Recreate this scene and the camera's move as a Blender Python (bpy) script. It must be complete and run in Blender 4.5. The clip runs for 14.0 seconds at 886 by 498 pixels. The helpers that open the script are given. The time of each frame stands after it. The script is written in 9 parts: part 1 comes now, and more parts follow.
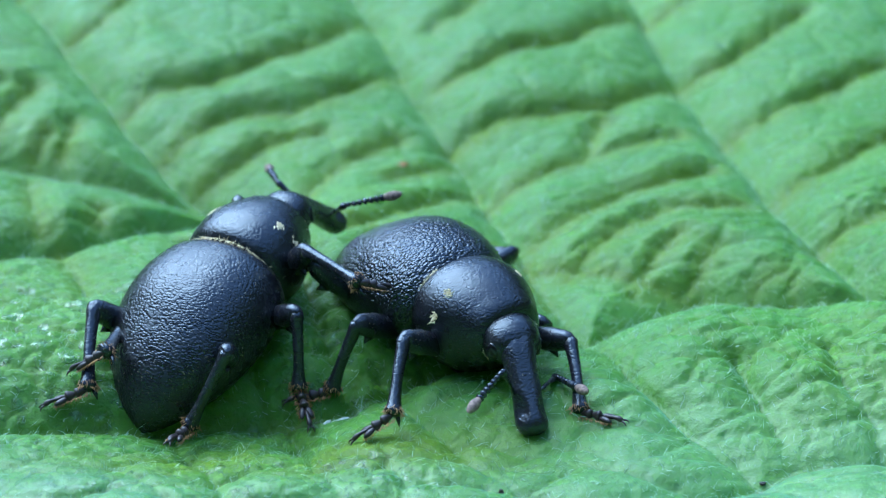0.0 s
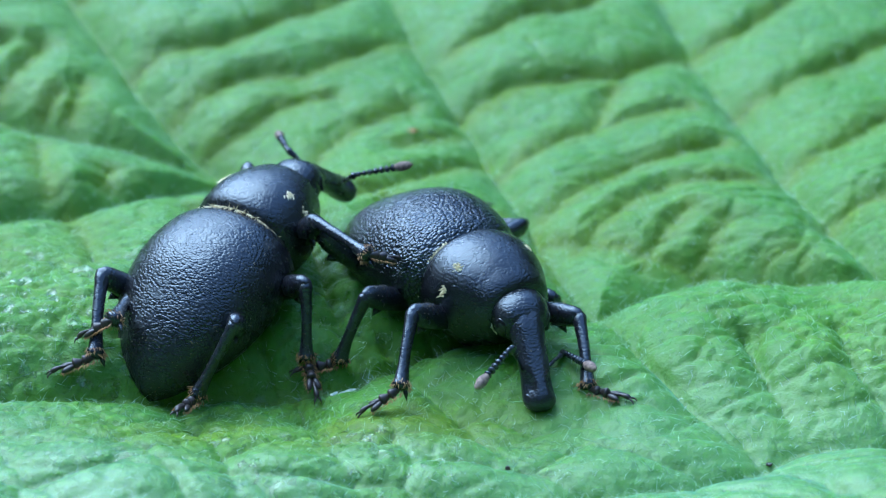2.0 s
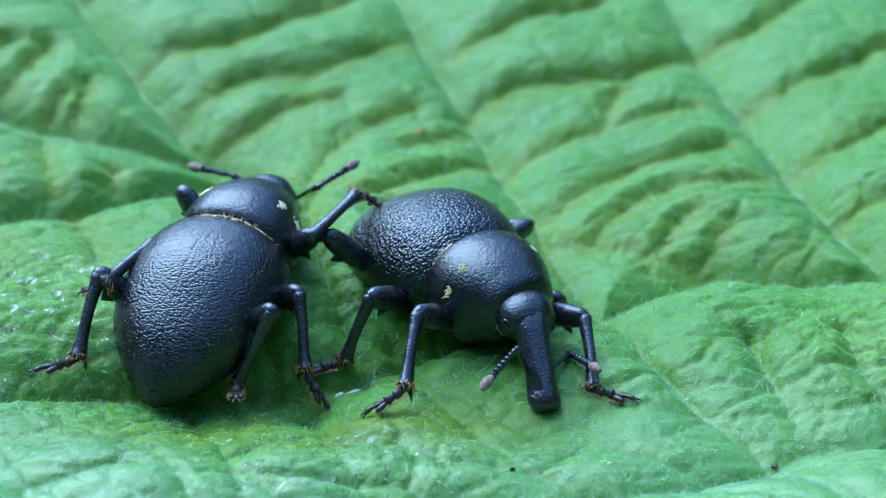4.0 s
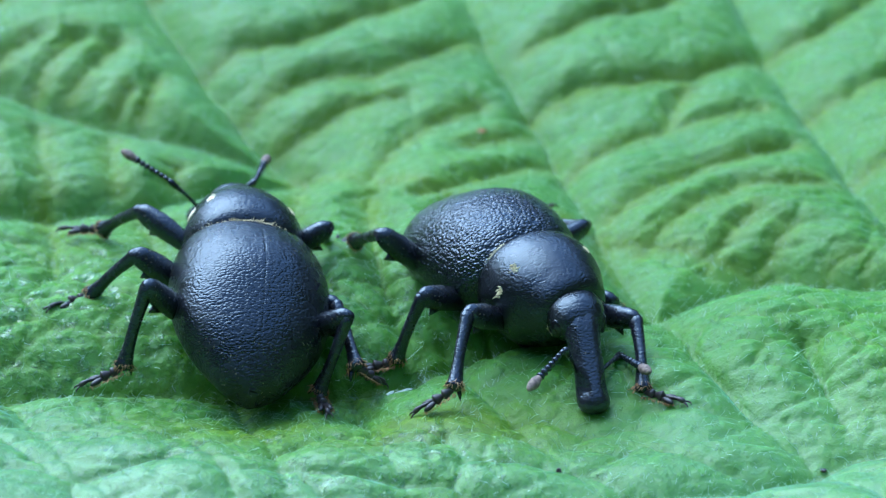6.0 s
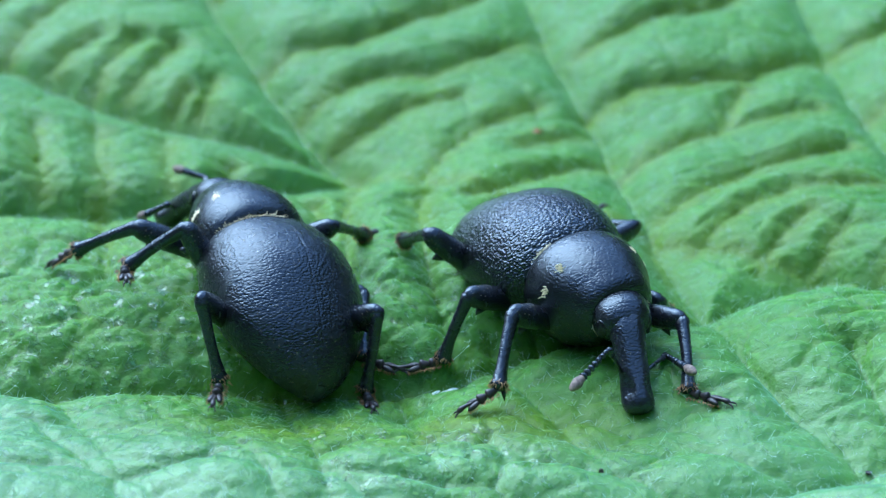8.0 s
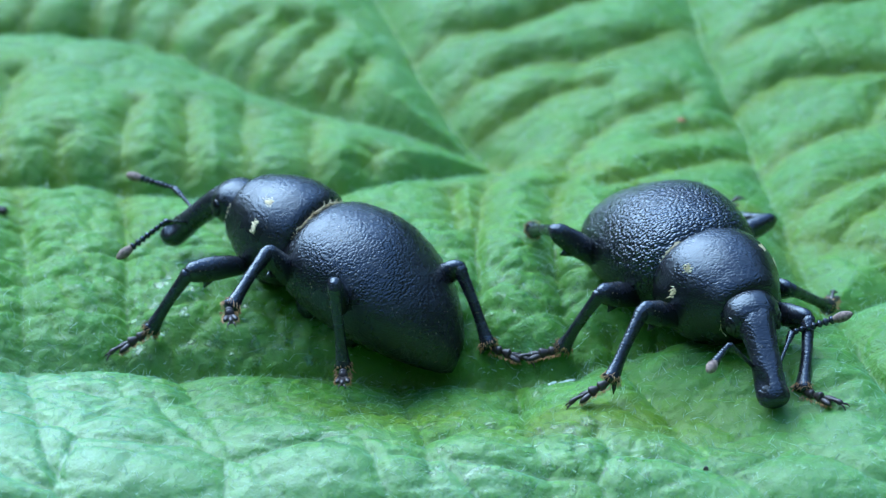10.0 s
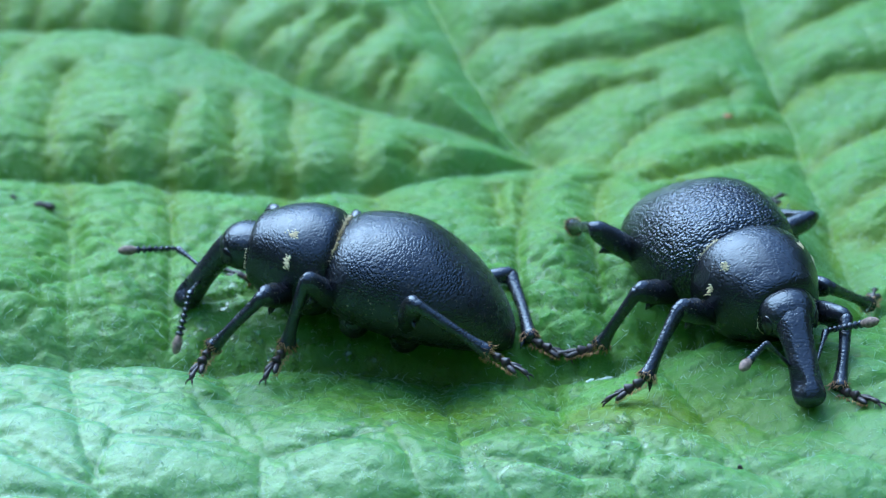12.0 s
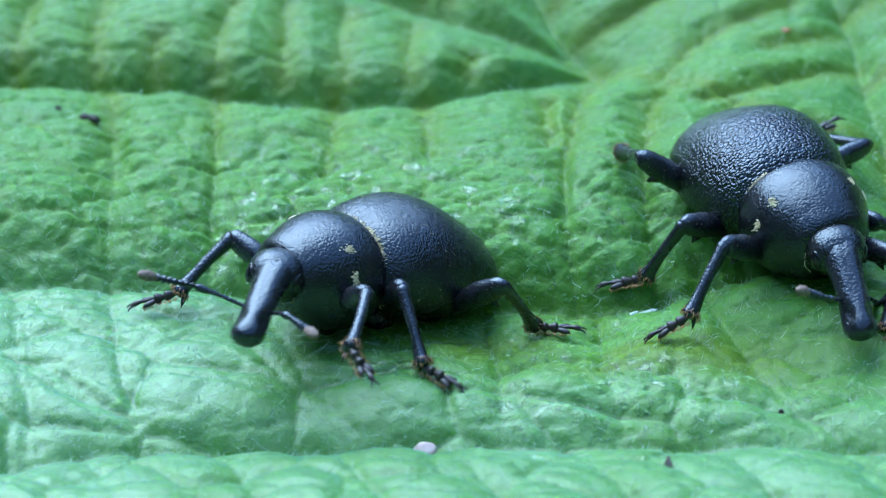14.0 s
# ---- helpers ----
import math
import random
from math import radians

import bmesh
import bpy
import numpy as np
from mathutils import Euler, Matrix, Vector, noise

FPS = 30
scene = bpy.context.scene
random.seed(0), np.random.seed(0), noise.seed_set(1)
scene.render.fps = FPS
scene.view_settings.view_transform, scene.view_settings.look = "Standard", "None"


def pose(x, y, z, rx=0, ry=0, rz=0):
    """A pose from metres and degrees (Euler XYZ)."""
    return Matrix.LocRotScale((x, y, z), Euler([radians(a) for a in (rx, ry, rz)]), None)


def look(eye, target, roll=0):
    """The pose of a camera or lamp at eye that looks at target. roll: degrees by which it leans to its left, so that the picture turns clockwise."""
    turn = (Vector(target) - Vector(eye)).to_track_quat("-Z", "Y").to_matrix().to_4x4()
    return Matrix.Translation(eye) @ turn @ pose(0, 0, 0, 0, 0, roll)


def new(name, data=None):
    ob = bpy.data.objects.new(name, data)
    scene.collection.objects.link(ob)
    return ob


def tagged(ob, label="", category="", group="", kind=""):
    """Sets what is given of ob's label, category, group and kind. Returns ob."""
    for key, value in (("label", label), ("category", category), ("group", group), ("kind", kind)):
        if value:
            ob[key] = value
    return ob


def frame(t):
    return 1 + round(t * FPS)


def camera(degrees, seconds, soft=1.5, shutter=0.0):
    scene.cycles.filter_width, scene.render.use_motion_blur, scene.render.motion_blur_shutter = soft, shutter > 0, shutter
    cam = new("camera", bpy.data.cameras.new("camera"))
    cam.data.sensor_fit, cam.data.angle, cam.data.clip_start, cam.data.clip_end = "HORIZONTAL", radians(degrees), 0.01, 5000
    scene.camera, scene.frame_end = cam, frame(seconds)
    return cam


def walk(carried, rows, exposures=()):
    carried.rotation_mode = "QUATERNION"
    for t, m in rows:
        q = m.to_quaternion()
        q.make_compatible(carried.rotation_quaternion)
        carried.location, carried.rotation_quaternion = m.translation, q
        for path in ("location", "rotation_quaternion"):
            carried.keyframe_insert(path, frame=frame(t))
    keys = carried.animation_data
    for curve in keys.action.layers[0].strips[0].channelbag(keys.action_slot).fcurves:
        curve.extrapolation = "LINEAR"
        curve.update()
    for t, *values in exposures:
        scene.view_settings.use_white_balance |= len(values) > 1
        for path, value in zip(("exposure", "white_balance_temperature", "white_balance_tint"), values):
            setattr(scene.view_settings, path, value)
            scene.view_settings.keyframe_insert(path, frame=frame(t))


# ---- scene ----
cam = camera(22.000, 14.0, soft=1.0, shutter=0.5)
walk(cam, [
    (0.0, pose(-0.00333, -0.08428, 0.04786, 63.925, -0.484, -5.046)),
    (0.5, pose(-0.00325, -0.08397, 0.04832, 63.371, -0.617, -4.798)),
    (1.0, pose(-0.00349, -0.08369, 0.04863, 62.945, -0.998, -4.774)),
    (1.5, pose(-0.00359, -0.08346, 0.04897, 62.577, -1.201, -4.689)),
    (2.0, pose(-0.00367, -0.08336, 0.04910, 62.365, -1.388, -4.566)),
    (2.5, pose(-0.00357, -0.08330, 0.04907, 62.364, -1.325, -4.479)),
    (5.0, pose(-0.00344, -0.08330, 0.04908, 62.393, -1.634, -3.797)),
    (5.5, pose(-0.00246, -0.08355, 0.04886, 62.631, -1.252, -2.827)),
    (6.0, pose(-0.00120, -0.08344, 0.04926, 62.254, -0.573, -1.739)),
    (6.5, pose(-0.00014, -0.08336, 0.04942, 62.038, 0.013, -0.823)),
    (7.0, pose(0.00036, -0.08351, 0.04933, 62.238, 0.163, -0.247)),
    (7.5, pose(0.00044, -0.08352, 0.04925, 62.300, 0.043, 0.000)),
    (8.0, pose(0.00093, -0.08354, 0.04915, 62.322, 0.387, 0.474)),
    (8.5, pose(0.00208, -0.08358, 0.04916, 62.394, 0.878, 1.676)),
    (9.0, pose(0.00380, -0.08334, 0.04958, 62.059, 1.392, 3.627)),
    (11.5, pose(0.00800, -0.08317, 0.05103, 61.257, 2.732, 8.183)),
    (12.0, pose(0.00837, -0.08308, 0.05097, 61.227, 3.005, 8.450)),
    (12.5, pose(0.00874, -0.08247, 0.05156, 60.454, 3.055, 9.109)),
    (13.0, pose(0.00921, -0.08164, 0.05199, 59.650, 3.309, 9.609)),
    (13.5, pose(0.00958, -0.08067, 0.05270, 58.606, 3.314, 10.341)),
    (14.0, pose(0.00960, -0.07953, 0.05379, 57.120, 3.341, 10.625)),
], exposures=[(0.0, 2.08, 5600, 4), (9.0, 2.07, 5600, 4), (11.5, 2.04, 5600, 4), (14.0, 2.04, 5600, 4)])

# a thin lens focused on the insects
cam.data.dof.use_dof = True
cam.data.dof.focus_distance = 0.0955
cam.data.dof.aperture_fstop = 72

# ---- daylight: a bright overcast sky with a soft, high sun ----
SUN_ELEVATION, SUN_ROTATION = radians(52), radians(-42)
world = bpy.data.worlds.new("sky")
scene.world = world
world.use_nodes = True
sky = world.node_tree.nodes.new("ShaderNodeTexSky")
sky.sky_type, sky.sun_disc = "NISHITA", False
sky.sun_elevation, sky.sun_rotation = SUN_ELEVATION, SUN_ROTATION
sky.air_density, sky.dust_density, sky.ozone_density = 1.0, 0.3, 3.0
background = world.node_tree.nodes["Background"]
world.node_tree.links.new(sky.outputs[0], background.inputs[0])
background.inputs[1].default_value = 0.15
sun = new("sun", bpy.data.lights.new("sun", "SUN"))
sun.data.energy, sun.data.angle, sun.data.color = 1.7, radians(60), (0.76, 0.9, 1.0)
sun.matrix_world = look((math.sin(SUN_ROTATION) * math.cos(SUN_ELEVATION), math.cos(SUN_ROTATION) * math.cos(SUN_ELEVATION), math.sin(SUN_ELEVATION)), (0, 0, 0))


# ---- materials ----
def material(name, **values):
    m = bpy.data.materials.new(name)
    m.use_nodes = True
    shader = m.node_tree.nodes["Principled BSDF"]
    for key, value in values.items():
        shader.inputs[key.replace("_", " ")].default_value = value
    return m, m.node_tree, shader


def node(tree, kind, **values):
    n = tree.nodes.new(kind)
    for key, value in values.items():
        n.inputs[key.replace("_", " ")].default_value = value
    return n


def coords(tree):
    return tree.nodes.new("ShaderNodeTexCoord").outputs["Object"]


def ramp(tree, source, *stops):
    r = tree.nodes.new("ShaderNodeValToRGB")
    while len(r.color_ramp.elements) < len(stops):
        r.color_ramp.elements.new(0.5)
    for element, (place, colour) in zip(r.color_ramp.elements, stops):
        element.position, element.color = place, colour if len(colour) == 4 else (*colour, 1)
    tree.links.new(source, r.inputs[0])
    return r.outputs[0]


def grey(v):
    return (v, v, v)


def bump(tree, shader, *layers):
    """layers: (height output, strength, distance)."""
    last = None
    for height, strength, distance in layers:
        b = node(tree, "ShaderNodeBump", Strength=strength, Distance=distance)
        tree.links.new(height, b.inputs["Height"])
        if last:
            tree.links.new(last, b.inputs["Normal"])
        last = b.outputs[0]
    tree.links.new(last, shader.inputs["Normal"])


def noise_tex(tree, scale, detail=3.0, rough=0.55, vector=None):
    n = node(tree, "ShaderNodeTexNoise", Scale=scale, Detail=detail, Roughness=rough)
    tree.links.new(vector or coords(tree), n.inputs["Vector"])
    return n.outputs[0]


def cells_tex(tree, scale, feature="F1", vector=None):
    v = node(tree, "ShaderNodeTexVoronoi", Scale=scale)
    v.feature = feature
    tree.links.new(vector or coords(tree), v.inputs["Vector"])
    return v.outputs["Distance"]


def mixed(tree, factor, a, b, mode="MIX"):
    m = tree.nodes.new("ShaderNodeMix")
    m.data_type, m.blend_type = "RGBA", mode
    for value, i in ((factor, 0), (a, 6), (b, 7)):
        if isinstance(value, (int, float)):
            m.inputs[i].default_value = value
        elif isinstance(value, tuple):
            m.inputs[i].default_value = (*value, 1)
        else:
            tree.links.new(value, m.inputs[i])
    return m.outputs[2]


def chitin(name, grain, depth, rough, dust, pale=1.0, ior=1.66):
    """Black wrinkled insect shell with a few pale dust scales."""
    m, tree, shader = material(name, Roughness=rough, IOR=ior)
    # blue tint colours the gloss like a reflected sky
    shader.inputs["Specular Tint"].default_value = (0.8, 0.9, 1.0, 1)
    sway = node(tree, "ShaderNodeTexNoise", Scale=grain * 0.5, Detail=2.0)
    tree.links.new(coords(tree), sway.inputs["Vector"])
    shift = tree.nodes.new("ShaderNodeVectorMath")
    shift.operation = "SCALE"
    shift.inputs["Scale"].default_value = 0.9 / grain
    tree.links.new(sway.outputs["Color"], shift.inputs[0])
    place = tree.nodes.new("ShaderNodeVectorMath")
    tree.links.new(coords(tree), place.inputs[0])
    tree.links.new(shift.outputs[0], place.inputs[1])
    stretch = node(tree, "ShaderNodeMapping", Scale=(1.25, 0.8, 1.0))
    tree.links.new(place.outputs[0], stretch.inputs[0])
    wrinkles = ramp(tree, cells_tex(tree, grain, "F1", stretch.outputs[0]), (0.0, grey(1)), (0.4, grey(0.75)), (0.8, grey(0)))
    wide = noise_tex(tree, 1100, 4, 0.6)
    tint = ramp(tree, wide, (0.3, tuple(pale * v for v in (0.003, 0.003, 0.004))), (0.75, tuple(pale * v for v in (0.007, 0.007, 0.0095))))
    specks = noise_tex(tree, 9000, 2, 0.4)
    patch = noise_tex(tree, 420, 2, 0.5)
    flecks = node(tree, "ShaderNodeMath")
    flecks.operation = "MULTIPLY"
    tree.links.new(ramp(tree, specks, (0.68, grey(0)), (0.71, grey(1))), flecks.inputs[0])
    tree.links.new(ramp(tree, patch, (0.45, grey(0)), (0.62, grey(dust))), flecks.inputs[1])
    tree.links.new(mixed(tree, flecks.outputs[0], tint, (0.2, 0.16, 0.1)), shader.inputs["Base Color"])
    tree.links.new(ramp(tree, wide, (0.25, grey(rough - 0.04)), (0.8, grey(rough + 0.08))), shader.inputs["Roughness"])
    bump(tree, shader, (wrinkles, 1.0, depth), (noise_tex(tree, grain * 2.3, 3), 0.25, depth * 0.25))
    return m


SATIN_SHELL = chitin("satin_shell", 8400, 0.00002, 0.25, 0.9, 1.1, 1.64)
GRAINY_SHELL = chitin("grainy_shell", 7400, 0.000046, 0.15, 0.4, 0.7, 1.72)
COLLAR_SHELL = chitin("collar_shell", 8800, 0.000015, 0.25, 0.4, 1.1, 1.64)
LIMB = chitin("limb_shell", 9000, 0.000012, 0.24, 0.8, 2.2)


def tinted(name, dark, light, rough, scale):
    m, tree, shader = material(name, Roughness=rough)
    n = noise_tex(tree, scale, 3)
    tree.links.new(ramp(tree, n, (0.3, dark), (0.72, light)), shader.inputs["Base Color"])
    bump(tree, shader, (n, 0.3, 0.00003))
    return m


GOLD_HAIR = tinted("golden_hair", (0.6, 0.48, 0.26), (0.9, 0.78, 0.5), 0.5, 5000)
RUST_HAIR = tinted("rusty_hair", (0.2, 0.09, 0.035), (0.5, 0.27, 0.1), 0.5, 5000)
CLUB_FUZZ = tinted("club_fuzz", (0.06, 0.038, 0.034), (0.32, 0.22, 0.17), 0.75, 7000)
EYE_GLOSS = tinted("eye", (0.004, 0.004, 0.005), (0.009, 0.009, 0.01), 0.1, 9000)
FOOT = tinted("foot_shell", (0.012, 0.009, 0.01), (0.045, 0.03, 0.028), 0.42, 5000)


def leaf_material():
    m, tree, shader = material("leaf_green", IOR=1.3)
    p = coords(tree)
    broad = noise_tex(tree, 70, 3, 0.5, p)
    fine = noise_tex(tree, 900, 5, 0.62, p)
    grain = cells_tex(tree, 3600, "SMOOTH_F1", p)
    green = ramp(tree, broad, (0.28, (0.05, 0.152, 0.018)), (0.55, (0.067, 0.182, 0.02)), (0.8, (0.098, 0.207, 0.017)))
    green = mixed(tree, ramp(tree, fine, (0.42, grey(0)), (0.75, grey(0.35))), green, (0.05, 0.19, 0.034))
    # olive near veins and creases: yellower tissue plus painted valley shade
    height = tree.nodes.new("ShaderNodeAttribute")
    height.attribute_name = "vein_shade"
    green = mixed(tree, ramp(tree, height.outputs["Fac"], (0.0, grey(0.0)), (0.8, grey(1.0))), green, (0.084, 0.155, 0.003))
    # front mask: more gloss, and sky sheen painted into the green
    front_sheen = tree.nodes.new("ShaderNodeAttribute")
    front_sheen.attribute_name = "sky_sheen"
    painted_sheen = ramp(tree, front_sheen.outputs["Fac"], (0.1, grey(0)), (1.0, grey(0.6)))
    tree.links.new(mixed(tree, painted_sheen, green, (0.104, 0.25, 0.066)), shader.inputs["Base Color"])
    wet = tree.nodes.new("ShaderNodeAttribute")
    wet.attribute_name = "wetness"
    dry = ramp(tree, noise_tex(tree, 400, 5, 0.65, p), (0.3, grey(0.56)), (0.7, grey(0.42)))
    dry = mixed(tree, front_sheen.outputs["Fac"], dry, grey(0.38))
    drops = node(tree, "ShaderNodeMath")
    drops.operation = "MULTIPLY"
    tree.links.new(wet.outputs["Fac"], drops.inputs[0])
    tree.links.new(ramp(tree, noise_tex(tree, 1400, 5, 0.65, p), (0.55, grey(0)), (0.6, grey(1))), drops.inputs[1])
    tree.links.new(mixed(tree, drops.outputs[0], dry, grey(0.06)), shader.inputs["Roughness"])
    wax = ramp(tree, noise_tex(tree, 350, 5, 0.65, p), (0.35, grey(0.0)), (0.75, grey(0.3)))
    tree.links.new(mixed(tree, drops.outputs[0], mixed(tree, front_sheen.outputs["Fac"], wax, grey(1.0)), grey(1.0)), shader.inputs["Coat Weight"])
    tree.links.new(mixed(tree, drops.outputs[0], grey(0.45), grey(0.08)), shader.inputs["Coat Roughness"])
    shader.inputs["Coat IOR"].default_value = 1.4
    tree.links.new(mixed(tree, front_sheen.outputs["Fac"], grey(0.1), grey(0.7)), shader.inputs["Sheen Weight"])
    shader.inputs["Sheen Roughness"].default_value = 0.3
    # cyan tint puts the sky's colour into this sheen
    shader.inputs["Sheen Tint"].default_value = (0.45, 0.95, 1.0, 1)
    shader.inputs["Subsurface Weight"].default_value = 0.6
    shader.inputs["Subsurface Radius"].default_value = (0.75, 1.0, 0.1)
    shader.inputs["Subsurface Scale"].default_value = 0.0011
    bump(tree, shader, (noise_tex(tree, 1700, 5, 0.65, p), 0.6, 0.00036), (drops.outputs[0], 0.9, 0.00018), (grain, 0.6, 0.00004))
    return m


LEAF = leaf_material()
VEIN = tinted("vein_green", (0.04, 0.12, 0.015), (0.07, 0.17, 0.03), 0.5, 900)
STALK = tinted("stalk_green", (0.08, 0.16, 0.04), (0.16, 0.26, 0.08), 0.5, 300)
PALE_HAIR = tinted("pale_hair", (0.25, 0.42, 0.27), (0.5, 0.66, 0.5), 0.45, 2000)
CHALK = tinted("chalky_fleck", (0.2, 0.32, 0.23), (0.6, 0.66, 0.6), 0.6, 6000)
DARK_BIT = tinted("dark_debris", (0.012, 0.01, 0.012), (0.06, 0.045, 0.04), 0.7, 3000)
PINK_BIT = tinted("pinkish_fluff", (0.35, 0.25, 0.23), (0.6, 0.46, 0.43), 0.7, 2500)
RED_BIT = tinted("reddish_speck", (0.25, 0.07, 0.02), (0.4, 0.14, 0.05), 0.6, 3000)


def meadow_material():
    m, tree, shader = material("meadow", Roughness=0.9)
    far, near = noise_tex(tree, 6, 5), noise_tex(tree, 90, 6, 0.7)
    soil = ramp(tree, near, (0.3, (0.02, 0.03, 0.01)), (0.6, (0.05, 0.09, 0.025)), (0.85, (0.09, 0.14, 0.04)))
    tree.links.new(mixed(tree, ramp(tree, far, (0.35, grey(0)), (0.7, grey(0.6))), soil, (0.07, 0.05, 0.03)), shader.inputs["Base Color"])
    bump(tree, shader, (near, 0.8, 0.01))
    return m


MEADOW = meadow_material()


MM = 0.001  # the insects and the leaf are drawn in millimetres


def smooth_curve(keys, n):
    """n rows of values that pass smoothly through the given rows."""
    k = np.array(keys, float)
    d = np.r_[0, np.cumsum(np.maximum(1e-6, np.sqrt(((k[1:, :2] - k[:-1, :2]) ** 2).sum(1))))]
    m = np.gradient(k, d, axis=0)
    s = np.linspace(0, d[-1], n)
    i = np.clip(np.searchsorted(d, s, "right") - 1, 0, len(d) - 2)
    h = (d[i + 1] - d[i])[:, None]
    u = ((s - d[i]) / (d[i + 1] - d[i]))[:, None]
    return ((2 * u**3 - 3 * u**2 + 1) * k[i] + (u**3 - 2 * u**2 + u) * h * m[i] + (3 * u**2 - 2 * u**3) * k[i + 1] + (u**3 - u**2) * h * m[i + 1])


# stations along a body: x, half width, lowest z, height of the widest line, highest z
ELYTRA = [(-7.35, 0.25, 0.49, 1.03, 1.45), (-7.05, 1.05, 0.36, 1.17, 2.0), (-6.1, 2.1, 0.31, 1.55, 3.2), (-4.6, 3.12, 0.27, 2.1, 4.3),
          (-2.67, 3.5, 0.24, 2.3, 5.25), (-0.94, 3.45, 0.55, 2.4, 5.33), (0.46, 3.0, 0.85, 2.5, 4.92), (1.0, 2.5, 1.2, 2.55, 4.44)]
PRONOTUM = [(0.73, 2.25, 0.85, 2.6, 4.44), (1.0, 2.53, 0.55, 2.6, 4.83), (1.95, 2.72, 0.28, 2.6, 5.1), (3.01, 2.55, 0.36, 2.6, 4.96),
            (3.95, 2.09, 0.8, 2.6, 4.6), (4.7, 1.56, 1.4, 2.65, 4.12), (4.82, 1.27, 1.8, 2.7, 3.86)]
HEAD = [(4.2, 1.22, 1.75, 2.75, 3.75), (4.9, 1.3, 1.65, 2.75, 3.85), (5.5, 1.2, 1.75, 2.75, 3.8), (6.0, 0.95, 1.95, 2.7, 3.5), (6.3, 0.5, 2.3, 2.65, 3.05)]
NECK = (4.5, 0.0, 2.8)  # where the head turns
SNOUT = [(5.2, 3.0, 0.84), (5.9, 2.64, 0.68), (6.6, 2.0, 0.56), (7.3, 1.2, 0.53), (7.85, 0.5, 0.58), (8.08, 0.22, 0.58), (8.23, 0.03, 0.52), (8.34, -0.14, 0.38), (8.4, -0.23, 0.16)]
HIPS = [(2.35, 1.15, 1.2), (-0.35, 1.45, 0.9), (-2.7, 1.75, 0.8)]
FEMUR, TIBIA, SCAPE = 3.9, 3.4, 2.1


def ring(row, a, e=0.92):
    x, w, lo, mid, hi = row
    c, s = np.cos(a), np.sin(a)
    y = w * np.sign(c) * np.abs(c) ** e
    z = mid + np.where(s > 0, hi - mid, mid - lo) * np.sign(s) * np.abs(s) ** e
    return np.stack([np.full_like(y, x), y, z], -1)


# ---- the leaf: a puckered blade between sunken veins (plan in millimetres) ----
VEINS = [
    [(-95, 12), (-60, 14), (-32.6, 15.3), (-22.9, 16.1), (-16.8, 16.7), (-12.4, 17.7), (-8, 20.3), (-5.2, 23)],
    [(-95, 40), (-50, 34), (-27, 33.1), (-18.8, 28.3), (-11.5, 25.4), (-7.5, 24.2), (-5.2, 23)],
    [(-5.2, 23), (-7.7, 26.2), (-10.2, 31.4), (-14.1, 40), (-20, 56), (-30, 90)],
    [(-4, 90), (0, 60), (4, 43.2), (5.9, 32.7), (7.9, 25.2), (9.3, 17.5), (10.3, 13), (11.7, 6.6)],
    [(11.7, 6.6), (13.7, 8.3), (16.0, 9.8), (17.8, 10.5), (19.3, 9.4), (21.6, 8.3), (25.4, 7.2), (45, 2), (95, -8)],
    [(17, 90), (18, 62), (20.1, 44.8), (20.8, 32.5), (22.5, 22.2), (23.4, 15), (25.4, 7.2)],
    [(-95, -6), (-50, -3), (-27, -1.7), (-16.9, 0.0), (-4.8, 1.2), (0, 1.3), (5, 3.8), (11.7, 6.6)],
    [(-95, -34), (-40, -20), (-23.2, -15.1), (-18.8, -12.5), (-13.3, -11.4), (-8.4, -10.8), (4.6, -8.8), (10.4, -8.6), (15.3, -7.5), (18.4, -5.9), (45, -6), (95, -20)],
    [(42, 90), (40, 60), (38, 40), (37, 22), (40, 3.3)],
]
SIDE_VEINS = [
    [(-5.2, 23), (-2.3, 20.5), (0, 18.7), (4, 15.4), (9.7, 14.8)],
]


# creases between the swellings, cell by cell
CREASES_MIDDLE = [
    [(10.1, 14.1), (11.6, 13.3), (13.7, 12.5), (15.7, 11.2), (17.7, 10.5)],
    [(7.4, 32.9), (9.7, 34.4), (12.1, 36.2), (15.2, 37.6), (19.2, 42.0)],
    [(7.5, 39.6), (10.5, 43.0), (13.7, 46.9)],
    [(7.4, 27.3), (10.0, 28.5), (12.8, 29.0), (16.3, 29.8), (20.6, 33.4)],
    [(8.9, 21.2), (11.8, 23.3), (14.6, 24.3), (19.4, 25.9)],
    [(14.3, 24.4), (15.7, 28.5)],
    [(10.6, 15.9), (12.8, 17.9), (15.7, 19.9), (20.4, 21.7)],
    [(11.5, 12.6), (14.1, 15.3), (17.0, 17.3), (21.0, 17.4)],
    [(14.6, 11.0), (15.6, 12.6), (17.3, 14.6)],
    [(17.0, 10.4), (17.7, 11.6), (18.8, 13.1)],
    [(19.3, 8.1), (20.4, 10.0), (21.7, 10.2)],
    [(21.5, 7.3), (22.0, 9.7)],
]
CREASES_EAST = [
    [(20.2, 41.8), (21.9, 42.5), (24.0, 44.2)],
    [(21.1, 33.4), (23.8, 34.1), (26.3, 36.8), (29.0, 39.9)],
    [(22.1, 26.0), (24.2, 27.0), (27.3, 28.5), (31.9, 31.8)],
    [(23.4, 18.7), (26.0, 20.4), (29.8, 23.4), (32.8, 25.6)],
    [(23.7, 12.7), (25.6, 13.8), (27.6, 14.4), (30.4, 17.0)],
]
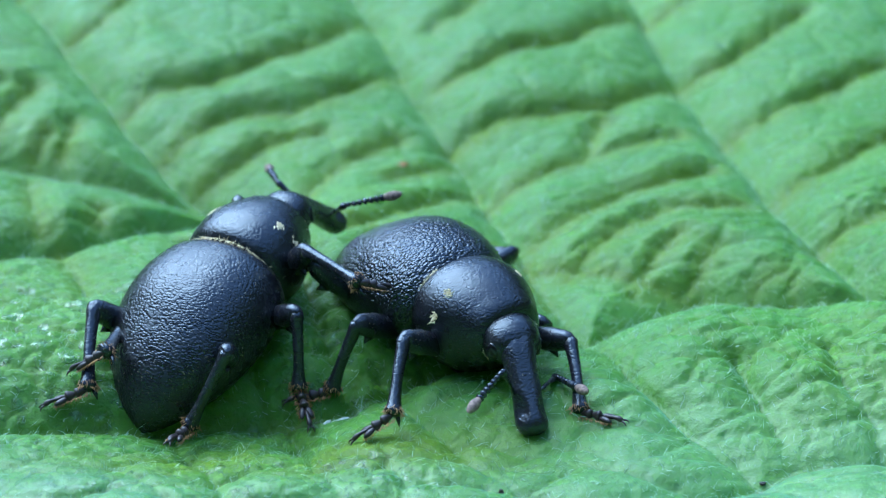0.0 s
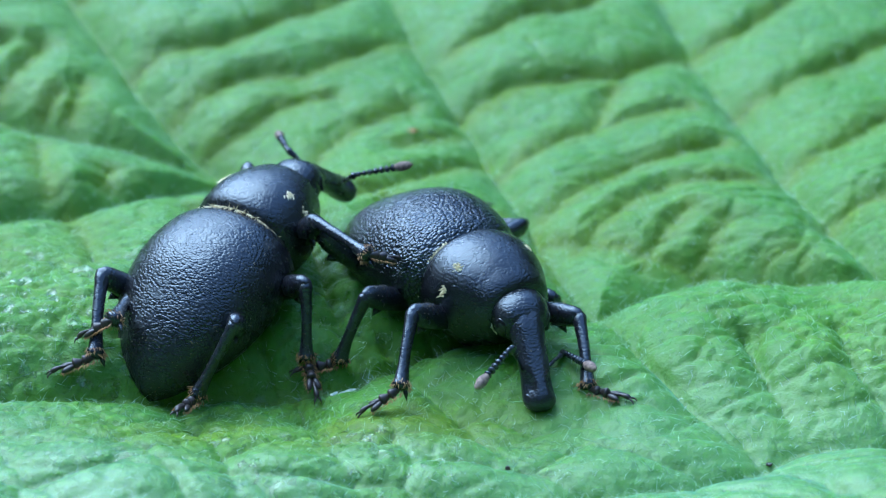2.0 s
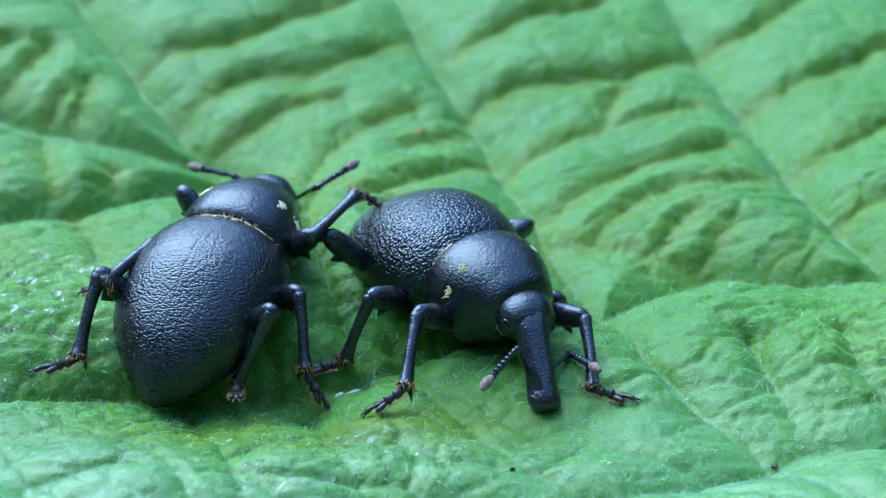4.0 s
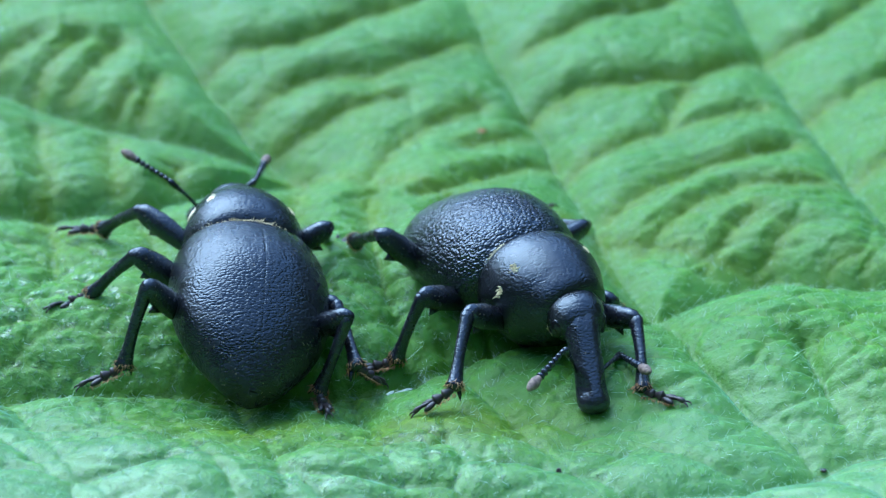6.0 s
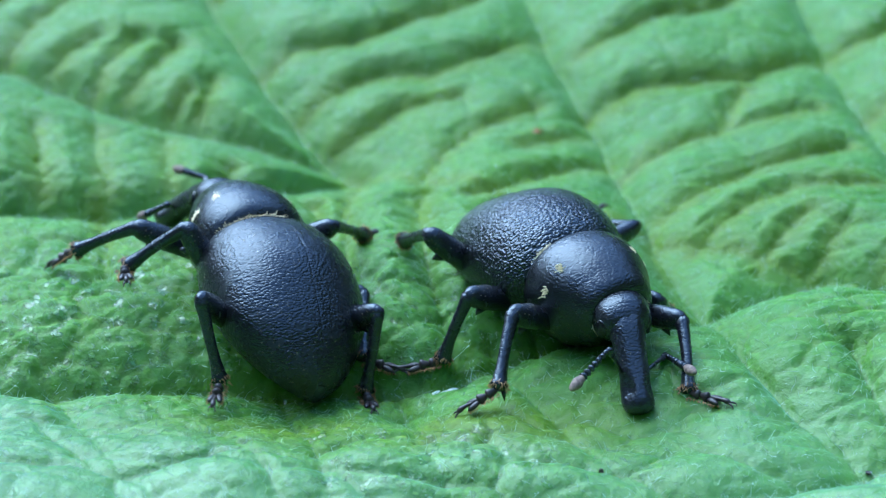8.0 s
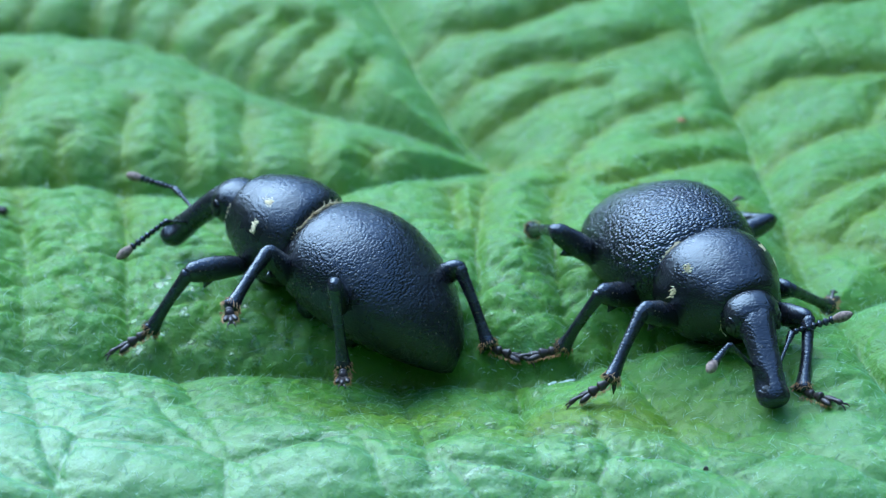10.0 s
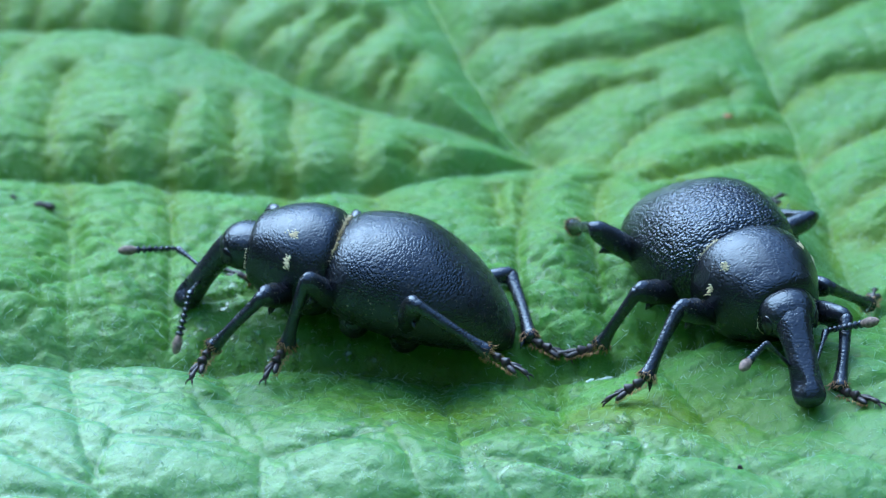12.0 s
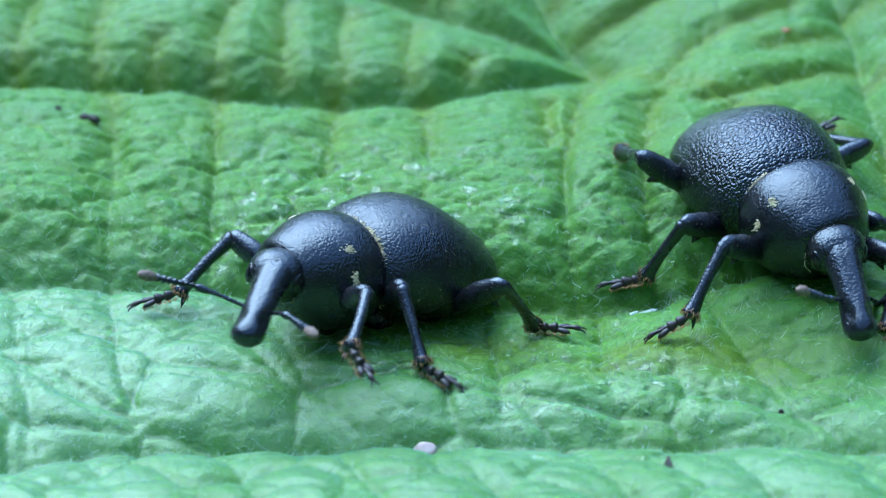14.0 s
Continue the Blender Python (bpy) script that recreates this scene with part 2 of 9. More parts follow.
CREASES_WEST = [
    [(-13.3, 40.1), (-11.7, 40.9), (-9.7, 45.5)],
    [(-10.0, 32.0), (-8.3, 33.2), (-5.2, 33.4), (-2.3, 36.0), (0.6, 38.0), (3.4, 42.5)],
    [(-7.8, 27.7), (-6.1, 29.3), (-3.7, 30.3), (-0.9, 30.3), (2.3, 32.9), (5.0, 35.5)],
    [(-6.0, 25.2), (-4.4, 25.9), (-2.5, 27.5), (0.2, 28.4)],
    [(-1.5, 19.3), (-0.2, 23.1), (1.7, 25.4), (4.5, 27.8)],
    [(1.1, 16.9), (2.7, 17.7), (5.4, 19.8), (8.2, 22.7)],
    [(3.8, 23.3), (7.0, 25.3)],
]
CREASES_ARCHED = [
    [(-21.4, 30.9), (-20.9, 32.1), (-19.9, 33.7)],
    [(-19.0, 29.5), (-18.5, 31.3), (-17.6, 33.6)],
    [(-17.2, 28.7), (-16.4, 30.6), (-15.3, 33.5)],
    [(-14.7, 27.6), (-14.1, 28.9)],
    [(-13.4, 27.3), (-12.7, 29.9)],
]
CREASES_STRIP = [
    [(-29.2, 16.2), (-30.2, 19.4), (-31.1, 25.5)],
    [(-26.3, 16.5), (-26.8, 18.6)],
    [(-23.3, 17.1), (-23.9, 20.2), (-24.0, 23.6)],
    [(-20.0, 17.5), (-20.8, 21.1), (-21.3, 24.0)],
    [(-17.0, 18.0), (-17.7, 21.3), (-18.2, 24.9)],
    [(-13.8, 18.8), (-14.5, 21.6), (-14.7, 24.2)],
    [(-11.0, 20.1), (-11.0, 21.0)],
]
CREASES_NEAR = [
    [(-23.6, -0.1), (-25.1, 5.6), (-28.2, 15.1)],
    [(-19.2, 0.8), (-21.0, 8.7), (-23.1, 16.3)],
    [(-15.5, 7.4), (-16.0, 11.5), (-17.4, 17.4)],
    [(-11.0, 9.8), (-11.5, 11.9), (-12.9, 17.5)],
    [(-5.6, 11.4), (-6.6, 16.8)],
]


def along(path, s):
    """The point at the share s of a path's length."""
    p = np.array(path, float)
    d = np.r_[0, np.cumsum(np.hypot(*np.diff(p, axis=0).T))]
    return np.array([np.interp(s * d[-1], d, p[:, 0]), np.interp(s * d[-1], d, p[:, 1])])


def at_x(path, x):
    p = np.array(sorted(path), float)
    return np.array([x, np.interp(x, p[:, 0], p[:, 1])])


def at_y(path, y):
    p = np.array(sorted(path, key=lambda q: q[1]), float)
    return np.array([np.interp(y, p[:, 1], p[:, 0]), y])


def rib(a, b, sag):
    """A side vein from a to b that bows to its left by sag."""
    a, b = np.array(a, float), np.array(b, float)
    n = np.array([a[1] - b[1], b[0] - a[0]])
    s = np.linspace(0, 1, 7)[:, None]
    return (a + (b - a) * s + n * sag * 4 * s * (1 - s)).tolist()


def leaf_ribs():
    """Side veins where the creases above leave off."""
    rng = random.Random(5)
    out = []
    wob = lambda v: v + rng.uniform(-0.8, 0.8)
    for x in np.arange(-70, -32, 4.75):  # between the two level veins
        out.append(rib(at_x(VEINS[6], wob(x)), at_x(VEINS[0], x - 4.6), 0.05))
    for x in np.arange(-62, -31, 2.9):  # the narrow arched strip behind them
        out.append(rib(at_x(VEINS[0], wob(x)), at_x(VEINS[1], x - 1.8), 0.03))
    for x in np.arange(-52, -22, 2.8):
        out.append(rib(at_x(VEINS[1], wob(x)), at_x(VEINS[1], x + 2.5) + (0, 9), 0.05))
    for y in np.arange(47, 84, 5.6):
        out.append(rib(at_y(VEINS[2], wob(y)), at_y(VEINS[3], y + 9), -0.07))
        out.append(rib(at_y(VEINS[3], wob(y)), at_y(VEINS[5], y + 8), -0.06))
        out.append(rib(at_y(VEINS[5], wob(y)), at_y(VEINS[8], y + 9), -0.06))
    for x in np.arange(-80, -28, 4.3):  # in front
        out.append(rib(at_x(VEINS[6], wob(x)), at_x(VEINS[7], x + 6), 0.06))
    for x in np.arange(25, 80, 4.2):
        out.append(rib(at_x(VEINS[4], wob(x)), at_x(VEINS[7], x + 4.5), 0.06))
    for x in np.arange(-80, 80, 4.6):
        out.append(rib(at_x(VEINS[7], wob(x)), (x + 7, at_x(VEINS[7], x)[1] - 16), 0.08))
    for x in np.arange(-3, 12, 3.6):  # the cell behind the crossing insects
        out.append(rib(at_x(VEINS[6], x), at_x(SIDE_VEINS[0], x - 1.5), 0.05))
    return out


CREASES_FRONT = [
    [(-27.6, -1.2), (-26.2, -4.7), (-24.3, -9.5), (-22.1, -13.5)],
    [(-23.5, -0.5), (-22.2, -3.9), (-20.2, -8.9), (-18.3, -11.4)],
    [(-17.5, 0.8), (-12.9, -7.4), (-10.3, -10.1)],
    [(-7.3, 1.7), (-6.3, -2.4), (-5.0, -6.5), (-4.4, -9.3)],
    [(-2.4, 2.2), (-1.9, 0.4), (-1.0, -4.9), (0.3, -8.6)],
    [(2.0, 3.3), (3.0, 0.4), (5.2, -4.1), (7.6, -7.7)],
    [(12.0, 5.1), (13.1, 0.4), (14.3, -2.3), (15.9, -5.4)],
    [(17.4, 1.4), (17.9, -1.9), (18.4, -4.4)],
    [(21.5, 1.5), (21.6, -2.0), (22.5, -4.3)],
    [(-24.3, -9.0), (-22.5, -10.1), (-19.0, -10.9)],
]
CREASES = CREASES_FRONT + CREASES_MIDDLE + CREASES_EAST + CREASES_WEST + CREASES_ARCHED + CREASES_STRIP + CREASES_NEAR


def quilt(paths, X, Y, radius, tilt, reach):
    """How far each grid point lies from the nearest crease, in radii; the swellings rise steeply behind a crease and gently before it."""
    out = np.full(X.shape, reach / radius * math.exp(-tilt))
    xs, ys = X[0], Y[:, 0]
    for path in paths:
        p = np.array(path, float)
        for (ax, ay), (bx, by) in zip(p[:-1], p[1:]):
            i0, i1 = np.searchsorted(xs, (min(ax, bx) - reach, max(ax, bx) + reach))
            j0, j1 = np.searchsorted(ys, (min(ay, by) - reach, max(ay, by) + reach))
            if i0 >= i1 or j0 >= j1:
                continue
            x, y = X[j0:j1, i0:i1] - ax, Y[j0:j1, i0:i1] - ay
            ux, uy = bx - ax, by - ay
            s = np.clip((x * ux + y * uy) / (ux * ux + uy * uy + 1e-9), 0, 1)
            d = np.hypot(x - s * ux, y - s * uy)
            out[j0:j1, i0:i1] = np.minimum(out[j0:j1, i0:i1], d / radius * np.exp(tilt * (y - s * uy) / (d + 0.15)))
    return out


def distance_to(paths, X, Y, reach):
    """The distance from each grid point to the nearest path, up to reach."""
    d = np.full(X.shape, reach)
    xs, ys = X[0], Y[:, 0]
    for path in paths:
        p = np.array(path, float)
        for (ax, ay), (bx, by) in zip(p[:-1], p[1:]):
            i0, i1 = np.searchsorted(xs, (min(ax, bx) - reach, max(ax, bx) + reach))
            j0, j1 = np.searchsorted(ys, (min(ay, by) - reach, max(ay, by) + reach))
            if i0 >= i1 or j0 >= j1:
                continue
            x, y = X[j0:j1, i0:i1] - ax, Y[j0:j1, i0:i1] - ay
            ux, uy = bx - ax, by - ay
            s = np.clip((x * ux + y * uy) / (ux * ux + uy * uy + 1e-9), 0, 1)
            d[j0:j1, i0:i1] = np.minimum(d[j0:j1, i0:i1], np.hypot(x - s * ux, y - s * uy))
    return d


def value_noise(X, Y, size, seed):
    """Smooth noise from 0 to 1 with bumps of about that size."""
    rng = np.random.RandomState(seed)
    table = rng.rand(64, 64)
    x, y = X / size + 31.7, Y / size + 17.3
    i, j = np.floor(x).astype(int), np.floor(y).astype(int)
    u, v = x - i, y - j
    u, v = u * u * (3 - 2 * u), v * v * (3 - 2 * v)
    t = lambda a, b: table[a % 64, b % 64]
    return (t(i, j) * (1 - u) + t(i + 1, j) * u) * (1 - v) + (t(i, j + 1) * (1 - u) + t(i + 1, j + 1) * u) * v


def cell_edges(X, Y, size, seed):
    """The distance to the borders of irregular cells, in cell sizes."""
    rng = np.random.RandomState(seed)
    jitter = rng.rand(128, 128, 2)
    x, y = X / size + 400, Y / size + 400
    i, j = np.floor(x).astype(int), np.floor(y).astype(int)
    first, second = np.full(X.shape, 9.0), np.full(X.shape, 9.0)
    for di in (-1, 0, 1):
        for dj in (-1, 0, 1):
            q = jitter[(i + di) % 128, (j + dj) % 128]
            d = np.hypot(i + di + q[..., 0] - x, j + dj + q[..., 1] - y)
            second = np.minimum(second, np.maximum(first, d))
            first = np.minimum(first, d)
    return second - first


def lean(field, Y, shift):
    """The field with its swellings leaning towards -y by the shift."""
    ys = Y[:, 0]
    q = Y + shift
    j = np.clip(np.searchsorted(ys, q) - 1, 0, len(ys) - 2)
    u = np.clip((q - ys[j]) / (ys[j + 1] - ys[j]), 0, 1)
    column = np.arange(Y.shape[1])[None, :]
    return field[j, column] * (1 - u) + field[j + 1, column] * u


def leaf_height(X, Y):
    """Height in millimetres, painted vein shade, wetness and painted front sheen over the plan."""
    wx = X + 0.6 * (value_noise(X, Y, 3.2, 1) - 0.5) + 0.25 * (value_noise(X, Y, 1.1, 2) - 0.5)
    wy = Y + 0.6 * (value_noise(X, Y, 3.2, 3) - 0.5) + 0.25 * (value_noise(X, Y, 1.1, 4) - 0.5)
    d1 = distance_to(VEINS, X, Y, 9.0)
    d2 = distance_to(leaf_ribs() + CREASES + SIDE_VEINS, X, Y, 4.0)
    d2 = d2 + 0.35 * (value_noise(X, Y, 0.9, 9) - 0.5) * np.clip(d2, 0, 1)
    c3 = cell_edges(wx * 0.62, wy * 1.15, 2.0, 6)
    c4 = cell_edges(wx * 0.8, wy * 1.4, 0.85, 7)
    rough = np.clip(0.25 + 0.5 * (value_noise(X, Y, 7, 12) - 0.4) + 0.5 * np.exp(-(((X + 14) / 13) ** 2 + ((Y - 1) / 12) ** 2)) + 0.35 * np.exp(-(((X + 24) / 16) ** 2 + ((Y - 17) / 9) ** 2)) + 0.6 * np.exp(-(((X - 1) / 5) ** 2 + ((Y - 7) / 5) ** 2)) + 0.7 * np.exp(-(((X - 20) / 6) ** 2 + ((Y - 1) / 5) ** 2)), 0.08, 1.1)
    rough = rough * np.clip(1.25 - 0.03 * np.clip(Y - 14, 0, 30), 0.5, 1.25) * np.clip(1 + (Y + 1) / 7, 0.25, 1) + 0.75 * np.exp(-(((X + 1.5) / 8) ** 2 + ((Y + 6) / 3) ** 2))
    pillow = lambda d, r: np.sqrt(1 - (1 - np.clip(d / r, 0, 1)) ** 2)
    soft1 = 1 - np.exp(-d1 / 1.5)
    away = 1 - np.exp(-((X + 2) / 15) ** 2 - ((Y - 4) / 11) ** 2)
    broad, ribbed = 1 - np.exp(-d1 / 2.2), pillow(d2, 2.6)
    broad, ribbed = lean(broad, Y, 1.1 * broad * np.clip((Y - 8) / 5, 0, 1)), lean(ribbed, Y, 0.85 * ribbed * np.clip((Y - 6) / 8, 0.2, 1)) * (0.4 + 1.1 * value_noise(X, Y, 5, 31)) * np.clip(1 + (Y + 1) / 6, 0.4, 1)
    h = 1.5 * broad + ((0.82 + 0.45 * away) * ribbed - 0.08 - 0.15 * away) * (0.3 + 0.7 * soft1)
    step = lambda v: np.clip(v, 0, 1) ** 2 * (3 - 2 * np.clip(v, 0, 1))
    back = np.maximum(step((Y - 9.5 + 4 * step((X - 9) / 3)) / 4), step((-X - 21) / 3) * step((Y - 1) / 3))
    banks = 1 - np.exp(-quilt(VEINS, X + 0.7 * (wx - X), Y + 0.7 * (wy - Y), 2.0, 0.5, 9.0))
    banks = banks * (1 - 0.45 * np.exp(-(((X - 14) / 5) ** 2) - ((Y - 10) / 3.5) ** 2))
    folds = 1 - np.exp(-quilt(leaf_ribs() + CREASES, wx, wy, 1.0, 0.55, 7.0) ** 1.3)
    swell = 0.6 + 0.8 * value_noise(X, Y, 4.5, 31)
    h = h * (1 - back) + back * (1.5 * banks + 0.76 * folds * swell * (0.45 + 0.55 * banks) - 0.08)
    front = step((-Y - 2) / 4)
    lobes = cell_edges(wx * 0.85 + 0.3 * wy, wy * 1.15, 4.4, 17)
    h += front * (0.45 * pillow(lobes, 0.8) - 0.28)
    puffs = cell_edges(wx - 0.4 * wy, wy * 0.8 + 0.25 * wx, 3.6, 41)
    h += step((Y - 15) / 4) * (0.16 * pillow(puffs, 0.6) - 0.1)
    fine = 1 - 0.5 * step((Y - 16) / 3) - 0.2 * front
    h += fine * (0.14 + 0.18 * rough + 0.05 * away) * pillow(c3, 0.7) * (1 - np.exp(-d1 / 1.0)) + fine * (0.05 + 0.13 * rough) * pillow(c4, 0.9)
    h += 0.5 * (value_noise(X, Y, 9, 8) - 0.5) + 0.12 * (value_noise(X, Y, 2.0, 11) - 0.5) + 0.1 * rough * (value_noise(X, Y, 0.5, 13) - 0.5) - 0.1
    for path, first, last, rise in ((VEINS[0], -60, -5.2, 0.2), (VEINS[4], 11.7, 60, 0.12)):  # steep banks behind two veins
        p = np.array(path)
        s = Y - np.interp(X, p[:, 0], p[:, 1])
        u = np.clip(s / 2.3, 0, 1)
        ends = np.clip((X - first) / 4, 0, 1) * np.clip((last - X) / 4, 0, 1)
        h += rise * ends * u * u * (3 - 2 * u) * np.exp(-np.clip(s - 2.3, 0, 99) / 3.5)
    rise = np.clip(-Y - 4, 0, 60)
    h += 0.035 * rise**1.5 / (1 + 0.02 * rise) - 0.0012 * np.clip(np.abs(X) - 30, 0, 99) ** 2 - 0.001 * np.clip(Y - 40, 0, 99) ** 2
    wide = np.clip(np.abs(X + 1) - 14, 0, 99)
    h += 1.1 * (1 - np.exp(-((wide / 10) ** 2 + (np.clip(Y - 24, 0, 99) / 10) ** 2)))  # the blade is a shallow bowl
    h -= 1.2 * np.exp(-(((X + 5.2) / 6) ** 2 + ((Y - 23) / 5) ** 2)) + 0.4 * np.exp(-(((X - 16) / 6) ** 2 + ((Y - 10) / 5) ** 2))
    h -= 0.95 * np.exp(-(((X + 1) / 17) ** 2 + ((Y + 2.3) / 4) ** 2))
    h += 0.05 * np.clip(Y - 22, 0, 40)
    h -= 1.2 * np.exp(-(((X + 4.5) / 5) ** 2 + ((Y + 1) / 2.6) ** 2)) + 0.35 * np.exp(-(((X + 2.4) / 1.5) ** 2 + ((Y + 0.8) / 1.4) ** 2)) + 0.4 * np.exp(-(((X - 10.5) / 2) ** 2 + ((Y + 2) / 1.8) ** 2)) + 0.45 * np.exp(-(((X - 7.5) / 3) ** 2 + ((Y + 4) / 2.5) ** 2))
    wet = np.clip(1.4 * np.exp(-(((X + 13) / 7) ** 2 + ((Y - 4) / 5.5) ** 2)) + 1.3 * np.exp(-(((X + 1.5) / 8) ** 2 + ((Y + 6.5) / 2.6) ** 2)) * np.clip(3 * value_noise(X, Y, 2.5, 37) - 0.9, 0, 1) + 0.7 * np.exp(-(((X - 0.5) / 4) ** 2 + ((Y - 4) / 3.5) ** 2)) + 0.04, 0, 1)
    # paler, glossier front that stands for the sky's sheen there
    front_sheen = np.clip((1 - Y) / 7, 0, 1) * (0.35 + 0.65 * value_noise(X, Y, 4, 23)) + 0.45 * np.clip((-X - 13) / 8, 0, 1) * np.clip((1 - Y) / 4, 0, 1)
    front_sheen = np.clip(front_sheen - 0.5 * np.exp(-(((X + 3) / 9) ** 2 + ((Y + 4) / 2.5) ** 2)), 0, 1)
    yellow_patch = 1.0 * np.exp(-(((X + 1) / 10) ** 2 + ((Y + 3.6) / 2.4) ** 2)) * np.clip(2.2 * value_noise(X, Y, 3.0, 29) - 0.1, 0, 1)  # a yellower patch broken up by noise
    return h - 2.0, np.maximum.reduce([0.35 * np.exp(-d1 / 0.7), np.exp(-d2 / 0.85) * np.clip((Y - 2) / 12, 0.25, 1), 0.35 * np.exp(-c3 / 0.12) * (1 - 0.7 * front), 0.35 * front * np.exp(-lobes / 0.15), yellow_patch, 0.25 * step((Y - 15) / 4) * np.exp(-puffs / 0.12)]), wet, front_sheen


# ---- mesh helpers (millimetres in, metres out) ----
def part(name, mesh, mat, parent=None, label=""):
    """Links vertices and faces, or a finished mesh, as one object under its thing."""
    if isinstance(mesh, tuple):
        data = bpy.data.meshes.new(name)
        data.from_pydata((np.asarray(mesh[0], float) * MM).tolist(), [], [tuple(int(i) for i in f) for f in mesh[1]])
        data.polygons.foreach_set("use_smooth", [True] * len(data.polygons))
        data.materials.append(mat)
    else:
        data = mesh
    ob = new(name, data)
    ob.parent = parent
    return tagged(ob, label)


def join(*meshes):
    verts, faces, n = [], [], 0
    for v, f in meshes:
        verts.append(np.asarray(v, float))
        faces += [tuple(i + n for i in q) for q in f]
        n += len(v)
    return np.concatenate(verts), faces


def moved(mesh, m):
    v = np.asarray(mesh[0], float)
    a = np.array(m)
    return v @ a[:3, :3].T + a[:3, 3], mesh[1]


def skin(rings, closed=True, caps=True):
    """Faces over rings of equal length."""
    rings = np.asarray(rings, float)
    n, k = rings.shape[:2]
    verts = rings.reshape(-1, 3)
    faces = []
    for i in range(n - 1):
        for j in range(k if closed else k - 1):
            j2 = (j + 1) % k
            faces.append((i * k + j, i * k + j2, (i + 1) * k + j2, (i + 1) * k + j))
    if caps:
        for i, turn in ((0, 1), (n - 1, -1)):
            verts = np.vstack([verts, rings[i].mean(0)])
            for j in range(k):
                face = (i * k + j, len(verts) - 1, i * k + (j + 1) % k)
                faces.append(face[::turn])
    return verts, faces


def tube(points, radii, k=12, flat=1.0):
    """A round bar along points; flat squeezes it across its own plane."""
    p = np.asarray(points, float)
    t = np.gradient(p, axis=0)
    t /= np.linalg.norm(t, axis=1)[:, None]
    side = np.cross(t, (0.13, 0.97, 0.2))
    side /= np.linalg.norm(side, axis=1)[:, None]
    other = np.cross(t, side)
    a = np.linspace(0, 2 * np.pi, k, endpoint=False)[:, None]
    r = np.asarray(radii, float)
    return skin([c + q * (np.cos(a) * s + flat * np.sin(a) * o) for c, q, s, o in zip(p, r, side, other)])


def limb(stations, n=22, k=14, flat=1.0, stretch=1.0):
    """A bar through (x, z, radius) stations in the plane y = 0."""
    s = smooth_curve(stations, n)
    return tube([(x * stretch, 0, z) for x, z, _ in s], np.maximum(s[:, 2], 0.02), k, flat)


def ball(centre, radii, k=14, n=9):
    a = np.linspace(0, 2 * np.pi, k, endpoint=False)
    rows = []
    for b in np.linspace(-1.45, 1.45, n):
        rows.append(np.stack([radii[0] * np.cos(b) * np.cos(a), radii[1] * np.cos(b) * np.sin(a), np.full(k, radii[2] * np.sin(b))], -1) + centre)
    return skin(rows)


def bristle(root, way, length, width, curl=(0, 0, -0.15)):
    """A thin tapering hair of three sides."""
    root, way = np.asarray(root, float), np.asarray(way, float)
    way = way / np.linalg.norm(way)
    s = np.linspace(0, 1, 4)[:, None]
    p = root + way * length * s + np.asarray(curl) * length * s**2
    return tube(p, width * np.array([1, 0.85, 0.6, 0.15]), 3)


def fur(places, ways, length, width, seed, spread=0.35):
    rng = random.Random(seed)
    out = []
    for p, w in zip(places, ways):
        w = np.asarray(w) + [rng.gauss(0, spread) for _ in range(3)]
        out.append(bristle(p, w, length * rng.uniform(0.6, 1.25), width))
    return join(*out)


# ---- weevil ----
def elytron(side):
    rows = smooth_curve(ELYTRA, 46)
    turns = np.radians(np.r_[90, 89.6, 89.1, 88.4, 87, 85, 82, np.linspace(78, -38, 26)])
    shell = np.array([ring(r, turns) for r in rows])
    shell[..., 2] -= 0.014 * np.exp(-((shell[..., 1] / 0.045) ** 2))
    for k in range(1, 9):  # faint long furrows
        y = k / 9.0
        width = np.array([r[1] for r in rows])[:, None]
        shell[..., 2] -= 0.012 * np.exp(-(((shell[..., 1] / width - y) / 0.02) ** 2)) * (shell[..., 2] > 2.6)
    if side < 0:
        shell[..., 1] *= -1
        shell = shell[:, ::-1]
    inner = shell * (0.985, 0.985, 1.0) - (0, 0, 0.05)
    return join(skin(shell, False, False), skin(inner[:, ::-1], False, False))


def belly():
    rows = smooth_curve(ELYTRA, 34) * (1, 0.95, 1, 1, 1)
    a = np.linspace(0, 2 * np.pi, 30, endpoint=False)
    out = []
    for r in rows:
        q = ring(r, a)
        q[:, 2] = np.minimum(q[:, 2], r[3] + 0.5 * (r[4] - r[3]))
        q[:, 2] += 0.03 * math.sin(r[0] * 4.5) * (q[:, 2] < r[3])
        out.append(q)
    return skin(out)


def pronotum():
    return skin([ring(r, np.linspace(0, 2 * np.pi, 48, endpoint=False)) for r in smooth_curve(PRONOTUM, 30)])


def on_pronotum(x, degrees, side):
    rows = smooth_curve(PRONOTUM, 80)
    r = rows[np.argmin(np.abs(rows[:, 0] - x))]
    p = ring(r, np.array([radians(degrees)]))[0]
    n = np.array([0.0, p[1] / r[1] ** 2, (p[2] - r[3]) / (r[4] - r[3]) ** 2])
    return p * (1, side, 1), n / np.linalg.norm(n) * (1, side, 1)


def hair_patch(x, degrees, side, along_body, round_body, count, seed):
    rng = random.Random(seed)
    places, ways = [], []
    for _ in range(count):
        p, n = on_pronotum(x + rng.gauss(0, along_body), degrees + rng.gauss(0, round_body), side)
        places.append(p)
        ways.append(n * 0.22 + (-0.7, 0, -0.45))
    return fur(places, ways, 0.2, 0.05, seed, 0.1)


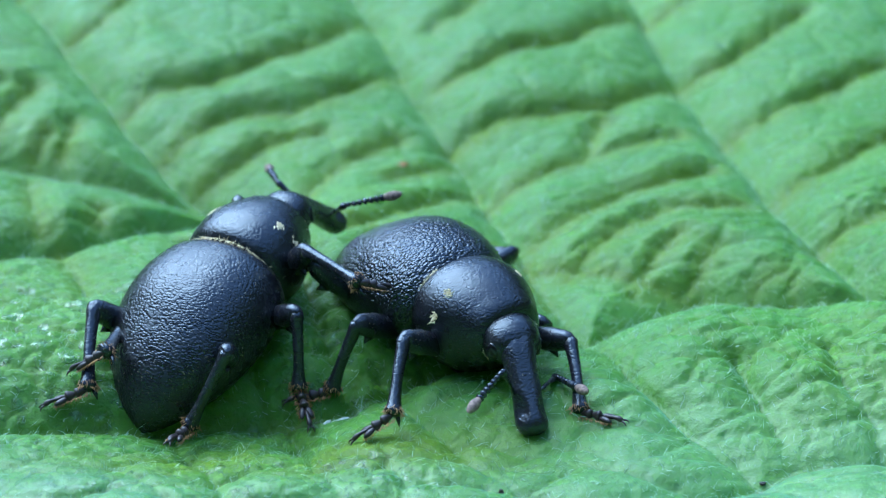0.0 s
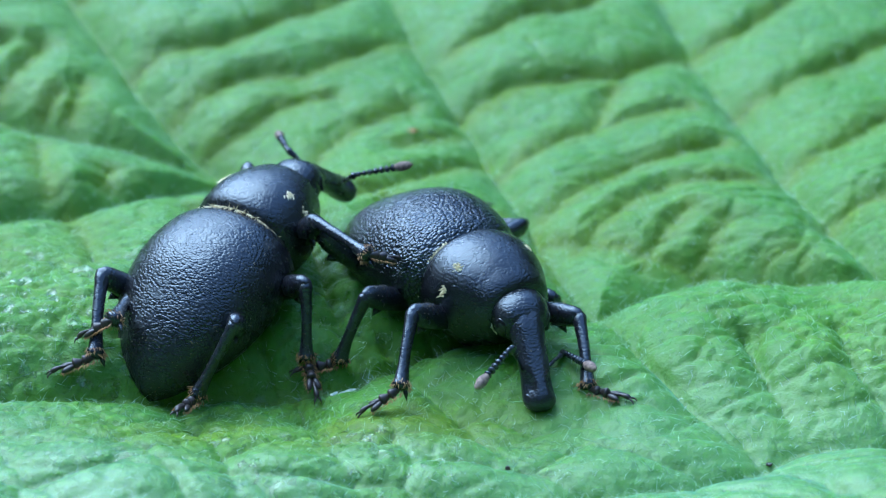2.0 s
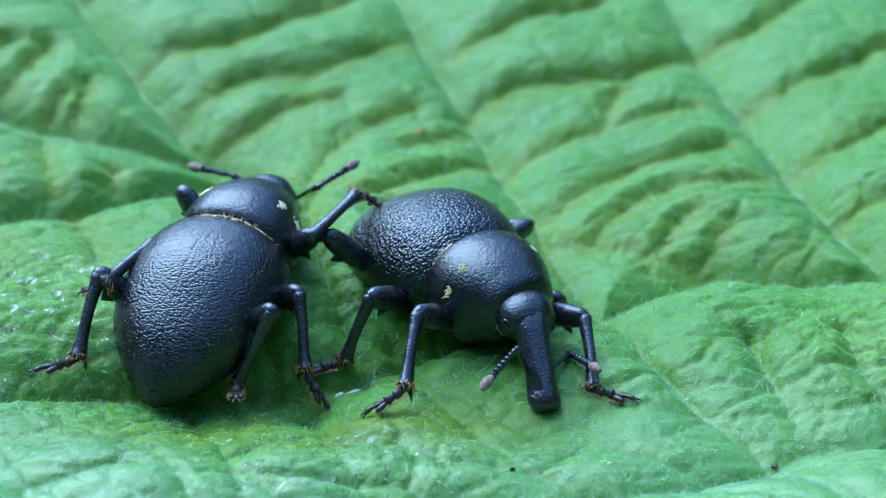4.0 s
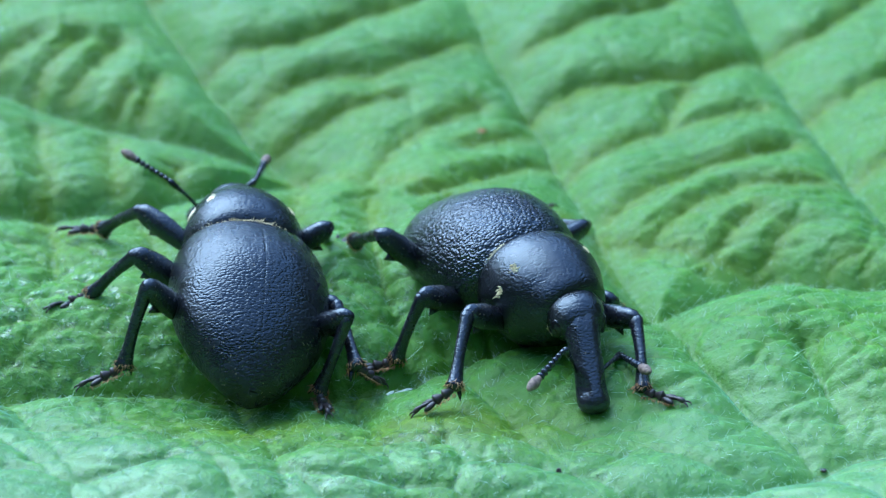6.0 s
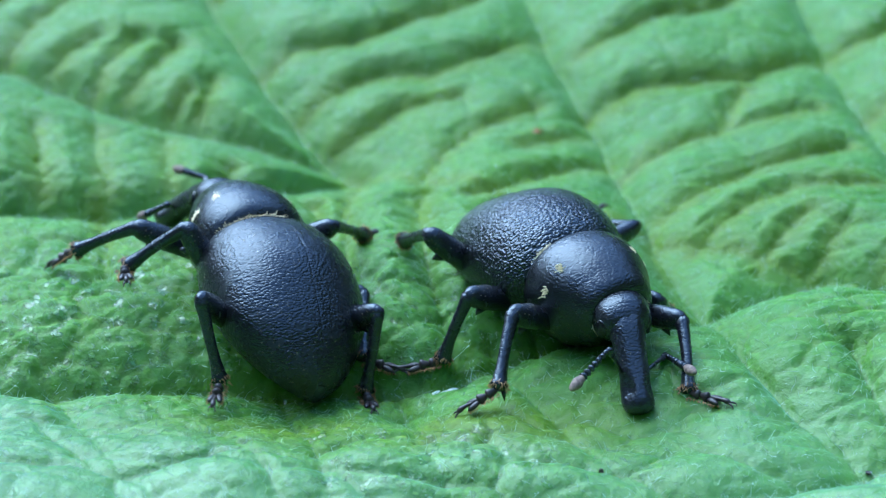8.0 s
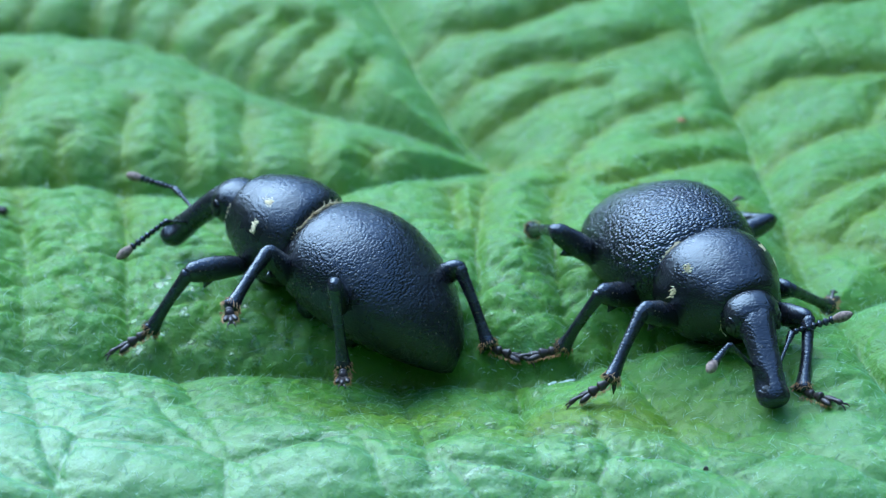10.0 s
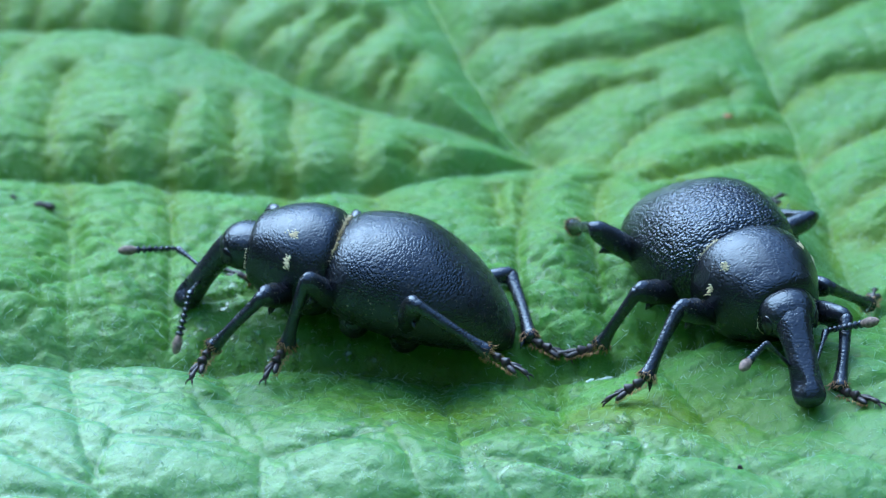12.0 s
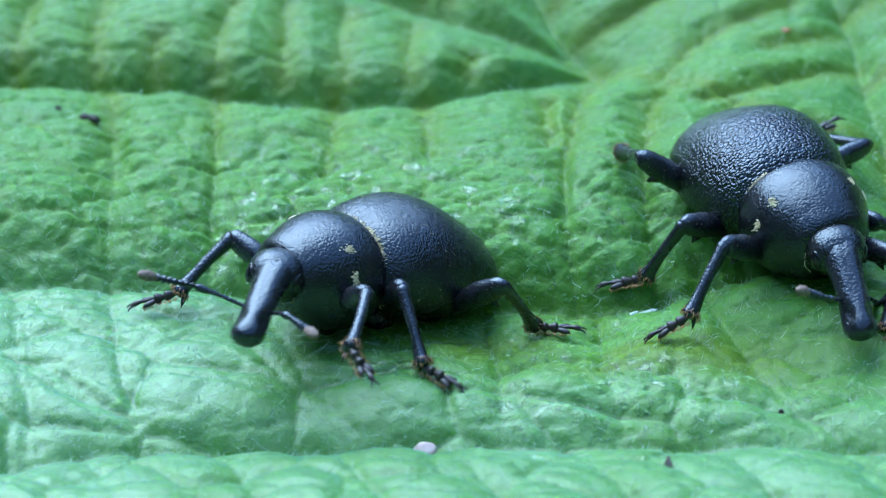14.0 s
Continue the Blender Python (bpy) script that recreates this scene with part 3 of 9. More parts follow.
def hair_rim(x, low, high, count, length, seed, forward):
    rng = random.Random(seed)
    places, ways = [], []
    for i in range(count):
        p, n = on_pronotum(x, low + (high - low) * (i + rng.random()) / count, 1)
        places.append(p)
        ways.append(n * 0.3 + (forward, 0, 0))
    return fur(places, ways, length, 0.024, seed, 0.32)


def head_skin():
    return np.asarray(skin([ring(r, np.linspace(0, 2 * np.pi, 32, endpoint=False)) for r in smooth_curve(HEAD, 16)])[0]) - NECK, \
        skin([ring(r, np.linspace(0, 2 * np.pi, 32, endpoint=False)) for r in smooth_curve(HEAD, 16)])[1]


def snout():
    """A curved bar with a slot on either side near its tip and a shallow furrow on top."""
    s = smooth_curve(SNOUT, 44)
    k = 30
    v, f = tube([(x, 0, z) for x, z, _ in s], s[:, 2], k, 1.22)
    v = np.array(v)
    x, z = np.repeat(s[:, 0], k), np.repeat(s[:, 1], k)
    rest = v[: len(x)]
    across = np.abs(rest[:, 1])
    slot = np.exp(-(((x - 7.75) / 0.3) ** 2 + ((rest[:, 2] - z - 0.22) / 0.16) ** 2)) * (across > 0.25)
    rest[:, 1] *= 1 - 0.45 * slot
    top = (rest[:, 2] > z) & (rest[:, 0] >= x)
    furrow = top * (0.05 * np.exp(-((rest[:, 1] / 0.12) ** 2)) - 0.02 * np.exp(-(((across - 0.3) / 0.1) ** 2)))
    rest[:, 2] -= furrow * np.clip(7.9 - x, 0, 1)
    v[: len(x)] = rest
    return v - NECK, f


LEG_REACH = (1.0, 1.0, 1.12)  # fore, middle and hind legs


def femur_bar(reach):
    return limb([(-0.5, -0.05, 0.28), (0.4, 0, 0.33), (1.6, 0.06, 0.5), (2.4, 0.04, 0.56), (2.95, 0.0, 0.5), (3.3, 0.0, 0.41), (3.52, -0.02, 0.17)], 20, 14, 0.8, reach * FEMUR / 3.3)


def femur_tooth(reach):
    return tube([(2.75 * reach, 0, -0.36), (2.98 * reach, 0, -0.62), (3.05 * reach, 0, -0.82)], [0.24, 0.16, 0.02], 8, 0.6)


def tibia_bar(reach):
    return limb([(-0.16, 0.0, 0.16), (0.0, 0.0, 0.33), (0.35, 0.02, 0.31), (1.4, 0.05, 0.26), (2.3, 0.0, 0.28), (2.85, -0.04, 0.36), (3.08, -0.05, 0.38), (3.14, -0.05, 0.18)], 20, 12, 0.88, reach * TIBIA / 3.1)


def spur(reach):
    end = TIBIA * reach
    return tube([(end - 0.18, 0, -0.3), (end + 0.08, 0, -0.5), (end + 0.3, 0, -0.62)], [0.12, 0.09, 0.01], 7)


def tibia_fringe(seed, reach):
    rng = random.Random(seed)
    places, ways = [], []
    for i in range(60):
        a = 2 * math.pi * i / 60
        places.append((TIBIA * reach - 0.12 + rng.uniform(-0.25, 0.08), 0.36 * math.cos(a), -0.05 + 0.4 * math.sin(a)))
        ways.append((1.0, 0.5 * math.cos(a), 0.5 * math.sin(a)))
    return fur(places, ways, 0.22, 0.02, seed)


def tarsus_bar():
    """Three pads, the third with two lobes, and a thin claw joint."""
    pads = [limb([(0.0, 0, 0.09), (0.22, 0.02, 0.17), (0.48, 0.0, 0.21), (0.55, 0, 0.1)], 9, 10, 0.8),
            limb([(0.48, 0, 0.08), (0.66, 0.02, 0.18), (0.9, 0.0, 0.24), (0.97, 0, 0.11)], 9, 10, 0.8),
            limb([(1.15, 0.06, 0.07), (1.5, 0.12, 0.08), (1.85, 0.08, 0.11), (1.95, 0.04, 0.06)], 9, 8)]
    for side in (1, -1):
        pads.append(moved(ball((0, 0, 0), (0.34, 0.14, 0.12), 10, 7), pose(1.18, 0.16 * side, 0, 0, 0, 16 * side)))
    return join(*pads)


def claw(side):
    return tube([(1.88, 0.04 * side, 0.05), (2.0, 0.1 * side, 0.06), (2.11, 0.15 * side, 0.0), (2.16, 0.16 * side, -0.1)], [0.05, 0.045, 0.03, 0.008], 7)


def pad_fringe():
    rng = random.Random(3)
    places, ways = [], []
    for i in range(130):
        places.append((rng.uniform(0.0, 1.5), rng.choice((-1, 1)) * rng.uniform(0.14, 0.33), -0.08))
        ways.append((0.5, places[-1][1] * 2.5, -0.3))
    return fur(places, ways, 0.14, 0.018, 4)


def scape_bar():
    return limb([(-0.05, 0, 0.07), (0.3, 0.02, 0.085), (1.2, 0.03, 0.1), (1.6, 0.0, 0.15), (1.85, 0, 0.14), (1.92, 0, 0.06)], 16, 10, 1.0, SCAPE / 1.85)


def whip_bar():
    beads = []
    for i in range(7):
        x = 0.05 + 0.265 * i
        beads.append(limb([(x, 0, 0.06), (x + 0.08, 0, 0.115 + 0.008 * i), (x + 0.17, 0, 0.125 + 0.01 * i), (x + 0.265, 0, 0.06)], 7, 9))
    rng = random.Random(8)
    places = [(rng.uniform(0.1, 1.8), 0.1 * math.cos(i), 0.1 * math.sin(i)) for i in range(30)]
    return join(*beads, fur(places, [(0.6, 4 * p[1], 4 * p[2]) for p in places], 0.12, 0.012, 8))


def club_bar():
    return limb([(1.76, 0, 0.1), (1.94, 0, 0.165), (2.18, 0, 0.225), (2.45, 0, 0.19), (2.64, 0, 0.1), (2.7, 0, 0.03)], 16, 14)


class Weevil:
    """One snout beetle: body parts under an Empty, and the parts that move on it."""

    def __init__(self, label, seed, fringe, shell):
        self.root = tagged(new("weevil"), label, "beetle", "weevils on the leaf")
        self.root.empty_display_size = 0.002
        top = self.root
        part("elytron", elytron(1), shell, top, "black finely wrinkled wing case")
        part("elytron", elytron(-1), shell, top, "black finely wrinkled wing case")
        part("abdomen", belly(), LIMB, top)
        part("pronotum", pronotum(), COLLAR_SHELL, top, "domed black neck shield with fine pits")
        for side in (1, -1):
            part("hair_patch", hair_patch(2.75, 47, side, 0.1, 2.2, 50, seed + 1 + side), GOLD_HAIR, top, "small golden hair spot")
            part("hair_patch", hair_patch(2.75, 18, side, 0.06, 3.2, 40, seed + 5 + side), GOLD_HAIR, top, "small golden hair spot")
        for low, high, count, length in fringe:
            part("hair_fringe", hair_rim(0.9, low, high, count, length, seed, -0.55), GOLD_HAIR, top, "golden hair fringe behind the neck shield")
        for low, high in ((-40, 15), (165, 220)):
            part("hair_fringe", hair_rim(4.78, low, high, 16, 0.09, seed + 2, 0.7), GOLD_HAIR, top, "thin golden hair fringe round the head opening")
        self.head = part("head", head_skin(), COLLAR_SHELL, top)
        self.head.location = Vector(NECK) * MM
        part("rostrum", snout(), LIMB, self.head, "long curved black snout")
        for side in (1, -1):
            part("eye", moved(ball((0, 0, 0), (0.34, 0.16, 0.42), 16, 11), pose(5.74 - NECK[0], 1.03 * side, 2.6 - NECK[2], 0, 0, -30 * side)), EYE_GLOSS, self.head, "flat glossy black eye")
            part("mandible", tube(np.array([(8.02, 0.22 * side, 0.18), (8.24, 0.24 * side, -0.07), (8.26, 0.08 * side, -0.18)]) - NECK, [0.2, 0.15, 0.05], 9), LIMB, self.head)
        self.scapes, self.whips, self.legs = [], [], []
        for side in (1, -1):
            self.scapes.append(part("antenna_scape", scape_bar(), LIMB, top))
            whip = part("antenna_whip", whip_bar(), LIMB, top, "beaded black antenna")
            part("club", club_bar(), CLUB_FUZZ, whip, "brownish velvety antenna club")
            self.whips.append(whip)
        for i in range(6):
            reach = LEG_REACH[i % 3]
            x, y, z = HIPS[i % 3]
            part("coxa", ball((x, y * (0.72 if i < 3 else -0.72), z - 0.3), (0.72, 0.66, 0.78)), LIMB, top)
            femur = part("femur", femur_bar(reach), LIMB, top)
            part("tooth", femur_tooth(reach), LIMB, femur)
            tibia = part("tibia", tibia_bar(reach), LIMB, top)
            part("spur", spur(reach), LIMB, tibia)
            part("hair_fringe", tibia_fringe(seed + i, reach), RUST_HAIR, tibia, "rusty hair fringe")
            tarsus = part("tarsus", tarsus_bar(), FOOT, top, "lobed black foot")
            part("claw", claw(1), FOOT, tarsus)
            part("claw", claw(-1), FOOT, tarsus)
            part("hair_fringe", pad_fringe(), RUST_HAIR, tarsus, "rusty hair fringe")
            self.legs.append((femur, tibia, tarsus))


# ---- ground far below, and the leaf ----
def leaf_axis(lo, hi, near, fine, coarse):
    mid = np.arange(near[0], near[1], fine)
    return np.concatenate([np.arange(lo, near[0], coarse), mid, np.arange(near[1], hi, coarse)])


def inside_leaf(x, y):
    """A broad toothed heart-shaped outline."""
    a = np.arctan2(y - 20, x)
    r = 100 - 10 * np.cos(2 * a) + 2.2 * np.abs(np.sin(a * 22)) + 4 * np.sin(3 * a + 1)
    return np.hypot(x, y - 20) < r


LX = leaf_axis(-120, 120, (-40, 40), 0.15, 1.6)
LY = leaf_axis(-90, 130, (-20, 52), 0.15, 1.6)
GX, GY = np.meshgrid(LX, LY)
GZ, VEIN_SHADE, WET, FRONT_SHEEN = leaf_height(GX, GY)


def leaf_z(x, y):
    """Height of the leaf at places of its plan."""
    i = np.clip(np.searchsorted(LX, x) - 1, 0, len(LX) - 2)
    j = np.clip(np.searchsorted(LY, y) - 1, 0, len(LY) - 2)
    u, v = (x - LX[i]) / (LX[i + 1] - LX[i]), (y - LY[j]) / (LY[j + 1] - LY[j])
    return (GZ[j, i] * (1 - u) + GZ[j, i + 1] * u) * (1 - v) + (GZ[j + 1, i] * (1 - u) + GZ[j + 1, i + 1] * u) * v


def blade_mesh():
    ny, nx = GX.shape
    verts = np.stack([GX, GY, GZ], -1).reshape(-1, 3) * MM
    j, i = np.meshgrid(np.arange(ny - 1), np.arange(nx - 1), indexing="ij")
    keep = inside_leaf(GX[:-1, :-1], GY[:-1, :-1])
    a = (j * nx + i)[keep]
    quads = np.stack([a, a + 1, a + nx + 1, a + nx], -1)
    used, flat = np.unique(quads, return_inverse=True)
    data = bpy.data.meshes.new("blade")
    data.vertices.add(len(used))
    data.vertices.foreach_set("co", verts[used].ravel())
    data.loops.add(quads.size)
    data.loops.foreach_set("vertex_index", flat.ravel())
    data.polygons.add(len(quads))
    data.polygons.foreach_set("loop_start", np.arange(0, quads.size, 4))
    data.polygons.foreach_set("use_smooth", np.ones(len(quads), bool))
    data.update(calc_edges=True)
    shade_layer = data.attributes.new("vein_shade", "FLOAT", "POINT")
    shade_layer.data.foreach_set("value", VEIN_SHADE.ravel()[used])
    for name, values in (("wetness", WET), ("sky_sheen", FRONT_SHEEN)):
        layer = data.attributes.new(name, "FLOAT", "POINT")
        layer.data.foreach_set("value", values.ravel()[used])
    data.materials.append(LEAF)
    return data


leaf = tagged(new("leaf"), "large crinkled green leaf with sunken veins and short hairs", "leaf")
blade = part("blade", blade_mesh(), LEAF, leaf)
thick = blade.modifiers.new("thickness", "SOLIDIFY")
thick.thickness, thick.offset = 0.0004, -1
for path in VEINS:
    p = np.array([along(path, s) for s in np.linspace(0, 1, 90)])
    p = p[inside_leaf(p[:, 0], p[:, 1])]
    z = leaf_z(p[:, 0], p[:, 1])
    z = np.convolve(np.pad(z, 3, "edge"), np.ones(7) / 7, "valid")
    part("vein", tube(np.c_[p, z - 0.75], np.linspace(0.5, 0.35, len(p)), 8), VEIN, leaf, "green vein raised on the underside")
stem = smooth_curve([(-30, -78, -2.5), (-50, -105, -40), (-62, -118, -120), (-66, -122, -395)], 40)
part("stalk", tube(stem, np.linspace(2.0, 4.2, 40), 14), STALK, leaf, "thick green leaf stalk")


def hair_coat(count, seed):
    """Short pale hairs all over the blade."""
    rng = np.random.RandomState(seed)
    xy = np.c_[rng.uniform(-38, 36, count * 3), rng.uniform(-17, 44, count * 3)]
    xy = xy[:count]
    root = np.c_[xy, leaf_z(xy[:, 0], xy[:, 1]) - 0.01]
    n = len(root)
    way = np.c_[rng.normal(0, 0.8, (n, 2)), rng.uniform(0.25, 1.0, n)]
    way /= np.linalg.norm(way, axis=1)[:, None]
    length = (rng.uniform(0.15, 0.5, n) + 0.7 * (rng.rand(n) > 0.95) * rng.rand(n))[:, None]
    side = np.cross(way, rng.normal(0, 1, (n, 3)))
    side /= np.linalg.norm(side, axis=1)[:, None]
    mid = root + way * length * 0.55
    tip = root + way * length + rng.normal(0, 0.3, (n, 3)) * length - (0, 0, 0.06)
    w = 0.009
    other = np.cross(way, side)
    rows = [root + side * w, root - side * w * 0.5 + other * w, root - side * w * 0.5 - other * w,
            mid + side * w * 0.8, mid - side * w * 0.4 + other * w * 0.8, mid - side * w * 0.4 - other * w * 0.8, tip]
    verts = np.stack(rows, 1).reshape(-1, 3)
    base = (np.arange(n) * 7)[:, None, None]
    quads = (base + np.array([[0, 1, 4, 3], [1, 2, 5, 4], [2, 0, 3, 5]])).reshape(-1, 4)
    tris = (base + np.array([[3, 4, 6], [4, 5, 6], [5, 3, 6]])).reshape(-1, 3)
    data = bpy.data.meshes.new("leaf_hairs")
    data.from_pydata((verts * MM).tolist(), [], quads.tolist() + tris.tolist())
    data.materials.append(PALE_HAIR)
    return data


tagged(part("leaf_hairs", hair_coat(34000, 2), PALE_HAIR, leaf), "fine pale leaf hairs", kind="stuff")

meadow = bpy.data.meshes.new("ground")
meadow.from_pydata([(x, y, -0.395) for x, y in ((-400, -400), (400, -400), (400, 400), (-400, 400))], [], [(0, 1, 2, 3)])
meadow.materials.append(MEADOW)
tagged(new("ground", meadow), "blurred dark green meadow far below the leaf", "ground", kind="structure")

# unseen ring added to cut off low sky, highest behind the camera
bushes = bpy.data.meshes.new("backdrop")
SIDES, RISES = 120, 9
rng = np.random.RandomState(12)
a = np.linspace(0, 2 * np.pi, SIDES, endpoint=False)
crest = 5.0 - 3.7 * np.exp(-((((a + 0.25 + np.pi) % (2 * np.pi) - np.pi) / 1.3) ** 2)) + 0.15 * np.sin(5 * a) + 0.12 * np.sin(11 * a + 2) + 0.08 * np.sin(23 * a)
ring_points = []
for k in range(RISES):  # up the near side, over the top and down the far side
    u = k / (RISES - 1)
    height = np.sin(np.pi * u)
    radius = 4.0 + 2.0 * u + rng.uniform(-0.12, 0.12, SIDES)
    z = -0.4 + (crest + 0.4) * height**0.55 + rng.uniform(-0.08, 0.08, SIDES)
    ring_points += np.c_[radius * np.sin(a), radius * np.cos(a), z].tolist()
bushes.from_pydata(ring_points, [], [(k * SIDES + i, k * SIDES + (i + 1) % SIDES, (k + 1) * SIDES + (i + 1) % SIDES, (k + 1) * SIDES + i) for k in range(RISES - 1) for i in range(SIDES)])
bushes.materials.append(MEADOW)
tagged(new("backdrop", bushes), "unseen dark green ring added to block low sky", "bushes", kind="structure")


# ---- small things lying on the leaf ----
def crumb(name, label, category, mat, x, y, size, turn, seed, lift=0.0):
    """An uneven little lump that lies on the leaf."""
    rng = random.Random(seed)
    v, f = ball((0, 0, 0), (1, 1, 1), 12, 9)
    v = np.asarray(v)
    wave = [(rng.uniform(1.5, 3.5), rng.uniform(0, 6), rng.uniform(0.08, 0.2)) for _ in range(6)]
    scale = 1 + sum(a * np.sin(k * v[:, i % 3] * 2 + ph) for i, (k, ph, a) in enumerate(wave))
    v = v * scale[:, None] * np.array(size) / 2
    ob = part(name, (v, f), mat)
    ob.matrix_basis = pose(x * MM, y * MM, (float(leaf_z(x, y)) + size[2] * 0.32 + lift) * MM, 0, 0, turn)
    return tagged(ob, label, category)


def fluff(name, label, mat, x, y):
    """A long loose thread over the swellings that curls back at its end."""
    s = np.linspace(0, 1, 120)
    turn = 5.2 * np.clip((s - 0.6) / 0.4, 0, 1) ** 1.3 - 0.55 * np.sin(np.pi * 2.2 * s)
    step = 11.0 / 120
    px, py = x + np.cumsum(np.cos(turn)) * step, y - np.cumsum(np.sin(turn)) * step * 1.3
    pz = np.convolve(np.pad(leaf_z(px, py), 12, "edge"), np.ones(25) / 25, "valid") + 0.35
    return tagged(part(name, tube(np.c_[px, py, pz], np.full(120, 0.016), 5), mat), label, "thread")


crumb("fleck", "chalky white fleck stuck to the leaf", "debris", CHALK, 0.0, 0.95, (0.95, 0.26, 0.12), 32, 1)
crumb("fleck", "chalky white fleck stuck to the leaf", "debris", CHALK, -0.42, 0.7, (0.5, 0.16, 0.1), 50, 2)
crumb("crumb", "tiny black crumb on the leaf", "debris", DARK_BIT, 6.3, -6.6, (0.22, 0.2, 0.16), 0, 3)
crumb("crumb", "tiny black crumb on the leaf", "debris", DARK_BIT, 17.1, -6.3, (0.24, 0.2, 0.16), 0, 4)
crumb("husk", "small dark seed husk on the leaf", "debris", DARK_BIT, -27.8, 10.6, (1.1, 0.42, 0.35), 165, 5)
crumb("husk", "small dark seed husk on the leaf", "debris", DARK_BIT, -29.5, 11.1, (0.45, 0.2, 0.2), 150, 6)
crumb("twig", "short dark reddish twig bit on the leaf", "debris", DARK_BIT, 2.4, -11.9, (0.3, 0.95, 0.3), 12, 7)
crumb("bud_scale", "pale pinkish plant scrap on the leaf", "debris", PINK_BIT, -7.2, -11.3, (0.9, 0.7, 0.6), 30, 8)
crumb("speck", "tiny reddish speck on the leaf", "debris", RED_BIT, 4.6, 24.6, (0.45, 0.35, 0.15), 0, 9)
fluff("thread", "thin white curled thread on the leaf", PALE_HAIR, -35.0, 26.0)


# ---- the two insects and how they move ----
turning = Weevil("black weevil with golden hair spots walking on the leaf", 20, ((-25, 205, 330, 0.28),), SATIN_SHELL)
sitting = Weevil("black weevil with golden hair spots crouching on the leaf", 40, ((-25, 50, 70, 0.15), (116, 205, 130, 0.16)), GRAINY_SHELL)


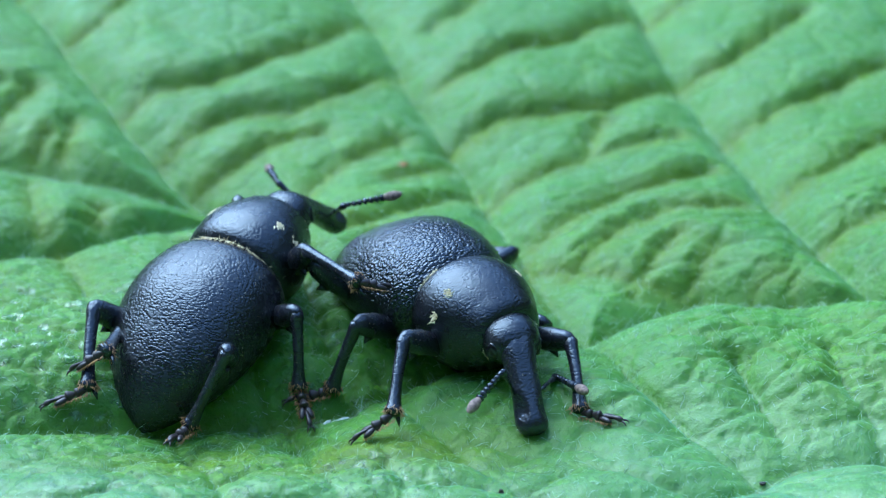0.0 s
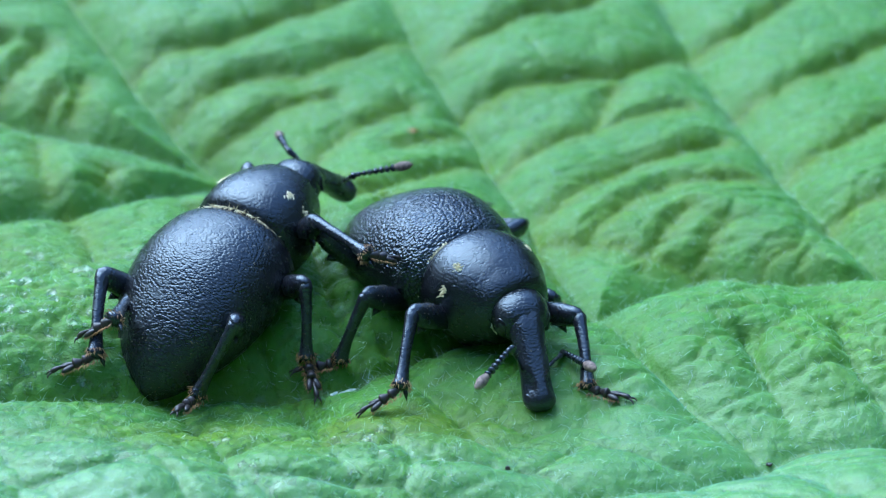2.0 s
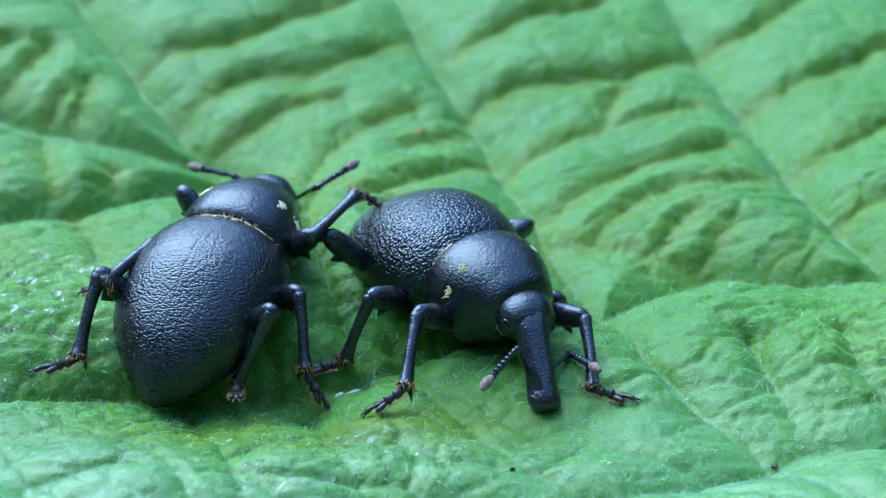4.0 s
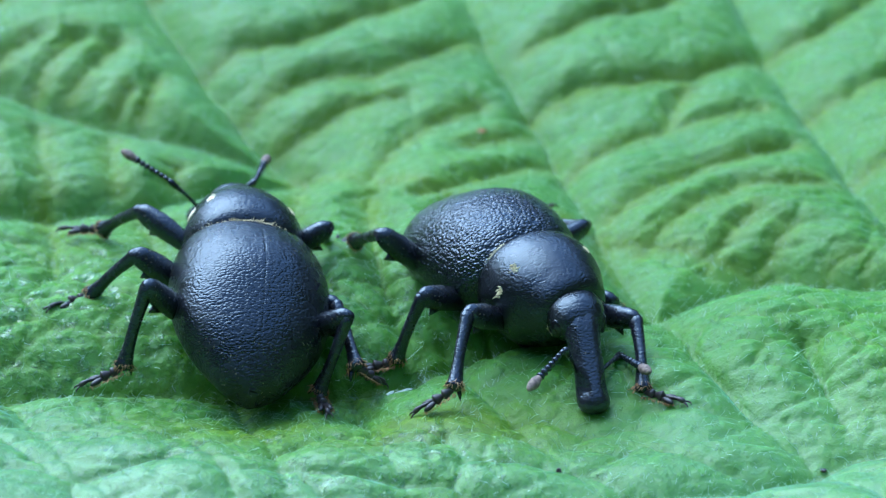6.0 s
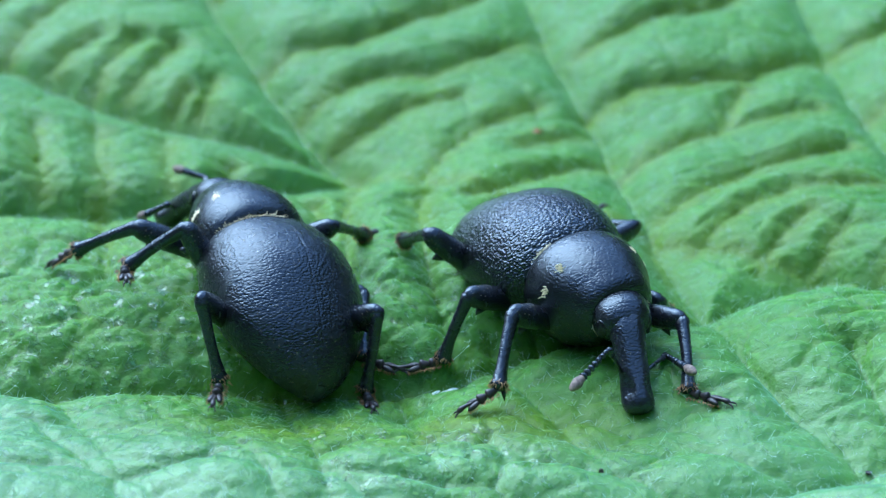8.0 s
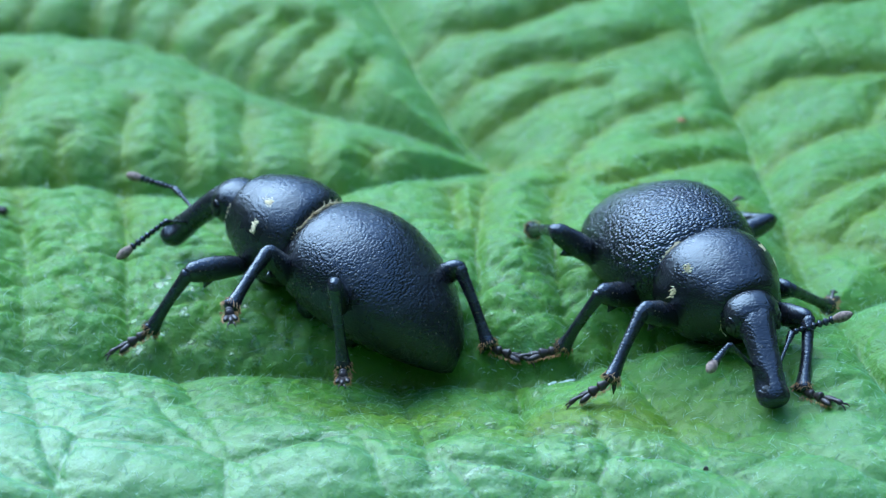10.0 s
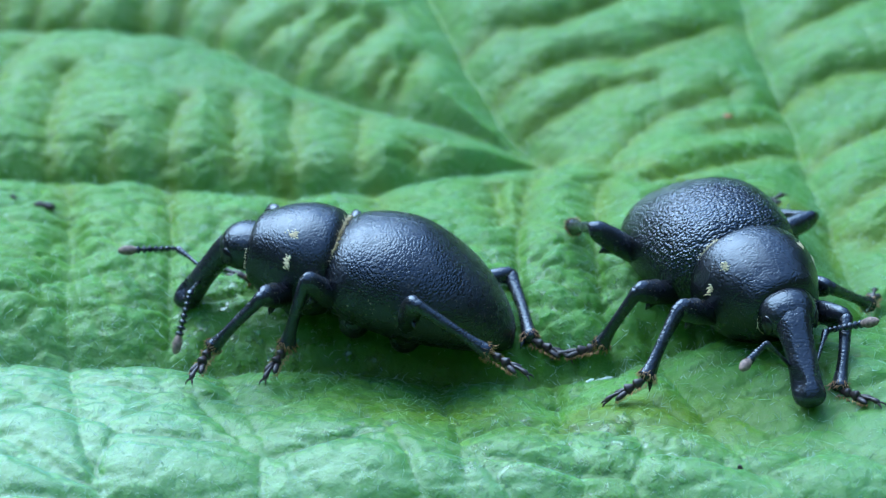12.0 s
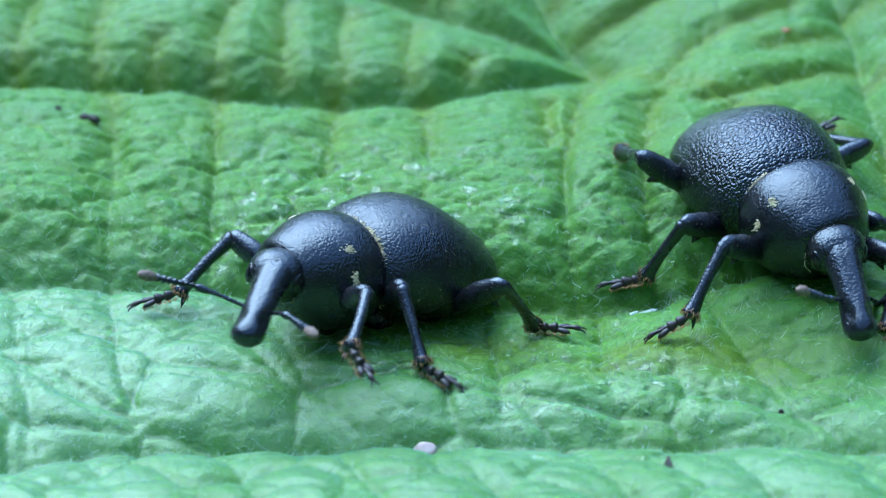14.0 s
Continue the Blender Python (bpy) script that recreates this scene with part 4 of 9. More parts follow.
def motions():
    walk(turning.root, [
        (0, pose(-0.004128, 0.006797, -0.000708, -4.26, -17.16, 53.87)),
        (2.8, pose(-0.004128, 0.006797, -0.000708, -4.26, -17.16, 53.87)),
        (3, pose(-0.004166, 0.006760, -0.000713, -4.13, -16.86, 54.28)),
        (3.25, pose(-0.004309, 0.006626, -0.000731, -3.64, -15.78, 55.84)),
        (3.5, pose(-0.004539, 0.006420, -0.000759, -2.83, -14.10, 58.40)),
        (3.75, pose(-0.004835, 0.006169, -0.000795, -1.75, -12.07, 61.75)),
        (4, pose(-0.005176, 0.005901, -0.000836, -0.46, -9.91, 65.70)),
        (4.25, pose(-0.005542, 0.005645, -0.000879, 1.01, -7.83, 70.08)),
        (4.5, pose(-0.005912, 0.005427, -0.000921, 2.59, -6.07, 74.67)),
        (4.75, pose(-0.006266, 0.005276, -0.000959, 4.23, -4.84, 79.30)),
        (5, pose(-0.006581, 0.005220, -0.000992, 5.89, -4.39, 83.76)),
        (5.25, pose(-0.006925, 0.005279, -0.001020, 8.76, -4.50, 90.58)),
        (5.5, pose(-0.007186, 0.005378, -0.001043, 11.68, -4.71, 95.62)),
        (5.75, pose(-0.007305, 0.005469, -0.001059, 13.48, -4.99, 96.32)),
        (6, pose(-0.007406, 0.005570, -0.001075, 15.12, -5.36, 96.84)),
        (6.25, pose(-0.007475, 0.005651, -0.001087, 16.32, -5.67, 97.17)),
        (6.5, pose(-0.007500, 0.005684, -0.001091, 16.79, -5.81, 97.29)),
        (7, pose(-0.007500, 0.005684, -0.001091, 16.79, -5.81, 97.29)),
        (7.25, pose(-0.007567, 0.005494, -0.001041, 16.56, -5.85, 98.30)),
        (7.5, pose(-0.007855, 0.005083, -0.000934, 16.07, -6.10, 102.45)),
        (7.75, pose(-0.008364, 0.005439, -0.000956, 16.59, -7.26, 108.70)),
        (8, pose(-0.009004, 0.005795, -0.000977, 17.74, -9.11, 116.74)),
        (8.25, pose(-0.009585, 0.005555, -0.000932, 20.44, -11.20, 125.89)),
        (8.5, pose(-0.010178, 0.005201, -0.000857, 22.52, -12.97, 135.14)),
        (8.75, pose(-0.010953, 0.005003, -0.000799, 18.04, -13.88, 144.29)),
        (9, pose(-0.011425, 0.004828, -0.000738, 13.25, -14.39, 150.08)),
        (9.25, pose(-0.011419, 0.004649, -0.000661, 12.67, -14.65, 151.45)),
        (9.5, pose(-0.011402, 0.004478, -0.000569, 12.22, -14.90, 152.48)),
        (9.75, pose(-0.011377, 0.004311, -0.000468, 11.86, -15.13, 153.25)),
        (10, pose(-0.011346, 0.004146, -0.000363, 11.56, -15.34, 153.86)),
        (10.25, pose(-0.011312, 0.003980, -0.000260, 11.31, -15.52, 154.39)),
        (10.5, pose(-0.011279, 0.003809, -0.000163, 11.07, -15.69, 154.93)),
        (10.75, pose(-0.011248, 0.003632, -0.000078, 10.83, -15.82, 155.55)),
        (11, pose(-0.011223, 0.003446, -0.000011, 10.56, -15.92, 156.34)),
        (11.25, pose(-0.011206, 0.003248, 0.000033, 10.22, -15.98, 157.39)),
        (11.5, pose(-0.011199, 0.003034, 0.000049, 9.81, -16.00, 158.79)),
        (11.75, pose(-0.011240, 0.002755, -0.000189, 8.97, -13.18, 167.67)),
        (12, pose(-0.011281, 0.002453, -0.000545, 8.37, -10.35, 177.45)),
        (12.25, pose(-0.011204, 0.002221, -0.000741, 10.71, -10.91, 179.54)),
        (12.5, pose(-0.011127, 0.001954, -0.000945, 13.05, -11.80, -178.42)),
        (12.75, pose(-0.011386, 0.001338, -0.001319, 9.60, -12.31, -171.01)),
        (13, pose(-0.011829, 0.000892, -0.001662, 4.76, -13.05, -162.58)),
        (13.25, pose(-0.012311, 0.000950, -0.001845, 2.01, -18.31, -158.80)),
        (13.5, pose(-0.012608, 0.001007, -0.001930, 0.63, -23.02, -154.60)),
        (13.75, pose(-0.012320, -0.000565, -0.001620, 0.70, -20.31, -139.76)),
        (14, pose(-0.012031, -0.002137, -0.001311, 0.76, -17.59, -127.99)),
    ])
    walk(turning.head, [
        (0, pose(0.004500, 0.000000, 0.002800, 0.00, 1.98, -2.45)),
        (2.8, pose(0.004500, 0.000000, 0.002800, 0.00, 1.98, -2.45)),
        (3, pose(0.004500, 0.000000, 0.002800, 0.00, 1.93, -1.99)),
        (3.25, pose(0.004500, 0.000000, 0.002800, 0.00, 1.76, -0.32)),
        (3.5, pose(0.004500, 0.000000, 0.002800, 0.00, 1.51, 2.25)),
        (3.75, pose(0.004500, 0.000000, 0.002800, 0.00, 1.19, 5.37)),
        (4, pose(0.004500, 0.000000, 0.002800, 0.00, 0.86, 8.71)),
        (4.25, pose(0.004500, 0.000000, 0.002800, 0.00, 0.53, 11.90)),
        (4.5, pose(0.004500, 0.000000, 0.002800, 0.00, 0.26, 14.61)),
        (4.75, pose(0.004500, 0.000000, 0.002800, 0.00, 0.07, 16.49)),
        (5, pose(0.004500, 0.000000, 0.002800, 0.00, -0.00, 17.19)),
        (7.5, pose(0.004500, 0.000000, 0.002800, 0.00, -0.00, 17.19)),
        (7.75, pose(0.004500, 0.000000, 0.002800, 0.00, 0.69, 15.94)),
        (8, pose(0.004500, 0.000000, 0.002800, 0.00, 1.70, 13.57)),
        (8.25, pose(0.004500, 0.000000, 0.002800, 0.00, 2.15, 10.42)),
        (8.5, pose(0.004500, 0.000000, 0.002800, 0.00, 2.72, 7.65)),
        (8.75, pose(0.004500, 0.000000, 0.002800, 0.00, 5.72, 6.26)),
        (9, pose(0.004500, 0.000000, 0.002800, 0.00, 8.29, 5.63)),
        (9.25, pose(0.004500, 0.000000, 0.002800, 0.00, 8.26, 5.84)),
        (9.5, pose(0.004500, 0.000000, 0.002800, 0.00, 8.17, 6.40)),
        (9.75, pose(0.004500, 0.000000, 0.002800, 0.00, 8.04, 7.23)),
        (10, pose(0.004500, 0.000000, 0.002800, 0.00, 7.89, 8.24)),
        (10.25, pose(0.004500, 0.000000, 0.002800, 0.00, 7.72, 9.34)),
        (10.5, pose(0.004500, 0.000000, 0.002800, 0.00, 7.56, 10.43)),
        (10.75, pose(0.004500, 0.000000, 0.002800, 0.00, 7.40, 11.44)),
        (11, pose(0.004500, 0.000000, 0.002800, 0.00, 7.28, 12.27)),
        (11.25, pose(0.004500, 0.000000, 0.002800, 0.00, 7.19, 12.83)),
        (11.5, pose(0.004500, 0.000000, 0.002800, 0.00, 7.16, 13.04)),
        (11.75, pose(0.004500, 0.000000, 0.002800, 0.00, 8.81, 7.18)),
        (12, pose(0.004500, 0.000000, 0.002800, 0.00, 11.52, -1.19)),
        (12.25, pose(0.004500, 0.000000, 0.002800, 0.00, 13.43, -5.36)),
        (12.5, pose(0.004500, 0.000000, 0.002800, 0.00, 15.61, -8.99)),
        (12.75, pose(0.004500, 0.000000, 0.002800, 0.00, 18.88, -13.10)),
        (13, pose(0.004500, 0.000000, 0.002800, 0.00, 23.04, -16.98)),
        (13.25, pose(0.004500, 0.000000, 0.002800, 0.00, 29.57, -20.96)),
        (13.5, pose(0.004500, 0.000000, 0.002800, 0.00, 33.89, -23.19)),
        (13.75, pose(0.004500, 0.000000, 0.002800, 0.00, 5.67, 6.11)),
        (14, pose(0.004500, 0.000000, 0.002800, 0.00, -22.56, 35.41)),
    ])
    walk(turning.scapes[0], [
        (0, pose(0.007214, 0.000434, 0.001106, 15.59, -43.49, 85.25)),
        (2.8, pose(0.007214, 0.000434, 0.001106, 15.59, -43.49, 85.25)),
        (3, pose(0.007212, 0.000456, 0.001108, 15.43, -42.87, 85.50)),
        (3.25, pose(0.007202, 0.000535, 0.001116, 14.88, -40.57, 86.30)),
        (3.5, pose(0.007183, 0.000656, 0.001128, 14.13, -36.95, 87.29)),
        (3.75, pose(0.007153, 0.000802, 0.001143, 13.38, -32.44, 88.15)),
        (4, pose(0.007111, 0.000956, 0.001159, 12.74, -27.58, 88.70)),
        (4.25, pose(0.007063, 0.001102, 0.001174, 12.27, -22.94, 88.92)),
        (4.5, pose(0.007015, 0.001224, 0.001188, 11.96, -19.06, 88.91)),
        (4.75, pose(0.006979, 0.001307, 0.001197, 11.79, -16.43, 88.80)),
        (5, pose(0.006965, 0.001338, 0.001200, 11.73, -15.47, 88.75)),
        (5.25, pose(0.006965, 0.001338, 0.001200, 12.44, -24.47, 84.22)),
        (5.5, pose(0.006965, 0.001338, 0.001200, 13.58, -33.51, 78.92)),
        (5.75, pose(0.006965, 0.001338, 0.001200, 13.63, -33.73, 80.68)),
        (6, pose(0.006965, 0.001338, 0.001200, 13.66, -33.94, 84.59)),
        (6.25, pose(0.006965, 0.001338, 0.001200, 13.60, -33.99, 88.52)),
        (6.5, pose(0.006965, 0.001338, 0.001200, 13.55, -33.97, 90.31)),
        (7, pose(0.006965, 0.001338, 0.001200, 13.55, -33.97, 90.31)),
        (7.25, pose(0.006965, 0.001338, 0.001200, 13.37, -32.92, 90.95)),
        (7.5, pose(0.006965, 0.001338, 0.001200, 12.84, -29.77, 94.23)),
        (7.75, pose(0.006974, 0.001279, 0.001167, 11.01, -29.90, 117.39)),
        (8, pose(0.006997, 0.001169, 0.001119, 8.04, -27.49, 137.59)),
        (8.25, pose(0.007044, 0.001027, 0.001098, 11.36, -36.24, 119.68)),
        (8.5, pose(0.007074, 0.000900, 0.001071, 14.59, -41.97, 97.64)),
        (8.75, pose(0.007001, 0.000828, 0.000934, 12.16, -26.05, 100.10)),
        (9, pose(0.006925, 0.000792, 0.000820, 11.16, -10.11, 102.07)),
        (9.25, pose(0.006923, 0.000801, 0.000822, 11.21, -10.73, 101.24)),
        (9.5, pose(0.006918, 0.000825, 0.000825, 11.36, -12.44, 98.93)),
        (9.75, pose(0.006910, 0.000860, 0.000831, 11.59, -15.01, 95.34)),
        (10, pose(0.006900, 0.000903, 0.000838, 11.87, -18.14, 90.70)),
        (10.25, pose(0.006888, 0.000950, 0.000845, 12.17, -21.48, 85.33)),
        (10.5, pose(0.006875, 0.000996, 0.000852, 12.41, -24.65, 79.70)),
        (10.75, pose(0.006862, 0.001039, 0.000859, 12.57, -27.33, 74.35)),
        (11, pose(0.006851, 0.001074, 0.000865, 12.63, -29.34, 69.87)),
        (11.25, pose(0.006843, 0.001098, 0.000868, 12.63, -30.64, 66.76)),
        (11.5, pose(0.006840, 0.001106, 0.000870, 12.63, -31.20, 65.50)),
        (11.75, pose(0.006884, 0.000855, 0.000798, 11.84, -18.90, 77.92)),
        (12, pose(0.006886, 0.000501, 0.000683, 11.36, -6.55, 92.57)),
        (12.25, pose(0.006844, 0.000332, 0.000605, 11.22, -13.66, 102.96)),
        (12.5, pose(0.006777, 0.000197, 0.000519, 11.21, -20.89, 108.52)),
        (12.75, pose(0.006655, 0.000063, 0.000396, 11.12, -13.41, 104.62)),
        (13, pose(0.006482, -0.000030, 0.000251, 11.18, -6.77, 99.87)),
        (13.25, pose(0.006193, -0.000059, 0.000051, 11.73, -21.02, 100.56)),
        (13.5, pose(0.005995, -0.000042, -0.000062, 13.74, -40.54, 104.39)),
        (13.75, pose(0.007005, 0.000821, 0.000936, 12.99, -35.12, 103.11)),
        (14, pose(0.006751, 0.002276, 0.002378, 11.57, -21.29, 67.72)),
    ])
    walk(turning.whips[0], [
        (0, pose(0.007340, 0.001953, 0.002551, 8.61, 15.94, 49.03)),
        (2.8, pose(0.007340, 0.001953, 0.002551, 8.61, 15.94, 49.03)),
        (3, pose(0.007333, 0.001990, 0.002537, 8.74, 15.79, 50.03)),
        (3.25, pose(0.007306, 0.002127, 0.002482, 9.21, 15.12, 53.84)),
        (3.5, pose(0.007263, 0.002332, 0.002391, 9.88, 13.70, 60.12)),
        (3.75, pose(0.007210, 0.002573, 0.002270, 10.57, 11.34, 68.24)),
        (4, pose(0.007153, 0.002817, 0.002131, 11.07, 8.20, 77.12)),
        (4.25, pose(0.007099, 0.003036, 0.001993, 11.30, 4.92, 85.34)),
        (4.5, pose(0.007053, 0.003208, 0.001873, 11.32, 2.19, 91.76)),
        (4.75, pose(0.007021, 0.003321, 0.001791, 11.26, 0.44, 95.82)),
        (5, pose(0.007009, 0.003362, 0.001760, 11.22, -0.17, 97.24)),
        (5.25, pose(0.007157, 0.003240, 0.002070, 11.45, -9.05, 86.33)),
        (5.5, pose(0.007301, 0.003056, 0.002359, 11.55, -18.04, 72.25)),
        (5.75, pose(0.007247, 0.003062, 0.002366, 10.97, -15.19, 66.19)),
        (6, pose(0.007129, 0.003073, 0.002373, 10.05, -8.40, 59.68)),
        (6.25, pose(0.007009, 0.003079, 0.002374, 9.31, -1.61, 54.72)),
        (6.5, pose(0.006955, 0.003080, 0.002373, 9.03, 1.36, 52.80)),
        (7, pose(0.006955, 0.003080, 0.002373, 9.03, 1.36, 52.80)),
        (7.25, pose(0.006935, 0.003101, 0.002341, 9.78, 0.84, 59.70)),
        (7.5, pose(0.006830, 0.003156, 0.002243, 10.90, -0.29, 74.29)),
        (7.75, pose(0.006137, 0.002895, 0.002214, 8.21, 29.01, 43.01)),
        (8, pose(0.005621, 0.002425, 0.002089, 1.10, 46.13, 4.59)),
        (8.25, pose(0.006205, 0.002499, 0.002339, 4.42, 21.45, 22.72)),
        (8.5, pose(0.006866, 0.002448, 0.002475, 7.55, -7.60, 40.02)),
        (8.75, pose(0.006671, 0.002685, 0.001856, 9.92, 27.78, 55.09)),
        (9, pose(0.006492, 0.002813, 0.001189, 19.63, 57.12, 84.72)),
        (9.25, pose(0.006521, 0.002824, 0.001213, 18.79, 55.71, 83.03)),
        (9.5, pose(0.006599, 0.002851, 0.001278, 17.20, 53.08, 78.42)),
        (9.75, pose(0.006721, 0.002880, 0.001375, 15.13, 48.85, 72.15)),
        (10, pose(0.006875, 0.002899, 0.001491, 12.96, 42.71, 65.53)),
        (10.25, pose(0.007047, 0.002898, 0.001614, 11.11, 34.85, 59.58)),
        (10.5, pose(0.007216, 0.002874, 0.001728, 9.77, 26.12, 54.78)),
        (10.75, pose(0.007365, 0.002836, 0.001823, 8.94, 17.87, 51.17)),
        (11, pose(0.007481, 0.002793, 0.001894, 8.48, 11.28, 48.65)),
        (11.25, pose(0.007556, 0.002758, 0.001939, 8.27, 7.07, 47.16)),
        (11.5, pose(0.007585, 0.002741, 0.001958, 8.21, 5.66, 46.73)),
        (11.75, pose(0.007300, 0.002798, 0.001478, 10.54, 36.53, 54.31)),
        (12, pose(0.006793, 0.002585, 0.000923, 22.33, 61.21, 88.33)),
        (12.25, pose(0.006387, 0.002321, 0.001101, 11.94, 22.20, 107.27)),
        (12.5, pose(0.006154, 0.002057, 0.001268, 10.93, -17.49, 109.78)),
        (12.75, pose(0.006139, 0.002040, 0.000883, 11.26, -0.40, 95.50)),
        (13, pose(0.006124, 0.002024, 0.000499, 11.56, 16.71, 81.38)),
        (13.25, pose(0.005834, 0.001868, 0.000805, 11.19, 0.91, 81.83)),
        (13.5, pose(0.005598, 0.001504, 0.001303, 12.06, -20.17, 84.26)),
        (13.75, pose(0.006616, 0.002494, 0.002144, 11.85, -17.83, 81.84)),
        (14, pose(0.007493, 0.004086, 0.003140, 11.07, -7.17, 74.55)),
    ])
    walk(turning.scapes[1], [
        (0, pose(0.007167, -0.000665, 0.001106, -13.75, -40.72, -104.66)),
        (2.8, pose(0.007167, -0.000665, 0.001106, -13.75, -40.72, -104.66)),
        (3, pose(0.007174, -0.000643, 0.001108, -13.74, -40.64, -104.54)),
        (3.25, pose(0.007196, -0.000565, 0.001116, -13.75, -40.37, -104.01)),
        (3.5, pose(0.007227, -0.000443, 0.001128, -13.79, -40.08, -102.95)),
        (3.75, pose(0.007256, -0.000293, 0.001143, -13.91, -39.91, -101.26)),
        (4, pose(0.007278, -0.000131, 0.001159, -14.11, -39.98, -98.88)),
        (4.25, pose(0.007290, 0.000026, 0.001174, -14.41, -40.41, -95.85)),
        (4.5, pose(0.007293, 0.000159, 0.001188, -14.81, -41.35, -92.21)),
        (4.75, pose(0.007291, 0.000252, 0.001197, -15.36, -42.94, -88.02)),
        (5, pose(0.007290, 0.000287, 0.001200, -16.16, -45.39, -83.23)),
        (5.25, pose(0.007290, 0.000287, 0.001200, -17.45, -49.38, -71.12)),
        (5.5, pose(0.007290, 0.000287, 0.001200, -17.54, -51.02, -61.07)),
        (5.75, pose(0.007290, 0.000287, 0.001200, -17.26, -50.01, -62.81)),
        (6, pose(0.007290, 0.000287, 0.001200, -16.62, -47.70, -66.37)),
        (6.25, pose(0.007290, 0.000287, 0.001200, -16.01, -45.33, -69.58)),
        (6.5, pose(0.007290, 0.000287, 0.001200, -15.74, -44.24, -70.92)),
        (7, pose(0.007290, 0.000287, 0.001200, -15.74, -44.24, -70.92)),
        (7.25, pose(0.007290, 0.000287, 0.001200, -19.46, -54.22, -80.91)),
        (7.5, pose(0.007290, 0.000287, 0.001200, -17.18, -69.21, -132.06)),
        (7.75, pose(0.007277, 0.000221, 0.001167, -17.91, -51.98, -60.39)),
        (8, pose(0.007255, 0.000099, 0.001119, -7.49, -17.98, -36.33)),
        (8.25, pose(0.007243, -0.000055, 0.001098, -6.34, -17.20, -30.16)),
        (8.5, pose(0.007220, -0.000190, 0.001071, -5.32, -16.89, -24.92)),
        (8.75, pose(0.007121, -0.000266, 0.000934, -3.84, -10.45, -18.59)),
        (9, pose(0.007033, -0.000303, 0.000820, -2.86, -4.31, -14.20)),
        (9.25, pose(0.007035, -0.000294, 0.000822, -2.91, -4.63, -14.45)),
        (9.5, pose(0.007040, -0.000268, 0.000825, -3.07, -5.49, -15.18)),
        (9.75, pose(0.007048, -0.000231, 0.000831, -3.30, -6.77, -16.27)),
        (10, pose(0.007057, -0.000185, 0.000838, -3.60, -8.31, -17.61)),
        (10.25, pose(0.007066, -0.000136, 0.000845, -3.93, -9.98, -19.10)),
        (10.5, pose(0.007074, -0.000085, 0.000852, -4.28, -11.64, -20.62)),
        (10.75, pose(0.007080, -0.000039, 0.000859, -4.61, -13.16, -22.06)),
        (11, pose(0.007084, -0.000001, 0.000865, -4.90, -14.43, -23.31)),
        (11.25, pose(0.007087, 0.000025, 0.000868, -5.13, -15.34, -24.26)),
        (11.5, pose(0.007088, 0.000035, 0.000870, -5.25, -15.78, -24.81)),
        (11.75, pose(0.007022, -0.000236, 0.000798, -6.28, -14.26, -30.69)),
        (12, pose(0.006863, -0.000599, 0.000683, -6.49, -10.63, -32.75)),
        (12.25, pose(0.006742, -0.000763, 0.000605, -2.24, -6.12, -10.95)),
        (12.5, pose(0.006605, -0.000890, 0.000519, 1.76, -0.85, 8.82)),
        (12.75, pose(0.006405, -0.001008, 0.000396, -0.00, 1.39, -0.01)),
        (13, pose(0.006161, -0.001082, 0.000251, -2.03, 3.72, -10.33)),
        (13.25, pose(0.005800, -0.001087, 0.000051, -1.84, 10.87, -9.42)),
        (13.5, pose(0.005561, -0.001053, -0.000062, -1.62, 16.24, -8.26)),
        (13.75, pose(0.007122, -0.000272, 0.000936, -4.38, -7.65, -21.72)),
        (14, pose(0.007389, 0.001379, 0.002378, -8.76, -13.57, -46.40)),
    ])
